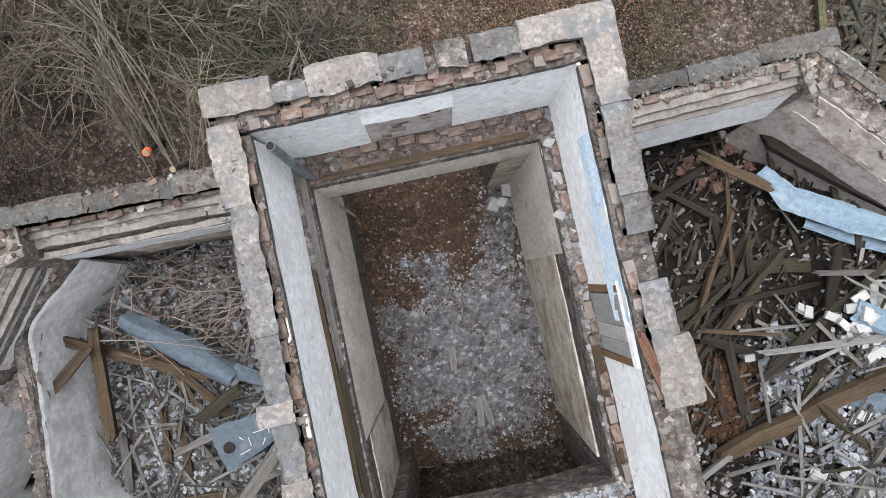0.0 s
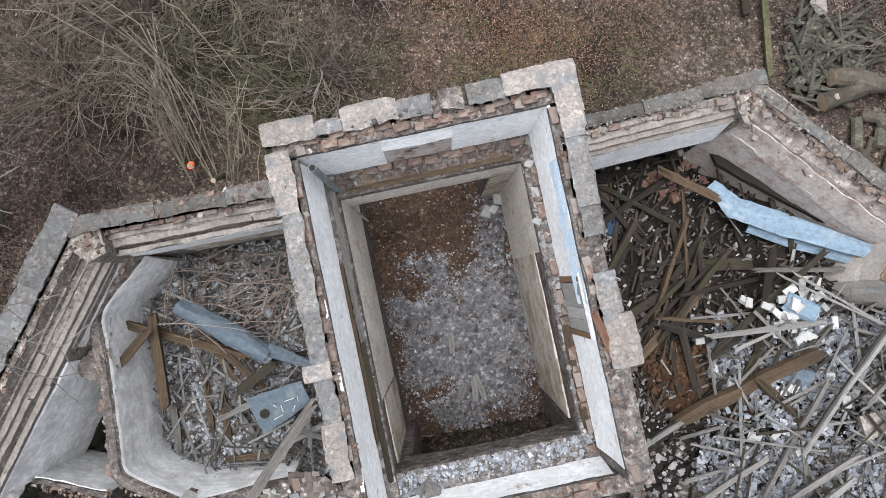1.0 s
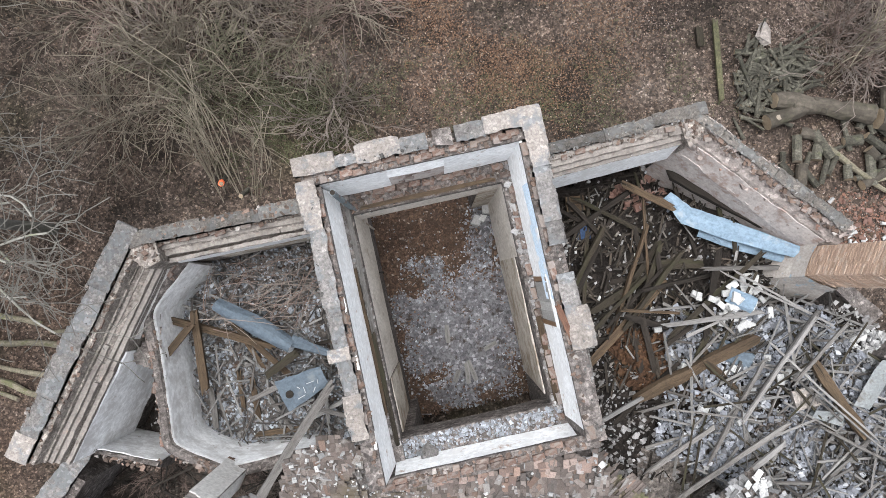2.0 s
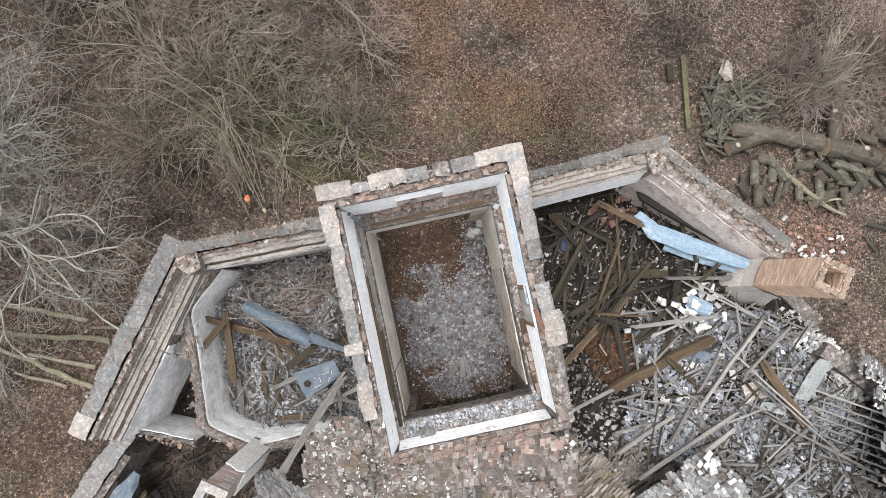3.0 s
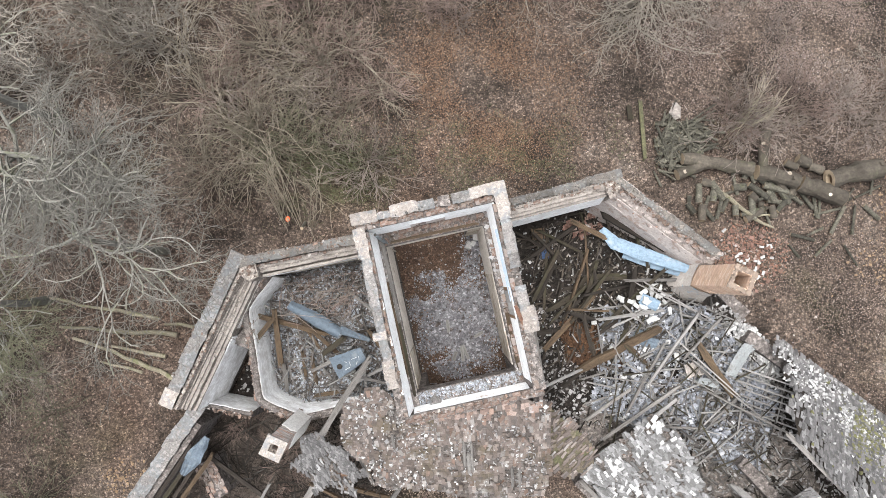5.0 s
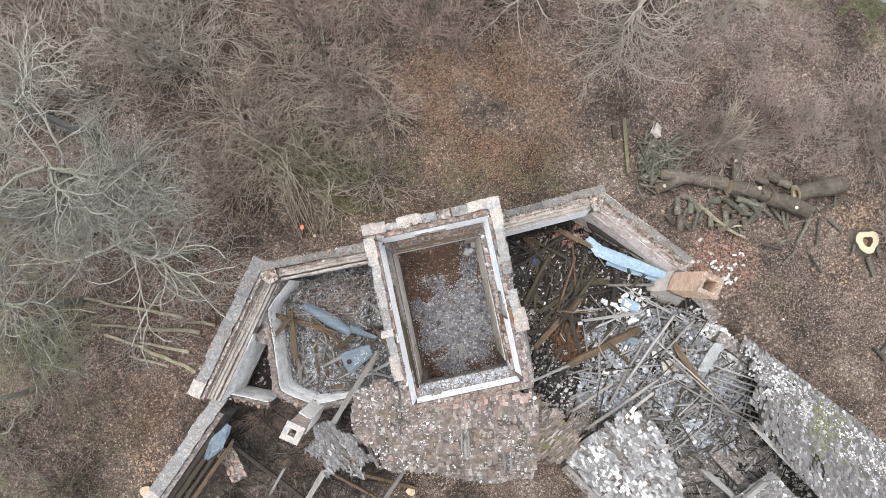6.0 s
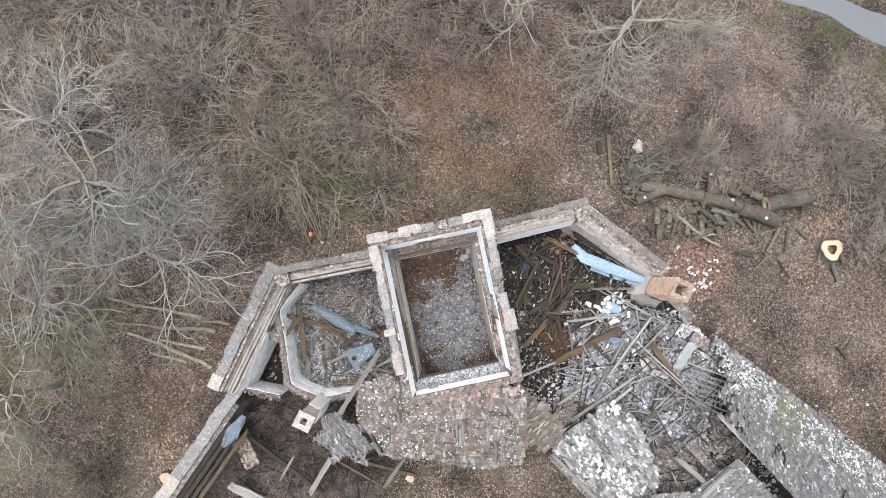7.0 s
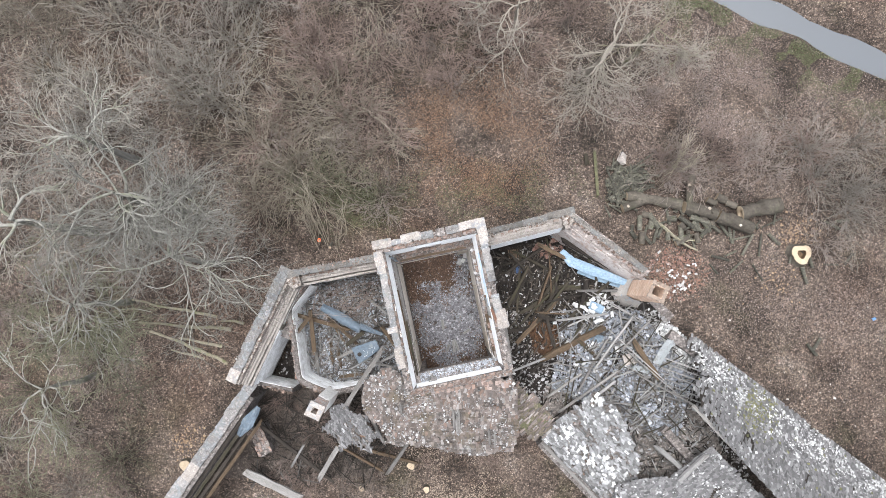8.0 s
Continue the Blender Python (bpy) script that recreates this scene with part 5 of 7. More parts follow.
vs, fs = heightfield(BED_R, right_bed, 0.13)
vs2, fs2 = heightfield([(5.0, -4.6), (7.6, -3.4), (10.8, -3.6), (12.9, -6.6), (14.2, -9.4), (8.0, -9.7), (4.9, -6.6)], lambda x, y: right_bed(x, y) + 0.06 + 0.12 * noise.noise((x * 2.2, y * 2.2, 11)), 0.12)
thing("floor_dust", mesh_of("floor_dust", vs2, fs2, dusty_bed), "grey-brown dust, mortar and tile crumbs over the collapsed roof", "floor", kind="structure")
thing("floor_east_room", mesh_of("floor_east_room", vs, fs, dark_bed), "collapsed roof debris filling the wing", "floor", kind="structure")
vs, fs = chips(BED_R, right_bed, 9500, rng, (0.03, 0.115), lambda x, y: 0.04 if y > -0.9 else 0.9)
thing("rubble", mesh_of("rubble", vs, fs, chip), "grey and white rubble chips among fallen timbers", "rubble", kind="stuff")
vs, fs = chips([(2.8, 1.9), (5.7, 2.8), (8.8, 0.4), (8.5, -2.0), (3.4, -3.2)], lambda x, y: right_bed(x, y) + 0.14, 280, rng, (0.02, 0.06))
thing("rubble", mesh_of("rubble", vs, fs, chip_blue), "small pale chips strewn over dark timbers", "rubble", kind="stuff")
vs, fs = splinters(BED_R, right_bed, 700, rng, (0.2, 0.9), 0.3, 0.75)
thing("splintered_wood", mesh_of("splintered_wood", vs, fs, lath_dark), "dark splintered laths heaped criss-cross", "debris", kind="stuff")
vs, fs = splinters([(6.0, -0.8), (9.8, -0.6), (12.2, -3.8), (11.0, -6.8), (7.5, -5.6), (5.6, -4.6)], lambda x, y: right_bed(x, y) + 0.2, 310, rng, (0.3, 1.2), 0.3, 0.75)
thing("splintered_wood", mesh_of("splintered_wood", vs, fs, lath_mix), "pale lath splinters lying in a tangle", "debris", kind="stuff")
vs, fs = splinters([(7.6, -4.2), (10.6, -4.0), (12.4, -6.6), (13.0, -8.6), (10.2, -9.2), (8.9, -7.4)], lambda x, y: right_bed(x, y) + 0.15, 305, rng, (0.15, 0.7), 0.25, -0.7)
thing("splintered_wood", mesh_of("splintered_wood", vs, fs, lath_mix), "grey laths strewn over dusty debris", "debris", kind="stuff")
lt = random.Random(57)
LATHS = [mesh_of("roof_lath", box(0.8 + 0.14 * i, lt.uniform(0.035, 0.065), lt.uniform(0.02, 0.035), lt, 0.01), BOX_FACES, (wood_pale, wood_grey, wood_pale, wood_moss)[i % 4]) for i in range(13)]
LATH_HEAP = [(6.0, -0.8), (9.8, -0.6), (12.2, -3.8), (11.0, -6.8), (7.5, -5.6), (5.6, -4.6)]
for _ in range(165):
    x, y = lt.uniform(5.6, 12.2), lt.uniform(-6.8, -0.6)
    if inside((x, y), LATH_HEAP):
        w = lt.gauss(0.75, 0.4) if lt.random() < 0.5 else lt.gauss(-0.65, 0.5) if lt.random() < 0.6 else lt.uniform(0, 3.14)
        thing("roof_lath", lt.choice(LATHS), "long weathered roof lath lying in the tangle of the collapsed roof", "lath", "fallen roof laths", m=Matrix.Translation((x, y, right_bed(x, y) + 0.25 + lt.uniform(0, 0.4))) @ Euler((lt.uniform(-0.6, 0.6), lt.gauss(0, 0.12), w)).to_matrix().to_4x4())

vs, fs = chips([(6.0, -0.9), (9.6, -0.9), (12.0, -4.0), (11.0, -7.0), (7.5, -5.6), (5.4, -4.6)], lambda x, y: right_bed(x, y) + 0.34, 6500, rng, (0.035, 0.12), lambda x, y: 0.25 + 0.75 * (noise.noise((x * 0.8, y * 0.8, 4)) > -0.1))
thing("rubble", mesh_of("rubble", vs, fs, surface("pale_tile_fragment", (0.2, 0.21, 0.225), (0.3, 0.31, 0.33), scale=4, fine=30, palette=[(0, (0.06, 0.061, 0.066)), (0.3, (0.132, 0.139, 0.157)), (0.6, (0.2, 0.211, 0.238)), (0.92, (0.38, 0.388, 0.405))], island=True)), "grey tile fragments and plaster among laths", "rubble", kind="stuff")
timber("broken_beam", (9.25, -2.35, right_bed(9.25, -2.35) + 0.62), (10.35, -4.05, right_bed(10.35, -4.05) + 0.6), 0.25, 0.16, wood_brown, "short thick rotten brown beam in the lath tangle", lt, group="fallen timbers in the east wing")
timber("broken_beam", (6.7, -2.3, right_bed(6.7, -2.3) + 0.5), (7.55, -3.2, right_bed(7.55, -3.2) + 0.45), 0.2, 0.12, wood_brown, "splintered rotten brown beam in the lath tangle", lt, group="fallen timbers in the east wing")
BEND = [(11.0, -2.25), (10.75, -2.5), (10.45, -2.95), (10.25, -3.35)]
strip = []
for (x, y), h, w in zip(BEND, (0.55, 0.75, 0.72, 0.6), (0.3, 0.24, 0.24, 0.22)):
    z = right_bed(x, y) + h
    strip += [Vector((x - w * 0.85, y + w * 0.2, z - 0.04)), Vector((x, y, z + 0.05)), Vector((x + w * 0.85, y - w * 0.3, z - 0.03)), Vector((x, y, z - 0.02))]
vs, fs = strip, [(4 * i + j, 4 * i + (j + 1) % 4, 4 * i + 4 + (j + 1) % 4, 4 * i + 4 + j) for i in range(3) for j in range(4)] + [(3, 2, 1, 0), (12, 13, 14, 15)]
thing("metal_flashing", mesh_of("metal_flashing", vs, fs, pale_sheet), "pale grey bent metal flashing lying on the debris", "flashing")
vs = box(0.7, 0.26, 0.12, lt, 0.06)
thing("plaster_slab", mesh_of("plaster_slab", vs, BOX_FACES, pale_sheet), "whitish lump of plaster among fallen laths", "slab", m=pose(9.55, -3.6, right_bed(9.55, -3.6) + 0.5, 6, -8, -14))
vs, fs = chips([(10.3, -1.3), (11.3, -1.7), (12.2, -2.8), (11.6, -4.4), (10.6, -3.0)], lambda x, y: right_bed(x, y) + 0.14, 1500, rng, (0.035, 0.12))
thing("rubble", mesh_of("rubble", vs, fs, flake), "whitish tile and mortar rubble at the broken roof end", "rubble", kind="stuff")
vs, fs = splinters([(2.9, 1.9), (5.7, 2.8), (8.7, 0.4), (8.3, -2.0), (3.4, -3.2)], lambda x, y: right_bed(x, y) + 0.04, 380, rng, (0.06, 0.24), 0.12)
thing("splintered_wood", mesh_of("splintered_wood", vs, fs, surface("pale_and_dark_slivers", (0.1, 0.09, 0.08), (0.2, 0.19, 0.18), scale=2, fine=30, palette=[(0, (0.035, 0.028, 0.022)), (0.35, (0.09, 0.075, 0.06)), (0.65, (0.15, 0.135, 0.12)), (0.9, (0.4, 0.4, 0.4))], island=True)), "small slivers of wood and plaster over dark debris", "debris", kind="stuff")
vs, fs = splinters([(2.9, 1.9), (5.7, 2.8), (8.7, 0.4), (8.3, -2.0), (3.4, -3.2)], lambda x, y: right_bed(x, y) + 0.05, 320, rng, (0.15, 0.7), 0.3, 1.2)
thing("splintered_wood", mesh_of("splintered_wood", vs, fs, surface("brown_and_grey_splinters", (0.06, 0.05, 0.04), (0.12, 0.105, 0.09), scale=2, fine=30, palette=[(0, (0.012, 0.01, 0.008)), (0.4, (0.028, 0.022, 0.016)), (0.75, (0.055, 0.043, 0.032)), (0.9, (0.19, 0.187, 0.183))], island=True, contrast=0.5)), "broken brown and grey splinters heaped over dark debris", "debris", kind="stuff")
vs, fs = chips([(4.6, 2.2), (5.9, 2.7), (6.3, 2.1), (5.2, 1.7)], lambda x, y: right_bed(x, y) + 0.15, 90, rng, (0.06, 0.16))
thing("brick_rubble", mesh_of("brick_rubble", vs, fs, red_bits), "red broken bricks in the wing corner", "rubble", kind="stuff")
vs, fs = chips([(4.4, -1.4), (5.9, -1.6), (6.8, -2.8), (6.2, -3.3), (4.6, -2.9)], lambda x, y: right_bed(x, y) + 0.16, 1100, rng, (0.04, 0.11))
thing("rotten_wood", mesh_of("rotten_wood", vs, fs, rust_rot), "reddish-brown rotten wood crumbs", "debris", kind="stuff")
for x, y, z, sx, sy, h, mat, lab in ((3.75, 1.95, 1.0, 0.5, 0.42, 0.12, wood_brown, "brown wooden panel lying in the debris"), (3.95, 1.15, 1.0, 0.34, 0.36, 0.2, panel_blue, "small dark-blue box lying in the debris")):
    ob = thing("panel_box", None, lab, "box", m=pose(x, y, z, 4, -3, 6))
    part("body", mesh_of("body", box(sx, sy, h, rng, 0.008), BOX_FACES, mat), ob)
    for k in (-1, 1):
        part("batten", mesh_of("batten", box(0.05, sy, 0.02, rng, 0.003), BOX_FACES, wood_dark), ob, m=pose(k * sx * 0.36, 0, h + 0.004))

RIGHT_BEAMS = (
    ((5.45, 1.85, 1.7), (5.6, -0.95, 1.6), 0.07, 0.06, wood_brown), ((5.7, -1.35, 2.5), (8.0, -1.0, 2.9), 0.16, 0.06, wood_pale),
    ((5.0, -3.2, 2.2), (7.85, -1.65, 2.7), 0.26, 0.2, wood_brown), ((5.8, 0.2, 1.5), (7.5, 0.2, 1.7), 0.26, 0.22, wood_moss),
    ((4.6, -0.2, 1.3), (6.8, 0.05, 1.4), 0.18, 0.16, wood_dark), ((3.6, -0.7, 1.3), (4.7, 1.5, 1.2), 0.14, 0.08, wood_dark),
    ((3.7, -3.1, 1.5), (4.7, 0.3, 1.2), 0.1, 0.1, wood_dark), ((6.5, -2.3, 2.2), (7.5, -3.0, 2.4), 0.32, 0.14, wood_brown),
    ((6.9, -1.6, 2.2), (6.5, -3.2, 2.2), 0.24, 0.14, wood_brown), ((6.8, 0.1, 2.5), (8.9, 0.1, 2.6), 0.14, 0.12, wood_grey),
    ((7.0, 0.0, 2.9), (8.9, -0.95, 3.0), 0.07, 0.05, wood_pale), ((7.25, 0.05, 3.0), (9.5, -1.25, 3.0), 0.07, 0.05, wood_pale),
    ((7.5, -3.4, 3.1), (9.3, -0.95, 3.1), 0.17, 0.12, wood_grey), ((5.8, -5.5, 3.0), (8.5, -3.6, 3.3), 0.16, 0.12, wood_grey),
    ((6.1, -5.75, 3.4), (8.1, -4.2, 3.4), 0.15, 0.1, wood_pale), ((7.25, -3.55, 3.4), (9.05, -1.2, 3.3), 0.12, 0.08, wood_pale),
    ((7.95, -1.7, 3.3), (10.5, -4.05, 3.2), 0.07, 0.05, wood_pale), ((8.5, -2.75, 3.3), (9.95, -1.35, 3.1), 0.11, 0.08, wood_grey),
    ((9.0, -2.9, 3.4), (11.3, -4.85, 3.1), 0.06, 0.05, wood_pale), ((9.5, -5.3, 2.7), (11.1, -3.65, 2.9), 0.14, 0.1, wood_grey),
    ((9.85, -2.4, 2.4), (10.85, -3.75, 2.2), 0.3, 0.22, wood_moss), ((5.1, -5.0, 2.6), (6.75, -3.85, 2.8), 0.15, 0.1, wood_grey),
    ((3.1, -3.6, 4.4), (5.0, -3.15, 2.6), 0.13, 0.09, wood_pale), ((5.0, -3.55, 2.4), (6.7, -3.05, 2.5), 0.1, 0.07, wood_grey),
    ((7.8, -5.2, 2.9), (10.2, -5.4, 2.5), 0.09, 0.07, wood_grey), ((9.3, -4.4, 2.8), (10.4, -6.9, 2.0), 0.12, 0.1, wood_grey),
    ((8.3, -5.6, 2.8), (10.6, -6.9, 2.3), 0.08, 0.06, wood_pale), ((9.4, -3.9, 3.0), (12.0, -5.3, 3.6), 0.09, 0.07, wood_grey),
    ((6.6, -4.6, 2.9), (7.9, -2.3, 3.0), 0.13, 0.1, wood_grey), ((3.2, 0.9, 1.2), (5.1, 2.2, 1.4), 0.13, 0.1, wood_dark),
    ((6.0, 2.6, 2.0), (8.9, 0.8, 2.5), 0.2, 0.16, wood_dark), ((4.9, 2.4, 1.7), (6.2, 1.7, 1.9), 0.18, 0.14, wood_brown),
    ((4.1, 1.9, 1.1), (3.8, -1.8, 1.4), 0.1, 0.08, wood_moss), ((5.2, -2.6, 1.9), (5.0, -0.4, 1.5), 0.16, 0.12, wood_dark),
    ((6.1, -0.5, 1.7), (7.0, -1.4, 2.4), 0.14, 0.1, wood_moss), ((4.4, -3.9, 2.1), (6.2, -2.3, 2.1), 0.12, 0.1, wood_dark))
for a, b, w, h, mat in RIGHT_BEAMS:
    look_of = {wood_brown: "brown rotten", wood_moss: "mossy", wood_dark: "dark, shade-deepened", wood_pale: "pale split"}.get(mat, "weathered grey")
    slim = 0.72 if mat in (wood_pale, wood_grey) else 1.0
    timber("roof_beam", a, b, w * slim, h * slim, mat, look_of + " roof timber fallen across the debris", rng, group="fallen timbers in the east wing")
dk = random.Random(41)
for k in range(46):
    x, y = dk.uniform(3.2, 9.0), dk.uniform(-3.2, 2.4)
    if not inside((x, y), [(3.0, 1.9), (5.6, 2.6), (8.6, 0.3), (8.4, -2), (4.2, -3.4)]):
        continue
    w, l = dk.choice((dk.gauss(1.25, 0.35), dk.gauss(0.1, 0.5), dk.uniform(0, 3.14))), dk.uniform(1.1, 3.0)
    mat = dk.choice((wood_dark, wood_dark, wood_dark, wood_moss, wood_moss, wood_brown))
    look_of = {wood_brown: "brown rotten", wood_moss: "mossy", wood_dark: "dark, shade-deepened"}.get(mat, "weathered grey")
    h = zr(x, y) + dk.uniform(0.0, 0.25)
    timber("roof_beam", (x - l / 2 * math.cos(w), y - l / 2 * math.sin(w), h), (x + l / 2 * math.cos(w), y + l / 2 * math.sin(w), h + dk.uniform(-0.2, 0.25)), dk.uniform(0.07, 0.21), dk.uniform(0.05, 0.14), mat, look_of + " roof timber fallen across the debris", dk, group="fallen timbers in the east wing")
for k in range(9):
    timber("rafter_lath", (10.1 + 0.16 * k, -2.9 - 0.3 * k, 2.9), (12.3 + 0.14 * k, -3.7 - 0.3 * k, 4.1), 0.055, 0.045, wood_pale, "bare pale roof lath sticking out of the roof edge", rng, "lath", "bare roof laths", 0.6)


def masonry(name, label, count, at, spread, size, mat, group, seed):
    r = random.Random(seed)
    for _ in range(count):
        x, y = at[0] + r.gauss(0, spread), at[1] + r.gauss(0, spread * 0.8)
        vs = box(size[0] * r.uniform(0.7, 1.2), size[1] * r.uniform(0.8, 1.2), size[2], r, 0.012)
        thing(name, mesh_of(name, vs, BOX_FACES, mat), label, "brick", group, m=Matrix.Translation((x, y, right_bed(x, y) + 0.25 + r.uniform(0, 0.22))) @ Euler((r.gauss(0, 0.25), r.gauss(0, 0.25), r.uniform(0, 3.14))).to_matrix().to_4x4())


masonry("loose_brick", "whitewashed brick lying on the debris heap", 36, (7.5, -0.75), 0.42, (0.27, 0.14, 0.09), chip_white, "white bricks on the heap", 4)
masonry("loose_brick", "pale plastered brick among broken laths", 24, (7.6, -2.6), 0.9, (0.22, 0.13, 0.08), chip_white, "white bricks among laths", 5)
vs, fs = sweep((11.0, -1.85), (9.95, -3.2), lambda s: [(-0.28, 2.35), (-0.28, 2.5), (0.28, 2.55), (0.28, 2.4)], 0.3)
thing("plaster_slab", mesh_of("plaster_slab", vs, fs, cornice_warm), "fallen slab of grey plastered wall", "slab")
vs, fs = sweep((8.8, -3.25), (9.4, -3.1), lambda s: [(-0.25, 2.65), (-0.25, 2.8), (0.25, 2.75), (0.2, 2.6)], 0.3)
thing("plaster_slab", mesh_of("plaster_slab", vs, fs, cornice_warm), "fallen slab of pinkish white plastered wall", "slab")


# ---- chimneys ----
# Darker layer added on the chimney top to offset the strong light from above.
rim_mat = surface("rim_dimmed_for_top_light", (0.15, 0.115, 0.092), (0.22, 0.175, 0.142), (0.08, 0.07, 0.062), (0.56, 0.64), scale=4, fine=25, vary=0.2, island=True)
def chimney(cx, cy, turn, size, z0, z1, label, mats, flare, plastered=None):
    """A brick chimney in courses round an open flue, widening at its foot."""
    ob = thing("chimney", None, label, "chimney", m=pose(cx, cy, z0, 0, 0, turn))
    course, t = 0.077, 0.16
    rows = int((z1 - z0) / course)
    r = random.Random(int(cx * 10))
    n = max(2, round(size / 0.25))
    rest, single = [], 0
    l = size / n - 0.012
    whole = [mesh_of("brick", box(l, t, 0.064, r, 0.006), BOX_FACES, mats[0]) for _ in range(4)]
    for k in range(rows - 1, -1, -1):
        z = k * course
        wide = 1 + flare * max(0.0, 1 - z / (0.45 * (z1 - z0))) ** 2
        for side in range(4):
            turn_m = Euler((0, 0, side * math.pi / 2)).to_matrix().to_4x4()
            for j in range(n):
                x = (-size / 2 + (j + 0.5) * size / n + (t * 0.5 if k % 2 else -t * 0.5) * (1 - t / size)) * wide * (1 - t / size * 0.9)
                if k > rows - 3 and r.random() < 0.12:
                    continue
                m = turn_m @ Matrix.Translation((x, -size / 2 * wide + t / 2 + r.gauss(0, 0.004), z)) @ Euler((0, 0, r.gauss(0, 0.012))).to_matrix().to_4x4()
                if single < 300:
                    part("brick", r.choice(whole), ob, m=m)
                    single += 1
                else:
                    rest.append(([m @ v for v in box(l * wide, t, 0.064, r, 0.006)], BOX_FACES))
    vs, fs = joined(rest)
    part("lower_bricks", mesh_of("lower_bricks", vs, fs, mats[1]), ob, "weathered brick courses")["kind"] = "stuff"
    verts, faces = [], []
    for z in [z1 - z0 - 0.05 - i * (z1 - z0 - 0.05) / 8 for i in range(9)]:
        wide = 1 + flare * max(0.0, 1 - z / (0.45 * (z1 - z0))) ** 2
        h = size / 2 * wide - 0.018
        for x, y in ((-1, -1), (1, -1), (1, 1), (-1, 1)):
            verts.append((x * h, y * h, z))
        g = size / 2 - t + 0.01
        for x, y in ((-1, -1), (1, -1), (1, 1), (-1, 1)):
            verts.append((x * g, y * g, z))
    for i in range(8):
        for q in range(4):
            p = (q + 1) % 4
            faces.append((i * 8 + q, (i + 1) * 8 + q, (i + 1) * 8 + p, i * 8 + p))
            faces.append((i * 8 + 4 + q, i * 8 + 4 + p, (i + 1) * 8 + 4 + p, (i + 1) * 8 + 4 + q))
    for q in range(4):
        p = (q + 1) % 4
        faces.append((q, p, 4 + p, 4 + q))
    faces.append((68, 69, 70, 71))
    rim, rr = [], random.Random(3)
    for i in range(40):
        k, q = divmod(i, 10)
        s0 = -size / 2 + size * (q + 0.5) / 10
        m = Euler((0, 0, k * math.pi / 2)).to_matrix().to_4x4() @ Matrix.Translation((s0, -size / 2 + t * rr.uniform(0.35, 0.6), z1 - z0 - 0.03)) @ Euler((0, 0, rr.uniform(-0.4, 0.4))).to_matrix().to_4x4()
        rim.append(([m @ v for v in box(size / 8, t * rr.uniform(0.6, 1.0), rr.uniform(0.03, 0.07), rr, 0.02)], BOX_FACES))
    vs2, fs2 = joined(rim)
    part("rim_mortar", mesh_of("rim_mortar", vs2, fs2, rim_mat), ob, "added crumbly layer round the flue, darkened against the top light")["kind"] = "stuff"
    part("mortar_core", mesh_of("mortar_core", verts, faces, chimney_mortar), ob, "mortar joints and sooty flue")
    if plastered:
        for side, lo, hi in plastered:
            up = rag(side + 3, 0.25, 3)
            h = size / 2 + 0.012
            m = Euler((0, 0, side * math.pi / 2)).to_matrix().to_4x4()
            vs, fs = [], []
            for i in range(9):
                x = -h + 2 * h * i / 8
                for y, z in ((-h, lo), (-h, hi + up(x)), (-h - 0.02, hi + up(x) - 0.02), (-h - 0.025, lo)):
                    vs.append(m @ Vector((x, y, z)))
            for i in range(8):
                for j in range(4):
                    fs.append((i * 4 + j, i * 4 + (j + 1) % 4, i * 4 + 4 + (j + 1) % 4, i * 4 + 4 + j))
            part("plaster", mesh_of("plaster", vs, fs, plaster_grey), ob, "grey flaking render")
    return ob


big = chimney(9.33, 0.1, -24, 0.76, 1.2, 6.6, "tall pinkish buff brick chimney with open flue standing on the ruin", (chimney_brick, chimney_rest), 0.3)
rings = [(0.98, 0.0), (0.9, 0.6), (0.72, 1.2), (0.55, 1.8), (0.46, 2.3)]
vs, fs = [], []
for h, z in rings:
    for k in range(24):
        w = 6.283 * k / 24
        q = h / max(abs(math.cos(w)), abs(math.sin(w))) ** 0.75
        vs.append((q * math.cos(w) * (1 + 0.06 * noise.noise((k, z * 2, 3))) - 0.15 * (2.3 - z) / 2.3, q * math.sin(w) * (1 + 0.06 * noise.noise((k, z * 2, 8))), z))
for i in range(4):
    for k in range(24):
        fs.append((i * 24 + k, i * 24 + (k + 1) % 24, (i + 1) * 24 + (k + 1) % 24, (i + 1) * 24 + k))
part("plaster_base", mesh_of("plaster_base", vs, fs, surface("stained_chimney_render", (0.3, 0.27, 0.245), (0.42, 0.39, 0.36), (0.24, 0.31, 0.36), (0.56, 0.62), (0.3, 0.2, 0.15), (0.62, 0.68), scale=1.6, fine=16, vary=0)), big, "flared render base with bluish stains")
small = chimney(-5.1, -4.72, -25, 0.52, 3.0, 7.3, "slender plastered brick chimney with square flue", (surface("pale_chimney_brick", (0.3, 0.26, 0.235), (0.36, 0.33, 0.3), scale=4, fine=30, palette=[(0, (0.3, 0.26, 0.24)), (0.4, (0.36, 0.33, 0.31)), (0.75, (0.34, 0.2, 0.15))]), brick_rubble), 0.1, ((1, 0.2, 3.0), (2, 0.2, 2.7)))


cap, fl = 0.33, 0.12
vs, fs = [], []
for z in (4.28, 4.4):
    for h in (cap, fl):
        for x, y in ((-1, -1), (1, -1), (1, 1), (-1, 1)):
            vs.append((x * h + rng.uniform(-0.012, 0.012), y * h + rng.uniform(-0.012, 0.012), z))
for q in range(4):
    p = (q + 1) % 4
    fs += [(q, p, 8 + p, 8 + q), (4 + q, 12 + q, 12 + p, 4 + p), (8 + q, 8 + p, 12 + p, 12 + q), (q, 4 + q, 4 + p, p)]
part("cap_slab", mesh_of("cap_slab", vs, fs, cornice_warm), small, "pale cracked capping slab")

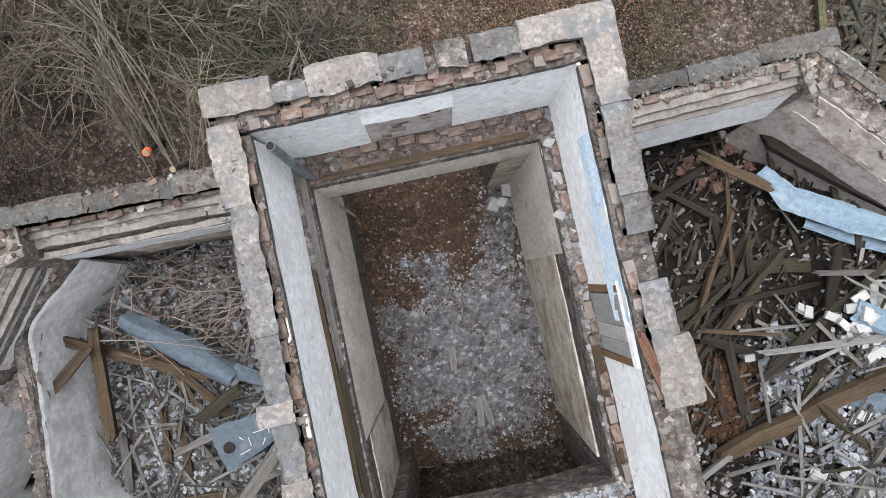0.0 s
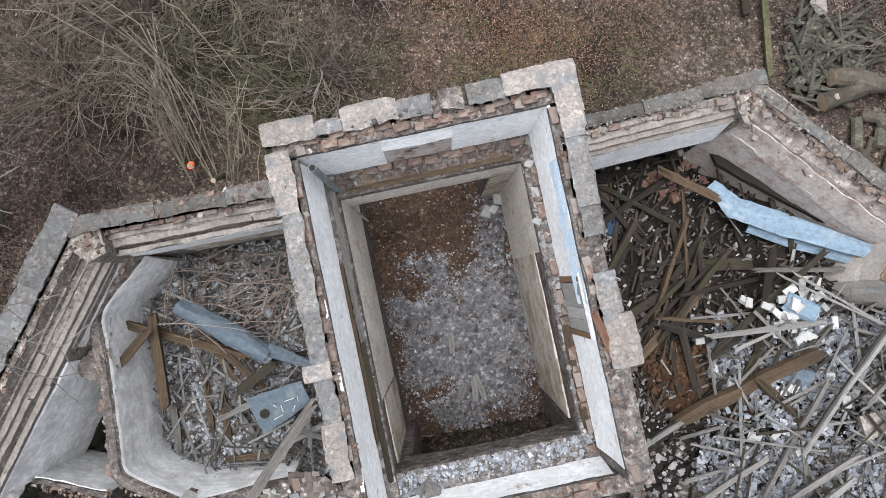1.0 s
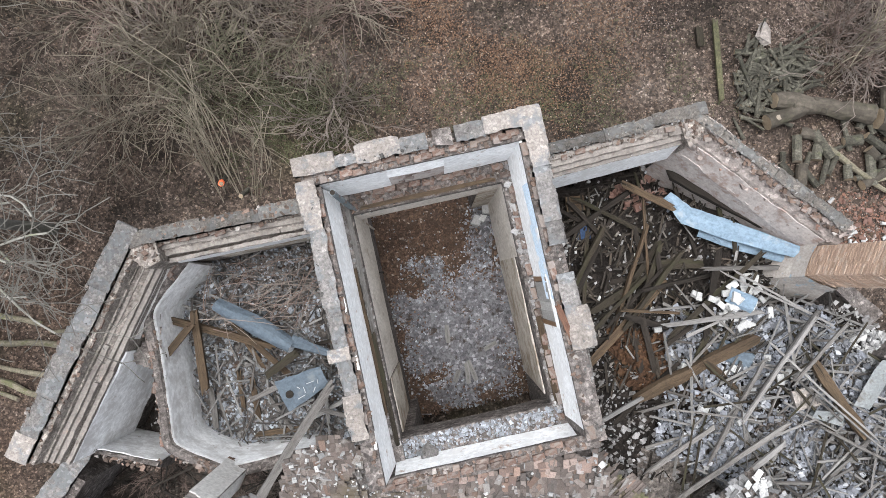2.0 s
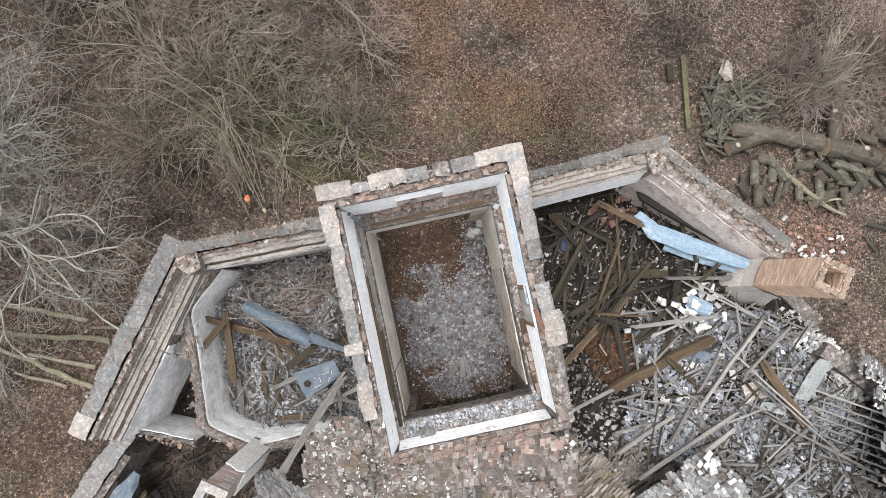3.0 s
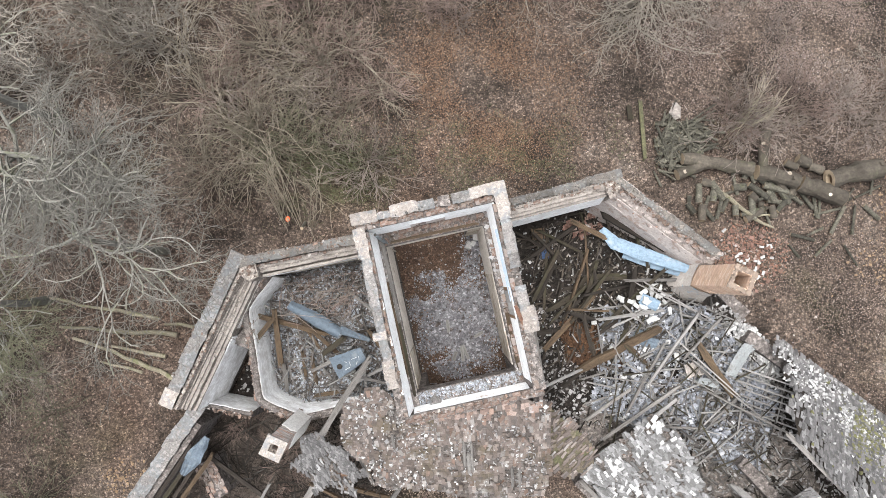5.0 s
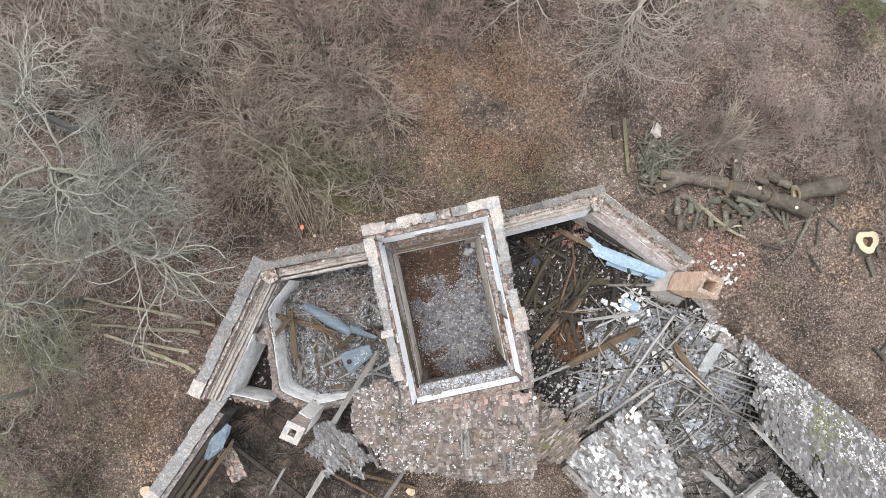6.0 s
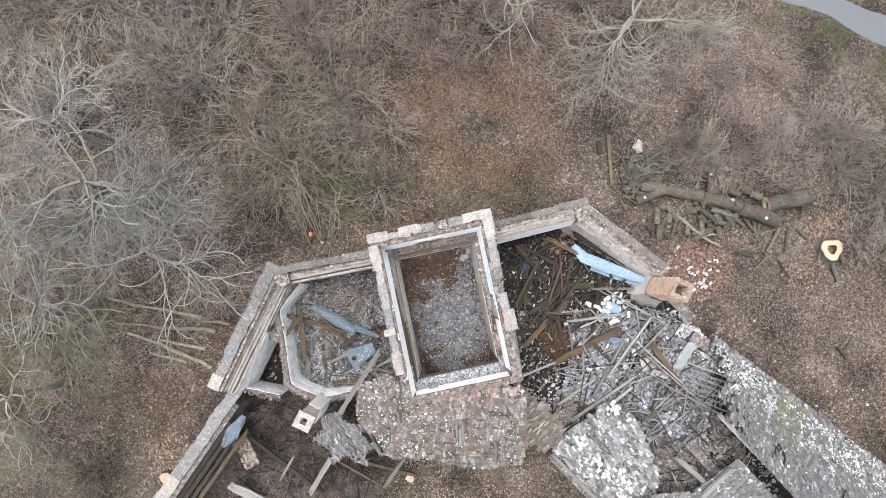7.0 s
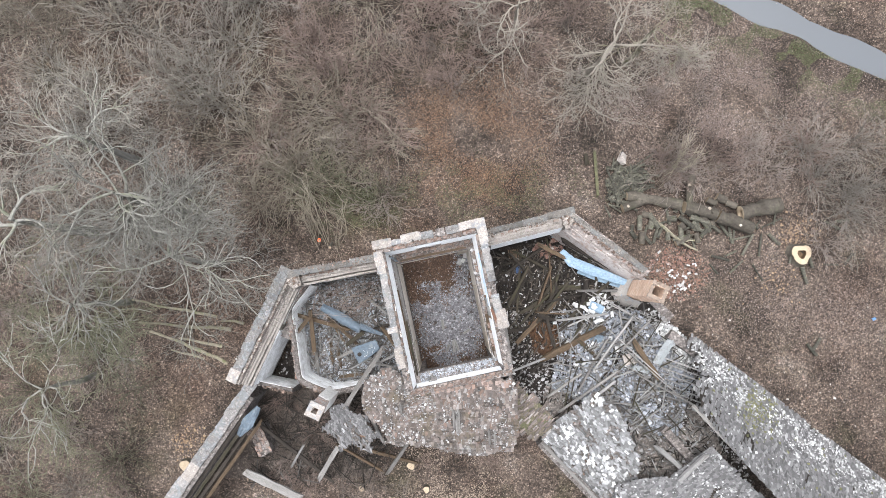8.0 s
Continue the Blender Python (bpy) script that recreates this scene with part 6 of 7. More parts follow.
# ---- tiled roofs ----
def tiled_roof(name, label, poly, z_of, along, mats, keep, seed, width=0.15, show=0.13, slope_down=None, deck=wood_dark, slip=0.05):
    """Plain tiles in courses over a plan outline; z_of gives the plane, along the direction of the courses in degrees."""
    r = random.Random(seed)
    c, s = math.cos(radians(along)), math.sin(radians(along))
    ob = thing(name, None, label, "roof", kind="structure")
    e = 0.01
    x0, y0 = poly[0]
    g = Vector(((z_of(x0 + e, y0) - z_of(x0, y0)) / e, (z_of(x0, y0 + e) - z_of(x0, y0)) / e))
    down = Vector((s, -c))
    if down.dot(g) > 0:
        down = -down
    row = Vector((c, s, g.x * c + g.y * s)).normalized()
    fall = Vector((down.x, down.y, g.x * down.x + g.y * down.y)).normalized()
    up = row.cross(fall)
    if up.z < 0:
        up = -up
        row = -row
    base = Matrix((row, fall, up)).transposed().to_4x4()
    vs, fs = heightfield(poly, lambda x, y: z_of(x, y) - 0.05, 0.1)
    part("roof_boarding", mesh_of("roof_boarding", vs, fs, deck), ob, "dark roof boarding")
    kinds = [mesh_of("tile", box(width - 0.006, 0.26, 0.016, r, 0.012), BOX_FACES, mats[0]) for _ in range(5)]
    us = [x * c + y * s for x, y in poly]
    ws = [x * down.x + y * down.y for x, y in poly]
    flat = fall.xy.length
    spots = []
    k, w = 0, min(ws)
    while w < max(ws):
        u = min(us) + (width / 2 if k % 2 else 0)
        while u < max(us):
            x, y = u * c + w * down.x, u * s + w * down.y
            if inside((x, y), poly) and r.random() < keep(x, y):
                spots.append((x, y, k))
            u += width
        w += show * flat
        k += 1
    spots.sort(key=lambda p: math.hypot(p[0] - 2, p[1] + 3))
    rest = []
    for i, (x, y, k) in enumerate(spots):
        loose = r.random() < slip
        m = Matrix.Translation((x, y, z_of(x, y) + (0.03 if loose else 0.0) + r.uniform(0, 0.008))) @ base @ Euler((-0.06 + r.gauss(0, 0.02), r.gauss(0, 0.02), r.gauss(0, 0.4 if loose else 0.05))).to_matrix().to_4x4()
        if i < 300:
            part("tile", r.choice(kinds), ob, m=m)
        else:
            rest.append(([m @ v for v in box(width - 0.006, 0.26, 0.016, r, 0.012)], BOX_FACES))
    if rest:
        vs, fs = joined(rest)
        part("tile_field", mesh_of("tile_field", vs, fs, mats[1]), ob, "weathered plain tiles")["kind"] = "stuff"
    return ob


def plane(p, g):
    return lambda x, y: p[2] + g[0] * (x - p[0]) + g[1] * (y - p[1])


def gaps(seed, level, size=0.9, edge=1.0, holes=()):
    return lambda x, y: 0.0 if any(((x - a) / p) ** 2 + ((y - b) / q) ** 2 < 1 for a, b, p, q in holes) else 0.97 if noise.noise((x * size, y * size, seed)) < level else edge * 0.25


def ragged(seed, level, size, holes):
    """Gaps in a slope whose lower edge crumbles away."""
    inner = gaps(seed, level, size, 1.0, holes)
    return lambda x, y: inner(x, y) * max(0.0, min(1.0, (y + 7.25) / 1.0 + 0.9 * noise.noise((x * 1.1, y * 1.1, 5))))


ROOF_A = [(-3.15, -3.7), (-2.3, -3.1), (-1.8, -3.25), (-1.25, -4.15), (3.1, -3.55), (3.35, -4.2), (3.5, -6.2), (3.3, -7.0), (1.9, -7.45), (0.3, -7.2), (-0.8, -6.75), (-2.0, -6.9), (-2.6, -5.9), (-3.4, -5.0), (-3.3, -4.2)]
tiled_roof("roof_middle", "tattered brown plain-tile roof slope behind the tower", ROOF_A, plane((0, -3.6, 6.25), (0.0, 0.52)), 3, (tile, tile_rest), ragged(3, 0.16, 1.6, ((0.75, -5.5, 0.3, 0.6), (2.3, -6.3, 0.35, 0.4), (-1.7, -4.9, 0.25, 0.35), (-0.9, -4.3, 0.3, 0.15))), 61, width=0.125, show=0.105, slip=0.14, deck=rubble_mat)
ROOF_B = [(11.75, -1.93), (20.7, -8.8), (25.5, -12.5), (18.4, -12.5), (14.4, -8.7), (12.9, -7.0), (11.3, -5.05), (11.5, -4.6), (11.2, -4.1), (11.9, -3.7), (11.45, -3.2), (12.0, -2.8), (11.4, -2.5)]
tiled_roof("roof_east", "long grey slate-tiled roof slope with pale and mossy patches", ROOF_B, plane((11.0, -1.4, 3.5), (-0.613 * 0.78, -0.79 * 0.78)), -37.8, (tile_grey, tile_grey_rest), lambda x, y: gaps(8, 0.36, 1.3)(x, y) * min(1.0, 0.35 + 0.5 * max(0.0, x - 11.6)), 62, width=0.115, show=0.1, slip=0.12)
ROOF_C = [(7.1, -4.45), (8.2, -5.4), (9.3, -7.6), (9.2, -9.2), (8.6, -10.6), (7.3, -9.6), (4.75, -6.75), (5.6, -5.8)]
tiled_roof("roof_slipped", "collapsed roof slope with slipped whitish tiles", ROOF_C, plane((7, -7, 3.4), (0.05, 0.3)), 38, (tile_white, tile_white_rest), gaps(12, 0.05, 1.8), 63, width=0.1, show=0.1, slip=0.5, deck=rubble_mat)
ROOF_D = [(12.1, -6.9), (14.35, -9.1), (17.6, -12.6), (8.3, -12.6), (8.2, -9.0), (8.9, -8.75), (10.7, -8.3)]
tiled_roof("roof_inner", "pinkish grey tiled inner roof slope", ROOF_D, plane((12.17, -6.85, 4.7), (0.26, 0.23)), -48, (tile_grey, tile_grey_rest), gaps(15, 0.35, 1.0), 64, width=0.115, show=0.1, slip=0.15)
ROOF_E = [(-5.1, -5.3), (-4.4, -5.1), (-4.0, -5.6), (-3.2, -5.6), (-3.4, -6.1), (-2.7, -6.5), (-3.3, -6.8), (-3.1, -7.4), (-4.0, -7.0), (-4.7, -7.3), (-4.9, -6.6), (-5.5, -6.3), (-5.0, -5.9)]
tiled_roof("roof_scrap", "torn scrap of grey tiled roof among bushes", ROOF_E, plane((-4, -6.3, 3.5), (0.15, 0.2)), 20, (tile_grey, tile_grey_rest), gaps(17, 0.0, 1.4), 65, width=0.08, show=0.075, slip=0.85, deck=rubble_mat)
for x, y, l, w in ((0.6, -5.0, 0.9, 0.1), (0.85, -5.1, 1.0, 0.08), (0.75, -5.4, 0.8, 0.12), (2.2, -6.0, 0.7, 0.1), (2.45, -6.05, 0.8, 0.08), (-1.7, -4.7, 0.5, 0.09)):
    za, zb = 6.25 + 0.52 * (y + 3.6), 6.25 + 0.52 * (y - l + 3.6)
    timber("rafter", (x, y, za + 0.02), (x + 0.05, y - l, zb + 0.03), w, 0.07, wood_grey, "bare grey rafter showing through the tile roof", rng, "beam", "bare rafters")
MOSS = [(3.2, -3.7), (5.2, -5.5), (5.3, -6.3), (4.4, -6.9), (3.45, -6.1)]
tiled_roof("roof_valley", "mossy brown roof valley beside the tower", MOSS, plane((4, -5, 4.4), (-0.3, 0.3)), -45, (tile, tile_rest), gaps(21, -0.25, 1.2), 66, width=0.09, show=0.08, slip=0.4, deck=valley_board)

for nm, a, b, top, th in (("wall_south_rear", (3.1, -6.75), (-2.4, -6.75), 4.3, 0.4), ("wall_south_side", (3.3, -3.8), (3.3, -6.4), 4.55, 0.3), ("wall_east_eave", (11.0, -1.75), (26.0, -13.3), 3.3, 0.45), ("wall_court_east", (4.9, -6.9), (9.4, -11.6), 3.0, 0.4), ("wall_roof_inner", (10.6, -6.2), (16.0, -12.2), 3.4, 0.4)):
    wall_run(nm, a, b, lambda s: [(-th, 0.0), (-th, top + r1(s)), (0.0, top + r2(s)), (0.0, 0.0)], core, "ruined brick wall carrying the remaining roof", 0.3)
timber("gutter_board", (4.75, -6.95, 3.25), (9.3, -11.7, 3.1), 0.14, 0.1, wood_grey, "pale eaves board along the collapsed roof", rng, "board", "eaves boards", 0.4)
timber("gutter_board", (11.1, -4.9, 5.45), (16.6, -11.0, 6.4), 0.16, 0.1, wood_grey, "pale mortar ridge along the roof slope", rng, "board", "eaves boards", 0.6)
for a, b in (((11.9, -7.2, 4.7), (10.9, -8.4, 4.2)), ((9.9, -7.0, 3.7), (11.0, -8.0, 3.9))):
    timber("roof_beam", a, b, 0.2, 0.15, wood_pale, "pale beam end sticking out of the roof", rng, group="fallen timbers in the east wing")

def flakes(label, name, outline, z, count, sizes, mat, keep, seed):
    """Thin flakes or cushions lying on a slope."""
    vs, fs = chips(outline, z, count, random.Random(seed), sizes, keep)
    thing(name, mesh_of(name, vs, fs, mat), label, "debris", kind="stuff")


slope_b = plane((11.0, -1.4, 3.5), (-0.613 * 0.78, -0.79 * 0.78))


def from_eave(x, y):
    """Metres in plan from the eaves of the east roof."""
    return -((x - 11.0) * 0.613 + (y + 1.35) * 0.79)


flakes("white mortar and lime flakes on the roof slope", "mortar_flakes", ROOF_B, lambda x, y: slope_b(x, y) + 0.035, 3200, (0.03, 0.085), flake, lambda x, y: max(0.025, 1.0 - abs(from_eave(x, y) - 0.6 - 0.5 * noise.noise((x * 0.4, y * 0.4, 2))) / 1.1) * (0.5 + noise.noise((x * 1.5, y * 1.5, 9))), 71)
flakes("yellow-green moss cushions on the grey roof", "moss", ROOF_B, lambda x, y: slope_b(x, y) + 0.02, 700, (0.03, 0.1), moss_mat, lambda x, y: math.exp(-((x - 14.5) ** 2 + (y + 5.3) ** 2) / 0.6) + 0.01, 72)
flakes("lime and mortar flakes on the inner roof slope", "mortar_flakes", ROOF_D, lambda x, y: 4.7 + 0.26 * (x - 12.17) + 0.23 * (y + 6.85) + 0.03, 900, (0.03, 0.09), flake, lambda x, y: 0.3 + noise.noise((x * 1.3, y * 1.3, 6)), 76)
flakes("crumbled tile and lime flakes on the brown roof", "mortar_flakes", ROOF_A, lambda x, y: 6.25 + 0.52 * (y + 3.6) + 0.05, 380, (0.025, 0.08), flake, lambda x, y: 0.1 + 1.4 * max(0.0, noise.noise((x * 1.1, y * 1.1, 3))) + 0.4 * (x < -0.6), 73)
er = random.Random(78)
EDGES = []
while len(EDGES) < 380:
    x, y = er.uniform(-3.3, 3.5), er.uniform(-7.2, -3.2)
    if inside((x, y), ROOF_A) and er.random() < 0.06 + 1.5 * max(0.0, noise.noise((x * 0.9, y * 0.9, 31))) + 0.2 * (x < -0.4):
        l = er.uniform(0.04, 0.12)
        m = Matrix.Translation((x, y, 6.25 + 0.52 * (y + 3.6) + 0.045)) @ Euler((0.48, 0, er.choice((0.05, 0.05, 1.62)) + er.gauss(0, 0.3))).to_matrix().to_4x4()
        EDGES.append(([m @ v for v in box(l, er.uniform(0.012, 0.028), 0.03, er, 0.008)], BOX_FACES))
vs, fs = joined(EDGES)
thing("mortar_edges", mesh_of("mortar_edges", vs, fs, chip), "white mortar torn open along the tile courses", "mortar", kind="stuff")
for k in range(46):
    x = er.uniform(-1.2, 3.05)
    y = -4.22 + (x + 1.25) * 0.138 - er.uniform(0, 0.3) * (1 if x > 0.6 else 0.5)
    thing("roof_tile", mesh_of("roof_tile", box(er.uniform(0.11, 0.17), er.uniform(0.14, 0.26), 0.02, er, 0.014), BOX_FACES, tile_pink), "pinkish orange broken tile along the torn top edge", "tile", "torn edge tiles", m=Matrix.Translation((x, y, 6.25 + 0.52 * (y + 3.6) + er.uniform(0.03, 0.07))) @ Euler((0.48 + er.gauss(0, 0.06), er.gauss(0, 0.05), radians(3) + er.gauss(0, 0.14))).to_matrix().to_4x4())
flakes("broken tiles strewn below the tattered roof edge", "tile_fragments", [(-2.6, -6.3), (3.2, -6.2), (3.6, -7.2), (0.8, -8.0), (-2.4, -7.6)], lambda x, y: 4.32 if y > -6.75 else ground_z(x, y), 900, (0.04, 0.12), tile_rest, lambda x, y: max(0.0, 1.0 - (-6.4 - y) / 1.5), 74)

flakes("dry tan soil crumbs on the yard ground", "soil", [(-3.0, -7.4), (3.6, -7.3), (4.6, -9.0), (3.0, -11.5), (-3.0, -11.5)], lambda x, y: ground_z(x, y) + 0.01, 5500, (0.02, 0.05), soil, lambda x, y: max(0.02, 0.6 + 1.2 * noise.noise((x * 0.6, y * 0.6, 14))) * math.exp(-((x - 0.6) / 2.2) ** 2), 75)
for n, (x0, y0, rx, ry) in enumerate(((7.25, -5.0, 0.6, 0.45), (6.6, -7.5, 0.5, 0.5), (7.4, -7.9, 0.6, 0.4), (8.0, -8.6, 0.5, 0.5), (5.85, -6.4, 0.35, 0.4))):
    tr = random.Random(300 + n)
    for _ in range(13):
        x, y = x0 + tr.gauss(0, rx * 0.55), y0 + tr.gauss(0, ry * 0.55)
        thing("roof_tile", mesh_of("roof_tile", box(tr.uniform(0.1, 0.15), tr.uniform(0.13, 0.24), 0.02, tr, 0.012), BOX_FACES, chip_white), "whitish slipped roof tile on the collapsed slope", "tile", "slipped white tiles", m=Matrix.Translation((x, y, 3.4 + 0.05 * (x - 7) + 0.3 * (y + 7) + tr.uniform(0.03, 0.14))) @ Euler((tr.gauss(0.25, 0.2), tr.gauss(0, 0.2), radians(38) + tr.choice((0, 1.57)) + tr.gauss(0, 0.25))).to_matrix().to_4x4())

# courtyard side debris
for a, b, w, mat in (((-6.0, -9.2, 1.2), (-4.5, -6.7, 2.3), 0.22, wood_grey), ((-8.9, -6.4, 1.6), (-5.3, -9.4, 1.0), 0.14, wood_dark), ((-2.6, -8.9, 1.2), (-1.3, -6.9, 2.0), 0.16, wood_grey), ((-4.2, -7.6, 1.2), (-1.2, -8.6, 0.5), 0.14, wood_brown), ((-7.4, -8.6, 1.1), (-6.7, -7.4, 1.4), 0.1, wood_pale), ((-9.6, -8.7, 1.6), (-7.0, -10.2, 0.9), 0.4, wood_grey), ((-3.2, -5.0, 3.0), (-1.2, -6.9, 2.5), 0.16, wood_brown), ((-3.6, -5.0, 3.3), (-2.6, -7.2, 2.6), 0.14, wood_grey), ((-5.0, -7.2, 2.3), (-3.0, -8.8, 0.9), 0.1, wood_brown)):
    timber("roof_beam", a, b, w, 0.13, mat, "broken roof timber lying in the overgrown yard", rng, group="timbers in the yard")
vs, fs = splinters([(-9.0, -5.2), (-3, -5.2), (-2.0, -7.2), (-3.6, -9.5), (-9.5, -9.5)], lambda x, y: 0.4, 340, rng, (0.3, 1.4), 0.9)
thing("splintered_wood", mesh_of("splintered_wood", vs, fs, lath_dark), "dark splintered wood scattered in the overgrown yard", "debris", kind="stuff")
vs, fs = heightfield([(-9.2, -4.8), (-3.3, -4.9), (-2.4, -5.2), (-2.2, -6.9), (-3.6, -9.4), (-11.6, -9.4)], lambda x, y: 0.28 + 0.16 * noise.noise((x, y, 8)), 0.16)
thing("floor_yard", mesh_of("floor_yard", vs, fs, yard_bed), "dark damp debris floor of the roofless rear room", "floor", kind="structure")
vs, fs = sweep((-9.2, -6.6), (-8.5, -7.9), lambda s: [(-0.4, 0.2), (-0.35, 1.5 + r1(s)), (0.3, 1.6 + r2(s) * 3), (0.4, 0.2)], 0.15)
stub = thing("wall_stub", mesh_of("wall_stub", vs, fs, core), "broken stub of red brick wall", "wall", kind="structure")
for k in range(6):
    brick_row(stub, (-9.2, -6.6), (-8.5, -7.9), -0.32 + 0.125 * k, 1.52 + 0.02 * k, lambda s: 0.85, rng, 0.1)

# ---- brick heap by the chimney ----
vs, fs = chips([(10.6, 1.7), (12.4, 2.4), (14.2, 1.4), (13.6, -0.4), (11.4, -0.6), (10.3, 0.6)], ground_z, 360, rng, (0.04, 0.12), lambda x, y: max(0.05, 1.1 - math.hypot(x - 12, y - 0.8) / 1.9))
thing("brick_rubble", mesh_of("brick_rubble", vs, fs, red_bits), "red and white broken bricks heaped on the ground", "rubble", kind="stuff")
vs, fs = chips([(10.4, 2.6), (13.4, 2.8), (14.2, 1.4), (13.6, -0.4), (11.4, -0.6), (10.3, 0.6)], lambda x, y: ground_z(x, y) + 0.02, 1500, rng, (0.02, 0.06), lambda x, y: max(0.0, 1.1 - math.hypot((x - 12.4) / 1.2, y - 1.0) / 1.5))
thing("brick_crumbs", mesh_of("brick_crumbs", vs, fs, brick_dust), "red brick crumbs and dust strewn on leaves", "rubble", kind="stuff")
hb = random.Random(77)
for k in range(42):
    x, y, white = hb.gauss(12.55, 0.6), hb.gauss(0.65, 0.6), hb.random() < 0.65
    thing("loose_brick", mesh_of("loose_brick", box(hb.uniform(0.1, 0.2), 0.09, 0.06, hb, 0.012), BOX_FACES, chip_white if white else red_bits), "whitewashed loose brick on the ground" if white else "broken red brick on the ground", "brick", "bricks on the ground", m=Matrix.Translation((x, y, ground_z(x, y) + 0.06)) @ Euler((hb.gauss(0, 0.3), hb.gauss(0, 0.3), hb.uniform(0, 3.1))).to_matrix().to_4x4())
vs, fs = chips([(10.5, -1.0), (13.0, 0.0), (20.5, -4.5), (24, -9), (21.5, -8.8), (16.5, -5.0), (11.4, -1.2)], ground_z, 420, rng, (0.03, 0.09))
thing("rubble", mesh_of("rubble", vs, fs, mortar_bits), "scattered brick and tile chips below the eaves", "rubble", kind="stuff")


# ---- felled tree, logs and stumps ----
def log(name, a, b, ra, rb, label, group, hollow=False, r=rng, skin_mat=None):
    """A sawn length of trunk: bark with bumps, and two cut faces."""
    a, b = Vector(a), Vector(b)
    n = max(3, int((b - a).length / 0.3)) if ra > 0.15 else max(2, int((b - a).length / 0.5))
    pts = [a.lerp(b, i / n) + Vector([r.uniform(-1, 1) * (0.06 if skin_mat else ra * 0.15 if ra > 0.15 else ra * 0.09) for _ in range(3)]) for i in range(n + 1)]
    big = ra > 0.15
    sides = 14 if big else 8
    vs, fs = tube(pts, [(ra + (rb - ra) * i / n) * r.uniform(0.86, 1.1) for i in range(n + 1)], sides, close=False)
    vs = [v + Vector([r.uniform(-1, 1) * ra * 0.05 for _ in range(3)]) for v in vs]
    ob = thing(name, mesh_of(name, vs, fs, skin_mat or (bark if big else bark_light)), label, "log", group)
    if big and (b - a).length > 1.0:
        for _ in range(int((b - a).length * 1.6)):
            p = a.lerp(b, r.uniform(0.1, 0.9))
            w = Vector((r.gauss(0, 0.6), r.gauss(0, 0.6), 1)).normalized()
            v3, f3 = tube([p + w * ra * 0.7, p + w * ra * 1.04, p + w * (ra * 1.1 + 0.02)], [0.11, 0.085, 0.07], 8)
            part("knot", mesh_of("knot", v3, f3, r.choice((bark, bark, old_cut))), ob, "sawn branch stub")
    for ring, out in ((vs[:sides], (a - b).normalized()), (vs[-sides:], (b - a).normalized())):
        c = sum(ring, Vector()) / sides
        if hollow:
            v2 = ring + [c + (v - c) * 0.55 for v in ring] + [c + (v - c) * 0.5 - out * 0.15 for v in ring]
            f2 = [(k, (k + 1) % sides, sides + (k + 1) % sides, sides + k) for k in range(sides)] + [(sides + k, sides + (k + 1) % sides, 2 * sides + (k + 1) % sides, 2 * sides + k) for k in range(sides)]
            part("hollow", mesh_of("hollow", v2[2 * sides:], [tuple(range(sides))], rot), ob, "dark rotten hollow")
        else:
            v2, f2 = [v + out * 0.004 for v in ring], [tuple(range(sides))]
        part("cut_face", mesh_of("cut_face", v2, f2, cut_wood if big or r.random() < 0.65 else old_cut), ob, "pale sawn face" if big else "grey sawn face")
    return ob


log("trunk_log", (9.7, 4.95, 0.38), (12.5, 4.45, 0.42), 0.25, 0.3, "thick mossy sawn trunk section lying on leaves", "felled trunk")
log("trunk_log", (9.5, 4.3, 0.35), (10.6, 4.75, 0.36), 0.21, 0.24, "forked mossy trunk end lying on leaves", "felled trunk")
log("trunk_log", (12.62, 4.4, 0.4), (14.3, 3.95, 0.4), 0.31, 0.33, "thick mossy sawn trunk section lying on leaves", "felled trunk")
log("trunk_log", (14.4, 3.85, 0.42), (16.1, 3.25, 0.42), 0.33, 0.36, "thick sawn trunk section lying on leaves", "felled trunk")
log("trunk_log", (15.5, 4.05, 0.55), (17.6, 4.45, 0.48), 0.37, 0.42, "hollow butt of the felled trunk with a pale rim", "felled trunk", True)
log("branch_log", (12.9, 4.6, 0.4), (13.0, 6.0, 0.6), 0.18, 0.2, "crooked sawn limb leaning on the trunk", "sawn limbs")
log("branch_log", (12.4, 3.9, 0.25), (13.2, 3.3, 0.2), 0.15, 0.12, "short sawn limb on the ground", "sawn limbs")
for x, y, s in ((14.4, 4.9, 0.35), (14.9, 4.6, 0.3), (13.9, 4.75, 0.28)):
    log("branch_log", (x, y, 0.2), (x + 0.5, y - 0.2, 0.25), s * 0.6, s * 0.6, "short thick sawn log beside the trunk", "sawn limbs")
lr = random.Random(8)
for k in range(125):
    x, y = lr.uniform(8.6, 10.3), lr.uniform(4.4, 6.6)
    a = math.atan2(6.0 - y, 10.8 - x) + lr.gauss(0.2, 0.8)
    l, h = lr.uniform(0.6, 1.3), 0.12 + 0.35 * max(0, 1 - abs(x - 9.9) / 1.2) * lr.random()
    log("firewood", (x, y, h), (x + l * math.cos(a), y + l * math.sin(a), h + lr.uniform(-0.05, 0.12)), lr.uniform(0.03, 0.075), lr.uniform(0.03, 0.07), "greenish-grey cut branch in the firewood heap", "firewood heap", r=lr)
for k in range(44):
    x, y = lr.uniform(9.8, 14.2), lr.uniform(2.4, 4.6)
    y = min(y, 5.0 - (x - 9.8) * 0.35)
    a, l, q = lr.uniform(0, 6.3), lr.uniform(0.35, 1.0), lr.uniform(0.05, 0.16)
    log("firewood", (x, y, q + 0.05), (x + l * math.cos(a), y + l * math.sin(a), q + lr.uniform(0.02, 0.16)), q, q * 0.95, "short sawn branch log lying in leaves", "scattered firewood", r=lr)
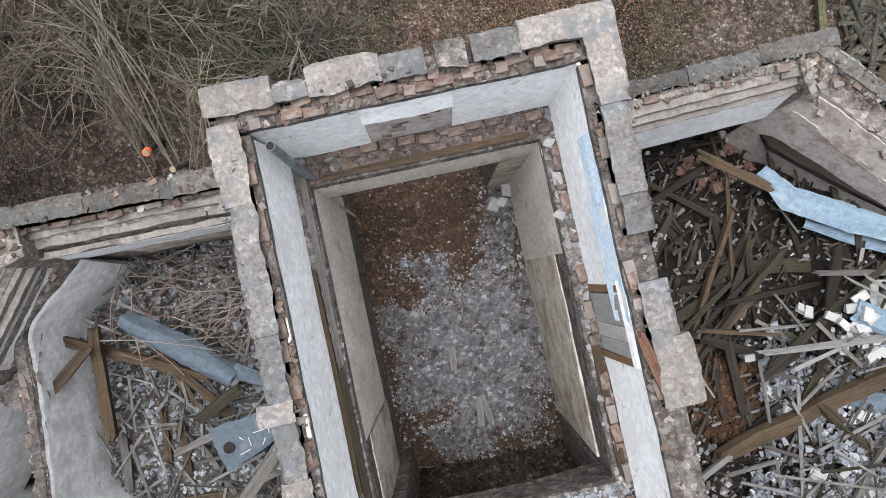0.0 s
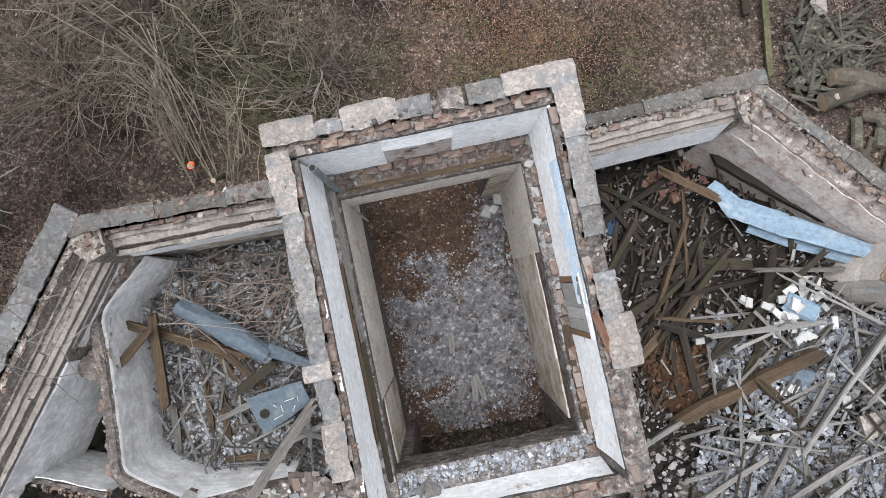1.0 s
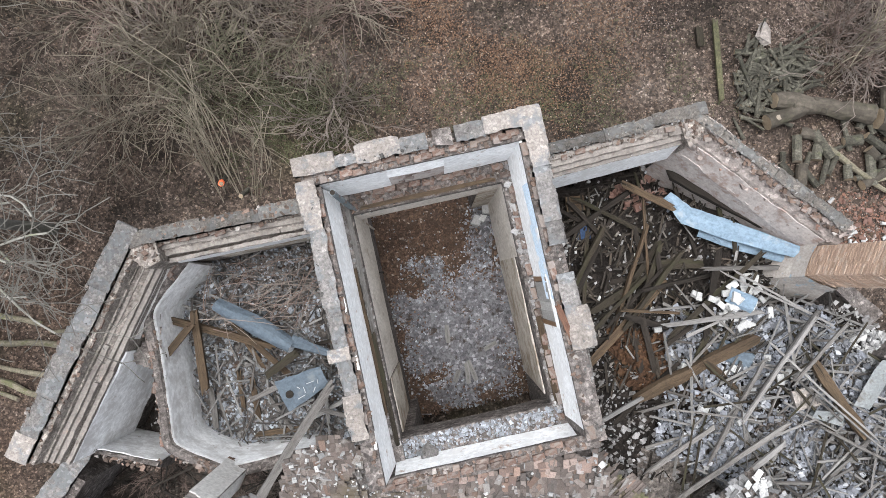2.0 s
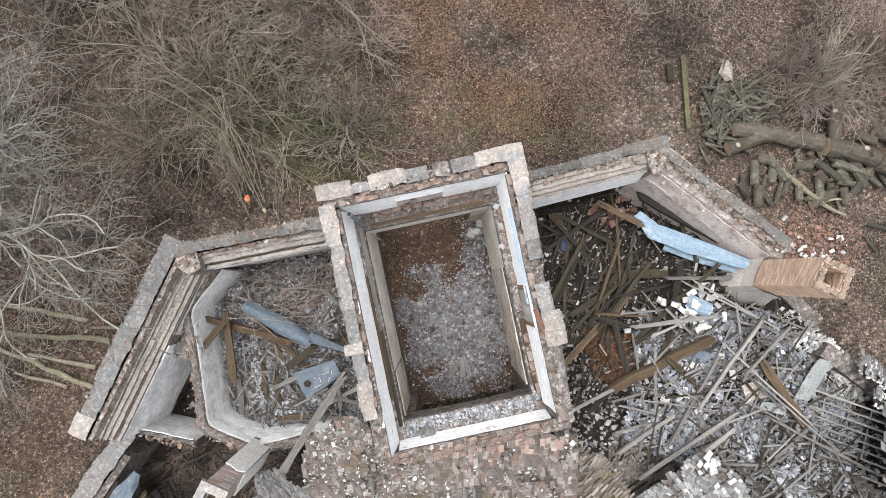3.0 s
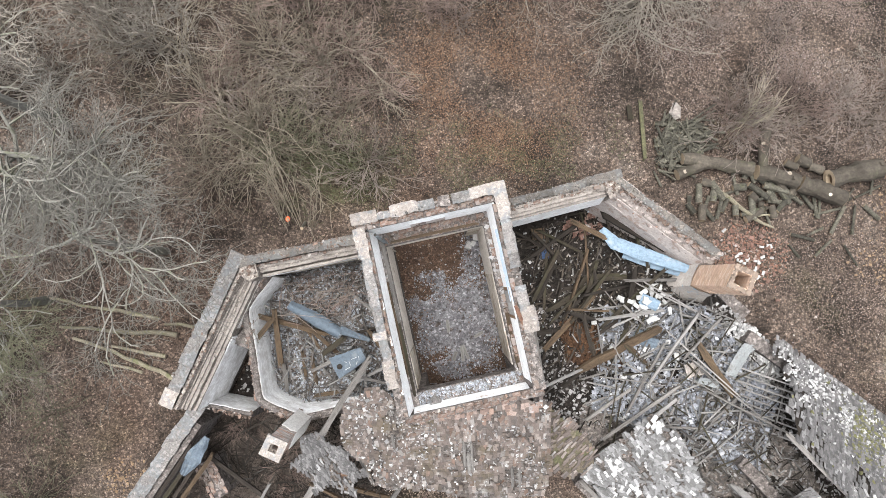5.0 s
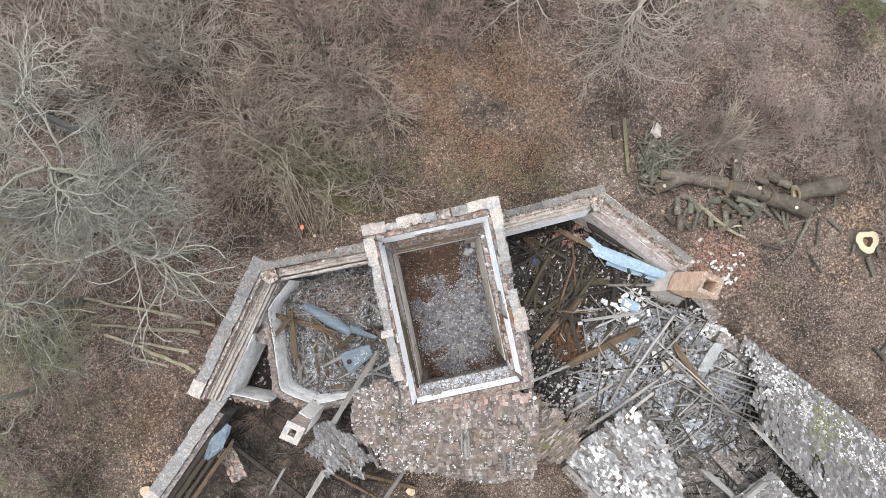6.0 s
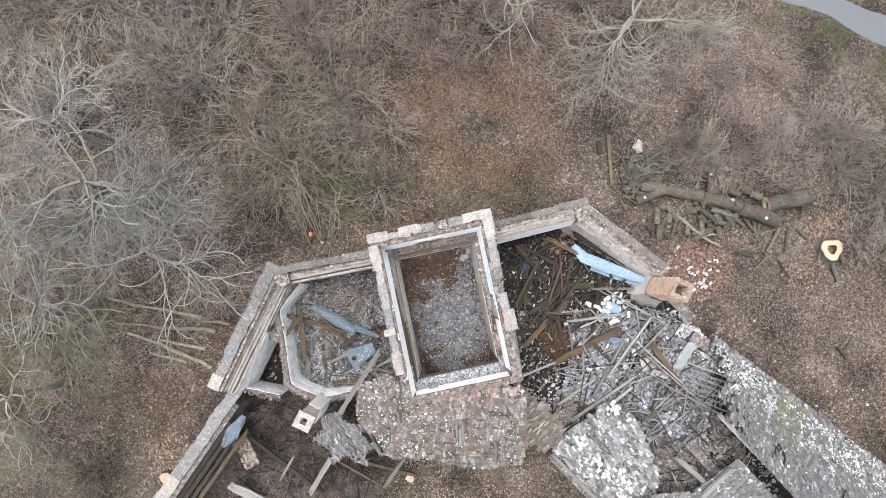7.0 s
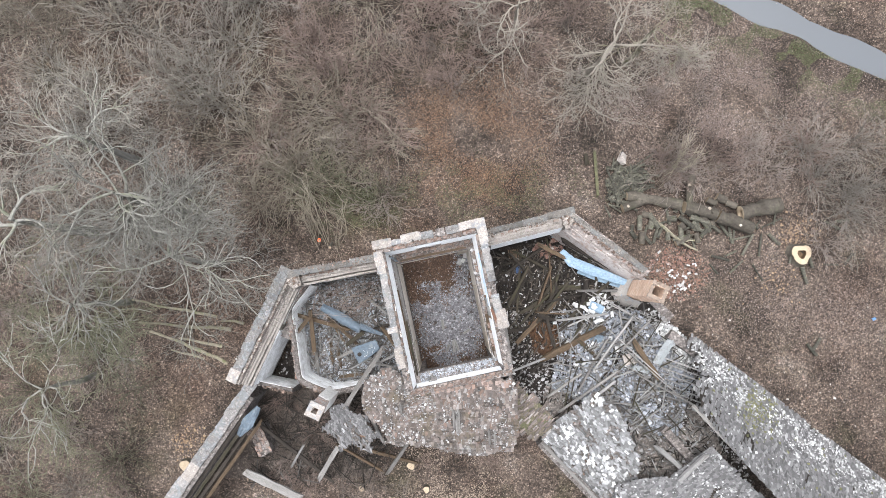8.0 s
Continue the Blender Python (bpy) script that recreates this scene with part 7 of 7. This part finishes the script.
for k in range(26):
    x, y = lr.uniform(14.0, 21.5), lr.uniform(0.8, 4.0)
    a, l, q = lr.uniform(0, 6.3), lr.uniform(0.5, 1.3), lr.uniform(0.04, 0.11)
    log("firewood", (x, y, q + 0.03), (x + l * math.cos(a), y + l * math.sin(a), q + 0.05), q, q * 0.9, "cut branch lying in leaves near the stump", "scattered firewood", r=lr)


def stump(x, y, rad, label, hollow):
    n = 22
    r = random.Random(int(x * 7))
    wob = [1 + 0.1 * math.sin(3 * w + x) + r.uniform(-0.06, 0.06) for w in [6.283 * k / n for k in range(n)]]
    ring = lambda f, z, flare=1.0: [Vector((math.cos(6.283 * k / n) * rad * wob[k] * f * flare, math.sin(6.283 * k / n) * rad * wob[k] * f * flare, z)) for k in range(n)]
    ob = thing("tree_stump", None, label, "stump", m=pose(x, y, 0))
    vs = ring(1, -0.15, 1.45) + ring(1, 0.1, 1.15) + ring(1, 0.32)
    fs = [(i * n + k, i * n + (k + 1) % n, (i + 1) * n + (k + 1) % n, (i + 1) * n + k) for i in range(2) for k in range(n)]
    part("bark", mesh_of("bark", vs, fs, bark), ob)
    inner = 0.45 if hollow else 0.12
    vs = ring(1, 0.32) + ring(0.93, 0.345) + ring(inner, 0.34)
    fs = [(i * n + k, i * n + (k + 1) % n, (i + 1) * n + (k + 1) % n, (i + 1) * n + k) for i in range(2) for k in range(n)]
    part("cut_face", mesh_of("cut_face", vs, fs, cut_wood), ob, "pale sawn face")
    vs = ring(inner, 0.34) + ring(inner * 0.8, 0.05 if hollow else 0.335)
    fs = [(k, (k + 1) % n, n + (k + 1) % n, n + k) for k in range(n)] + [tuple(range(n, 2 * n))]
    part("heartwood", mesh_of("heartwood", vs, fs, rot if hollow else cut_wood), ob, "dark rotten heart" if hollow else "")
    return ob


stump(18.7, 1.9, 0.5, "freshly sawn wide stump with rotten hollow centre", True)
stump(-13.0, -8.75, 0.26, "small pale sawn stump in leaves", False)
stump(-1.48, -8.8, 0.2, "small pale sawn stump in the yard", False)
stump(-4.0, -9.95, 0.15, "small pale sawn stump in the yard", False)
stump(-0.7, -10.0, 0.16, "small pale sawn stump in the yard", False)
for x, y, n, sp in ((18.7, 3.0, 260, 0.55), (-13.1, -7.6, 160, 0.5), (17.5, 0.6, 140, 0.7)):
    vs, fs = chips([(x - 2, y - 2), (x + 2, y - 2), (x + 2, y + 2), (x - 2, y + 2)], lambda a, b: ground_z(a, b) + 0.01, n, rng, (0.03, 0.08), lambda a, b: math.exp(-((a - x) ** 2 + (b - y) ** 2) / (2 * sp * sp)))
    thing("wood_chips", mesh_of("wood_chips", vs, fs, sawdust), "yellowish sawdust and wood chips on leaves", "wood chips", kind="stuff")
for a, b2, q in (((11.2, 3.6, 0.15), (12.6, 2.5, 0.2), 0.1), ((12.5, 2.58, 0.2), (13.4, 2.1, 0.15), 0.07), ((12.5, 2.6, 0.2), (13.5, 2.65, 0.25), 0.05)):
    log("forked_limb", a, b2, q, q * 0.7, "long forked mossy limb lying on leaves", "forked limbs", skin_mat=branch_tan)
for x, y, a in ((19.2, -3.1, 60), (19.4, -3.3, 130), (22.9, -5.6, 10), (22.9, -6.2, 20)):
    l = 0.8
    log("branch_log", (x, y, 0.12), (x + l * math.cos(radians(a)), y + l * math.sin(radians(a)), 0.2), 0.1, 0.08, "dead forked root piece on leaves", "dead roots")
rb = random.Random(6)
vs, fs = lump(rb, 0.45, 0.4)
thing("stone_slab", mesh_of("stone_slab", vs, fs, cornice_warm), "pale grey stone slab standing by the firewood", "stone", m=pose(9.5, 6.95, 0.15, 20, 0, 0))
timber("mossy_post", (8.25, 5.05, 0.15), (8.1, 7.3, 0.2), 0.16, 0.14, post_moss, "fallen mossy wooden post beside the firewood", rng, "post", "posts", 0.5)
timber("rotten_post", (7.7, 6.6, 0.1), (7.65, 7.2, 0.1), 0.2, 0.12, wood_moss, "dark rotten post lying in leaves", rng, "post", "posts", 0.5)
log("branch_log", (-13.6, 11.6, 0.3), (-12.4, 10.4, 0.3), 0.22, 0.2, "grey broken log lying in the brush", "logs in the brush")
for a, b2, q in (((-10.1, -1.55, 0.1), (-11.3, -1.4, 0.12), 0.06), ((-10.8, -1.9, 0.1), (-15.5, -1.5, 0.2), 0.075), ((-10.9, -3.6, 0.1), (-14.9, -1.9, 0.2), 0.08), ((-11.2, -2.75, 0.1), (-13.4, -2.3, 0.12), 0.06), ((-12.2, -3.4, 0.1), (-13.9, -2.9, 0.12), 0.05), ((-11.5, -1.2, 0.1), (-16.2, -0.3, 0.3), 0.06)):
    log("fallen_branch", a, b2, q * 1.35, q * 0.8, "long fallen branch on the leaf litter", "fallen branches", skin_mat=branch_tan)
sheet("plastic_bag", [(22.35, -1.5, 0.1), (22.5, -1.42, 0.12)], [0.14, 0.1], "small scrap of bright blue plastic on leaves", 0.08, 0.06, surface("bright_blue_plastic", (0.07, 0.17, 0.36), (0.13, 0.26, 0.46), scale=5, fine=20, rough=0.4), "")


# ---- bare trees and bushes ----
def grow(out, r, p, way, length, radius, level, spread, kids, droop=0.0, wob=0.22):
    """Adds a crooked branch and its side branches to out, by level."""
    n = 5 if level > 1 else 4 if level else 2
    pts, radii = [p.copy()], [radius]
    d = way.normalized()
    for i in range(n):
        d = (d + Vector([r.gauss(0, wob) for _ in range(3)]) + Vector((0, 0, -droop))).normalized()
        pts.append(pts[-1] + d * length / n)
        radii.append(radius * (1 - 0.6 * (i + 1) / n))
    out.append((pts, radii, level))
    if level == 0:
        return
    for _ in range(kids[level]):
        k = r.randrange(1, n + 1)
        q = Vector((r.gauss(0, 1), r.gauss(0, 1), r.gauss(0.3, 0.6))).normalized()
        e = (pts[k] - pts[k - 1]).normalized()
        grow(out, r, pts[k], e * (1 - spread) + q * spread, length * r.uniform(0.35, 0.7), radii[k] * 0.7, level - 1, spread, kids, droop, wob)


def twiggy(out, levels, thick, sides=3):
    pieces = []
    for pts, radii, level in out:
        if level in levels:
            pieces.append(tube(pts, [max(thick, q) for q in radii], 7 if radii[0] > 0.06 else sides, close=False))
    return joined(pieces)


def fork(out, r, p, way, length, radius, level, lift):
    """A limb that bends and forks again and again, its shoots turning this way and that."""
    n = (3, 3, 5, 7)[min(level, 3)]
    pts, radii, d = [p.copy()], [radius], way.normalized()
    bend = r.gauss(0, 0.16)
    for i in range(n):
        turn = d.cross(Vector((0, 0, 1)))
        d = (d + turn * (bend + r.gauss(0, 0.2 if level > 1 else 0.13)) + Vector((0, 0, r.gauss(lift, 0.12)))).normalized()
        pts.append(pts[-1] + d * length / n)
        radii.append(radius * (1 - 0.55 * (i + 1) / n))
    out.append((pts, radii, level))
    if level == 0:
        return
    side = r.choice((-1, 1))
    for k in range(2 if level > 1 else 1, n + 1):
        e = (pts[k] - pts[k - 1]).normalized()
        for _ in range(2 if k == n else 1):
            side = -side
            across = e.cross(Vector((0, 0, 1)))
            across = across.normalized() if across.length > 0.1 else Vector((1, 0, 0))
            q = e + across * side * r.uniform(0.35, 1.0) + Vector((0, 0, r.gauss(0.05, 0.35)))
            fork(out, r, pts[k], q, length * r.uniform(0.38, 0.68), radii[k] * r.uniform(0.55, 0.8), level - 1, lift)


def tree(x, y, hub, limbs, reach, seed, label, mat, limb_mat, rad=0.2, lean=(0, 0), slope=(0.0, 0.9), towards=None):
    """A bare tree: a trunk up to the hub, from which crooked limbs spread; towards names the way most of them lean."""
    r = random.Random(seed)
    ob = thing("bare_tree", None, label, "tree", "bare trees", m=pose(x - lean[0], y - lean[1], -0.1))
    out = []
    top = Vector((lean[0], lean[1], hub + 0.1))
    trunk = [Vector((0, 0, 0)), top * 0.35 + Vector((0.12, -0.08, 0)), top * 0.7, top]
    for k in range(limbs):
        w = 6.283 * (k * 0.382 + r.uniform(-0.05, 0.05))
        if towards is not None and k % 3:
            w = radians(towards) + r.gauss(0, 0.7)
        at = trunk[2].lerp(top, r.uniform(0.3, 1.0))
        fork(out, r, at, Vector((math.cos(w), math.sin(w), r.uniform(*slope))), reach * r.uniform(0.75, 1.1), rad * r.uniform(0.28, 0.42), 3, 0.0)
    vs, fs = joined([tube(trunk, [rad * 1.3, rad, rad * 0.7, rad * 0.12], 10)])
    part("trunk", mesh_of("trunk", vs, fs, limb_mat), ob)
    vs, fs = twiggy(out, (2, 3), 0.023, 4)
    bough = part("bough", mesh_of("bough", vs, fs, limb_mat), ob, "grey crooked limbs")
    vs, fs = twiggy(out, (0, 1), 0.0095)
    part("crown", mesh_of("crown", vs, fs, mat), bough, "fine bare twigs")
    return ob


tree(-13.5, 4.3, 7.6, 14, 3.2, 3, "large bare grey deciduous tree with spreading limbs", twig_fine, twig_grey, 0.19, (-0.2, 0.1), towards=-40)
tree(-11.4, 1.7, 7.2, 13, 2.9, 14, "bare grey tree with crooked forking limbs", twig_fine, twig_grey, 0.13, (-0.1, 0.2), (-0.1, 0.6), 0)
tree(-16.0, -0.4, 6.0, 11, 2.4, 5, "bare grey tree with lichen on its limbs", twig_green, twig_grey, 0.15, towards=-60)
tree(-15.4, 6.8, 6.4, 5, 2.4, 6, "bare grey woodland tree", twig_shrub, twig_grey, 0.18)
tree(-18.0, 3.2, 7.2, 5, 2.8, 21, "bare grey woodland tree with mossy limbs", twig_shrub, twig_grey, 0.22)
tree(-17.8, -4.2, 5.0, 6, 2.8, 10, "bare thin tree with mossy limbs", twig_green, twig_grey, 0.13)
tree(7.9, 11.2, 6.3, 7, 2.8, 7, "bare pale tree spreading over the clearing", twig_tan, twig_tan, 0.16, (0.1, -0.3), (-0.15, 0.4), 235)
tree(9.8, 12.0, 5.4, 5, 2.0, 9, "bare pale tree with yellowish lichen near the stream", twig_tan, branch_tan, 0.13, slope=(-0.1, 0.7), towards=-80)
tree(3.8, 13.6, 4.2, 5, 2.6, 24, "small bare pale tree at the wood's edge", twig_tan, twig_tan, 0.12)


def bush_mesh(seed, height, spread, stems, kids, thick, upright, mat, wob=0.16, droop=0.07):
    r = random.Random(seed)
    out = []
    for k in range(stems):
        w, lean = 6.283 * k * 0.382 + r.uniform(-0.3, 0.3), r.uniform(0.1, 1.0) * upright
        p = Vector((math.cos(w), math.sin(w), 0)) * r.uniform(0, 0.25) * spread
        grow(out, r, p, Vector((math.cos(w) * lean, math.sin(w) * lean, 1)), height * r.uniform(0.6, 1.05), thick * r.uniform(0.7, 1.3), 2, 0.4, (0, kids[0], kids[1]), droop, wob)
    return mesh_of("stem", *twiggy(out, (2,), 0.016), mat), mesh_of("crown", *twiggy(out, (0, 1), 0.0125), mat)


BUSHES = [bush_mesh(70 + i, h, s, n, k, t, u, m, wb, dr) for i, (h, s, n, k, t, u, m, wb, dr) in enumerate((
    (2.3, 1.1, 15, (3, 5), 0.015, 1.5, twig_red, 0.2, 0.05), (2.0, 1.1, 14, (3, 5), 0.014, 1.6, twig_brown, 0.2, 0.05), (3.2, 1.2, 17, (2, 6), 0.022, 1.5, twig_olive, 0.15, 0.08),
    (3.0, 1.0, 16, (2, 6), 0.02, 1.3, twig_shrub, 0.15, 0.08), (4.0, 1.6, 5, (1, 2), 0.016, 0.12, twig_pale, 0.07, 0.02), (2.4, 1.0, 13, (3, 5), 0.013, 1.3, twig_green, 0.16, 0.06)))]
br = random.Random(17)


def plant(x, y, kind_no, scale=1.0, label="bare leafless shrub with tangled grey-brown twigs", group="bare shrubs"):
    ob = thing("bush", None, label, "bush", group, m=pose(x, y, -0.05, br.uniform(-6, 6), br.uniform(-6, 6), br.uniform(0, 360)))
    ob.scale = (scale, scale, scale * br.uniform(0.85, 1.1))
    stems = part("stem", BUSHES[kind_no][0], ob)
    part("crown", BUSHES[kind_no][1], stems)
    return ob


def thicket(x0, x1, y0, y1, gap, kinds, size, keep=lambda x, y: True):
    """Shrubs set at uneven distances over a stretch of ground."""
    y = y0
    while y < y1:
        x = x0
        while x < x1:
            px, py = x + br.uniform(-0.45, 0.45) * gap, y + br.uniform(-0.45, 0.45) * gap
            if keep(px, py):
                plant(px, py, br.choice(kinds(px, py) if callable(kinds) else kinds), br.uniform(*size))
            x += gap
        y += gap


def clearing(x, y):
    """The open ground: a fan from the tower front up to the wood's edge."""
    return y > 3.3 + max(0.0, (x + 8.5) * 0.2) and not (x > -2.2 + 0.3 * (y - 4))


def brush_kinds(x, y):
    """Which shrubs grow together: grey and olive ones to the west, brown and reddish ones towards the clearing."""
    k = noise.noise((x * 0.2, y * 0.2, 40)) + 0.07 * (x + 9)
    return (3, 3, 2) if k < -0.05 else (0, 0, 1) if k > 0.3 else (1, 2, 2)


for x, y, k, s in ((-9.8, 7.9, 2, 1.05), (-5.2, 9.3, 2, 1.15), (-10.8, 13.3, 3, 1.15), (-7.6, 6.2, 2, 0.85), (-12.0, 10.2, 3, 1.0), (-4.0, 7.2, 2, 0.8)):
    plant(x, y, k, s, "large olive-grey shrub with arching bare stems", "large shrubs")
thicket(-23, -1, 3.4, 18.5, 2.0, brush_kinds, (0.6, 1.05), lambda x, y: clearing(x, y) and noise.noise((x * 0.35, y * 0.35, 50)) < 0.3 and not (-7.6 < x < -4.0 and y < 5.2) and not (x < -10.5 and y < 7.5 and br.random() < 0.75))
thicket(-1.5, 7, 10.2, 18, 1.6, (0, 1, 0), (0.5, 0.9), lambda x, y: y > 10.4 + 0.3 * abs(x - 1.5) and br.random() < 0.85)
thicket(7, 16, 10.5, 16, 3.4, (1, 3), (0.35, 0.55), lambda x, y: y < 14.2 - 0.47 * (x - 13.9))
thicket(11.2, 20.5, 5.9, 8.3, 1.45, (0, 1, 1), (0.5, 0.85), lambda x, y: y > 5.4 + 0.1 * (x - 11))
thicket(19.5, 24, 3.2, 7.5, 1.9, (3, 1, 3), (0.55, 0.8))
thicket(-24, -13.5, -11, 1.5, 2.5, (3, 5, 1), (0.45, 0.8), lambda x, y: x < -15.4)
thicket(-23, -9.5, -0.6, 3.4, 2.6, (1, 0), (0.4, 0.6), lambda x, y: x < -9.8 - max(0, (1.6 - y)) * 0.9 and br.random() < 0.6)
for x, y, s, a in ((-6.3, 2.4, 1.0, -46), (-5.8, 2.5, 1.1, -42), (-5.3, 2.3, 0.85, -44), (-6.5, 2.9, 0.8, -36)):
    ob = plant(x, y, 4, s, "tall pale suckers of a coppiced shrub", "coppiced suckers")
    ob.rotation_euler = (radians(a), radians(6 * (x + 5.8)), br.uniform(-0.3, 0.3))
for x, y, s in ((-4.2, 5.2, 0.6), (-3.0, 5.2, 0.55), (-7.0, 5.6, 0.7), (-5.6, 5.9, 0.75)):
    plant(x, y, 5, s, "greenish leafless shrub at the clearing", "greenish shrubs")
for x, y, s, a in ((11.5, 5.7, 0.85, -38), (12.0, 5.9, 0.75, -24), (11.8, 6.1, 0.7, -30), (13.6, 6.2, 0.5, -10)):
    ob = plant(x, y, 4, s, "pale upright suckers behind the felled trunk", "coppiced suckers")
    ob.rotation_euler = (radians(a), radians(22), br.uniform(-0.4, 0.4))
for x, y, k, s in ((-7.6, -5.4, 0, 0.4), (-6.7, -5.7, 1, 0.5), (-6.0, -6.0, 0, 0.45), (-7.3, -6.9, 1, 0.5), (-6.3, -7.3, 0, 0.5), (-8.0, -8.2, 1, 0.55), (-6.9, -9.3, 0, 0.5), (-5.0, -8.8, 1, 0.45), (-3.5, -7.2, 0, 0.45), (-5.2, -5.9, 1, 0.4), (-7.0, -4.7, 1, 0.42), (-7.6, -4.9, 1, 0.38), (-5.9, -4.9, 0, 0.35)):
    plant(x, y, k, s, "leafless shrub growing inside the roofless ruin", "shrubs in the ruin")
thicket(-9.0, -2.8, -9.4, -5.2, 1.35, (1, 0, 1), (0.4, 0.62), lambda x, y: x > -9.4 + (-5 - y) * 0.7 or x > -8.6)
thicket(-2.0, 3.4, -9.6, -7.4, 1.5, (0, 1), (0.22, 0.38), lambda x, y: br.random() < 0.6)

gr = random.Random(29)
verts, faces = [], []
while len(faces) < 26000:
    k = gr.random()
    if k < 0.6:
        s = gr.uniform(-2, 14)
        x, y = 13.9 + s * 0.903 + gr.gauss(0, 0.4), 15.6 - s * 0.428 - 0.1 - abs(gr.gauss(0, 1.2))
    elif k < 0.8:
        x, y = gr.gauss(-4.6, 1.6), gr.gauss(4.6, 1.0)
    else:
        x, y = gr.gauss(2.5, 3.5), gr.gauss(5.0, 1.2)
    if y < 3.0 + 0.22 * (x - 1.0) or (x < -2 and y < 1.9) or noise.noise((x * 0.9, y * 0.9, 12)) < 0.0:
        continue
    w, l = gr.uniform(0, 6.28), gr.uniform(0.06, 0.16)
    c0 = Vector((x, y, ground_z(x, y)))
    tip = Vector((math.cos(w) * l * 0.8, math.sin(w) * l * 0.8, l * 0.7))
    off = Vector((-math.sin(w), math.cos(w), 0)) * 0.008
    n0 = len(verts)
    verts.extend((c0 - off, c0 + off, c0 + tip))
    faces.append((n0, n0 + 1, n0 + 2))
thing("grass", mesh_of("grass", verts, faces, grass_mat), "sparse dull green winter grass among leaves", "grass", kind="stuff")

pole = log("tree_stake", (-6.15, 3.1, 0.0), (-6.1, 2.65, 0.9), 0.07, 0.06, "cut sapling stake with an orange paint mark", "stakes")
vs, fs = tube([Vector((-6.13, 2.72, 0.75)), Vector((-6.11, 2.66, 0.88))], [0.085, 0.085], 10)
part("paint_mark", mesh_of("paint_mark", vs, fs, orange_paint), pole, "orange paint mark")
log("tree_stake", (-5.6, 2.6, 0.0), (-5.55, 2.3, 0.9), 0.07, 0.06, "cut mossy sapling stake", "stakes")

# ---- fallen leaves ----
lv = random.Random(23)
verts, faces = [], []
keep_out = [[(-9.6, -4.6), (-7.1, 1.2), (-2.6, 1.9), (-3, 2.4), (2.0, 3.4), (2.6, 2.8), (6.4, 3.8), (10, 0.7), (26, -12), (4.6, -12), (3.4, -6.9), (-2.2, -6.9), (-3.6, -9.3), (-12, -9.3)]]
while len(faces) < 70000:
    x, y = lv.uniform(-25, 25), lv.uniform(-13, 19)
    if inside((x, y), keep_out[0]) or stream_cut(x, y) < -0.2:
        continue
    q, w = lv.uniform(0.018, 0.042), lv.uniform(0, 6.28)
    m = Euler((lv.gauss(0, 0.5), lv.gauss(0, 0.5), w)).to_matrix()
    c0 = Vector((x, y, ground_z(x, y) + 0.025 + lv.uniform(0, 0.03)))
    n0 = len(verts)
    verts.extend(c0 + m @ Vector(p) for p in ((-q, 0, 0), (0, -q * 0.55, q * 0.2), (q * 1.1, 0, 0), (0, q * 0.55, q * 0.2)))
    faces.append((n0, n0 + 1, n0 + 2, n0 + 3))
thing("fallen_leaves", mesh_of("fallen_leaves", verts, faces, leaf_mat), "dry brown and pale fallen leaves", "leaves", kind="stuff")
verts, faces = [], []
while len(faces) < 4200:
    x, y = lv.uniform(-2.6, 2.8), lv.uniform(-4.5, 3)
    if not inside((x, y), FLOOR_T) or lv.random() < pale_patch(x, y):
        continue
    q = lv.uniform(0.03, 0.06)
    m = Euler((lv.gauss(0, 0.5), lv.gauss(0, 0.5), lv.uniform(0, 6.28))).to_matrix()
    c0 = Vector((x, y, tower_floor(x, y) + 0.03))
    n0 = len(verts)
    verts.extend(c0 + m @ Vector(p) for p in ((-q, 0, 0), (0, -q * 0.55, q * 0.2), (q * 1.1, 0, 0), (0, q * 0.55, q * 0.2)))
    faces.append((n0, n0 + 1, n0 + 2, n0 + 3))
thing("fallen_leaves", mesh_of("fallen_leaves", verts, faces, leaf_dark), "brown dead leaves on the tower floor", "leaves", kind="stuff")


def leaf_drift(count, cx, cy, sx, sy, mat, label, seed):
    """A drift of dead leaves, thickest in its middle."""
    r = random.Random(seed)
    vs, fs = [], []
    while len(fs) < count:
        x, y = r.gauss(cx, sx), r.gauss(cy, sy)
        if inside((x, y), keep_out[0]) or stream_cut(x, y) < -0.1 or y > 19 or r.random() > 0.55 + 1.3 * noise.noise((x * 0.45, y * 0.45, seed)):
            continue
        q = r.uniform(0.015, 0.036)
        m = Euler((r.gauss(0, 0.5), r.gauss(0, 0.5), r.uniform(0, 6.28))).to_matrix()
        c = Vector((x, y, ground_z(x, y) + 0.03 + r.uniform(0, 0.03)))
        n = len(vs)
        vs.extend(c + m @ Vector(p) for p in ((-q, 0, 0), (0, -q * 0.55, q * 0.2), (q * 1.1, 0, 0), (0, q * 0.55, q * 0.2)))
        fs.append((n, n + 1, n + 2, n + 3))
    thing("fallen_leaves", mesh_of("fallen_leaves", vs, fs, mat), label, "leaves", kind="stuff")


leaf_drift(42000, 14.5, 9.6, 4.2, 2.4, leaf_pink, "pale pinkish dead leaves drifted over the clearing", 81)
leaf_drift(12000, 19.0, -1.0, 3.4, 2.2, leaf_pink, "pale pinkish dead leaves drifted beside the ruin", 82)
leaf_drift(22000, 1.8, 8.2, 2.0, 2.0, leaf_rust, "rusty dead leaves drifted at the wood's edge", 83)
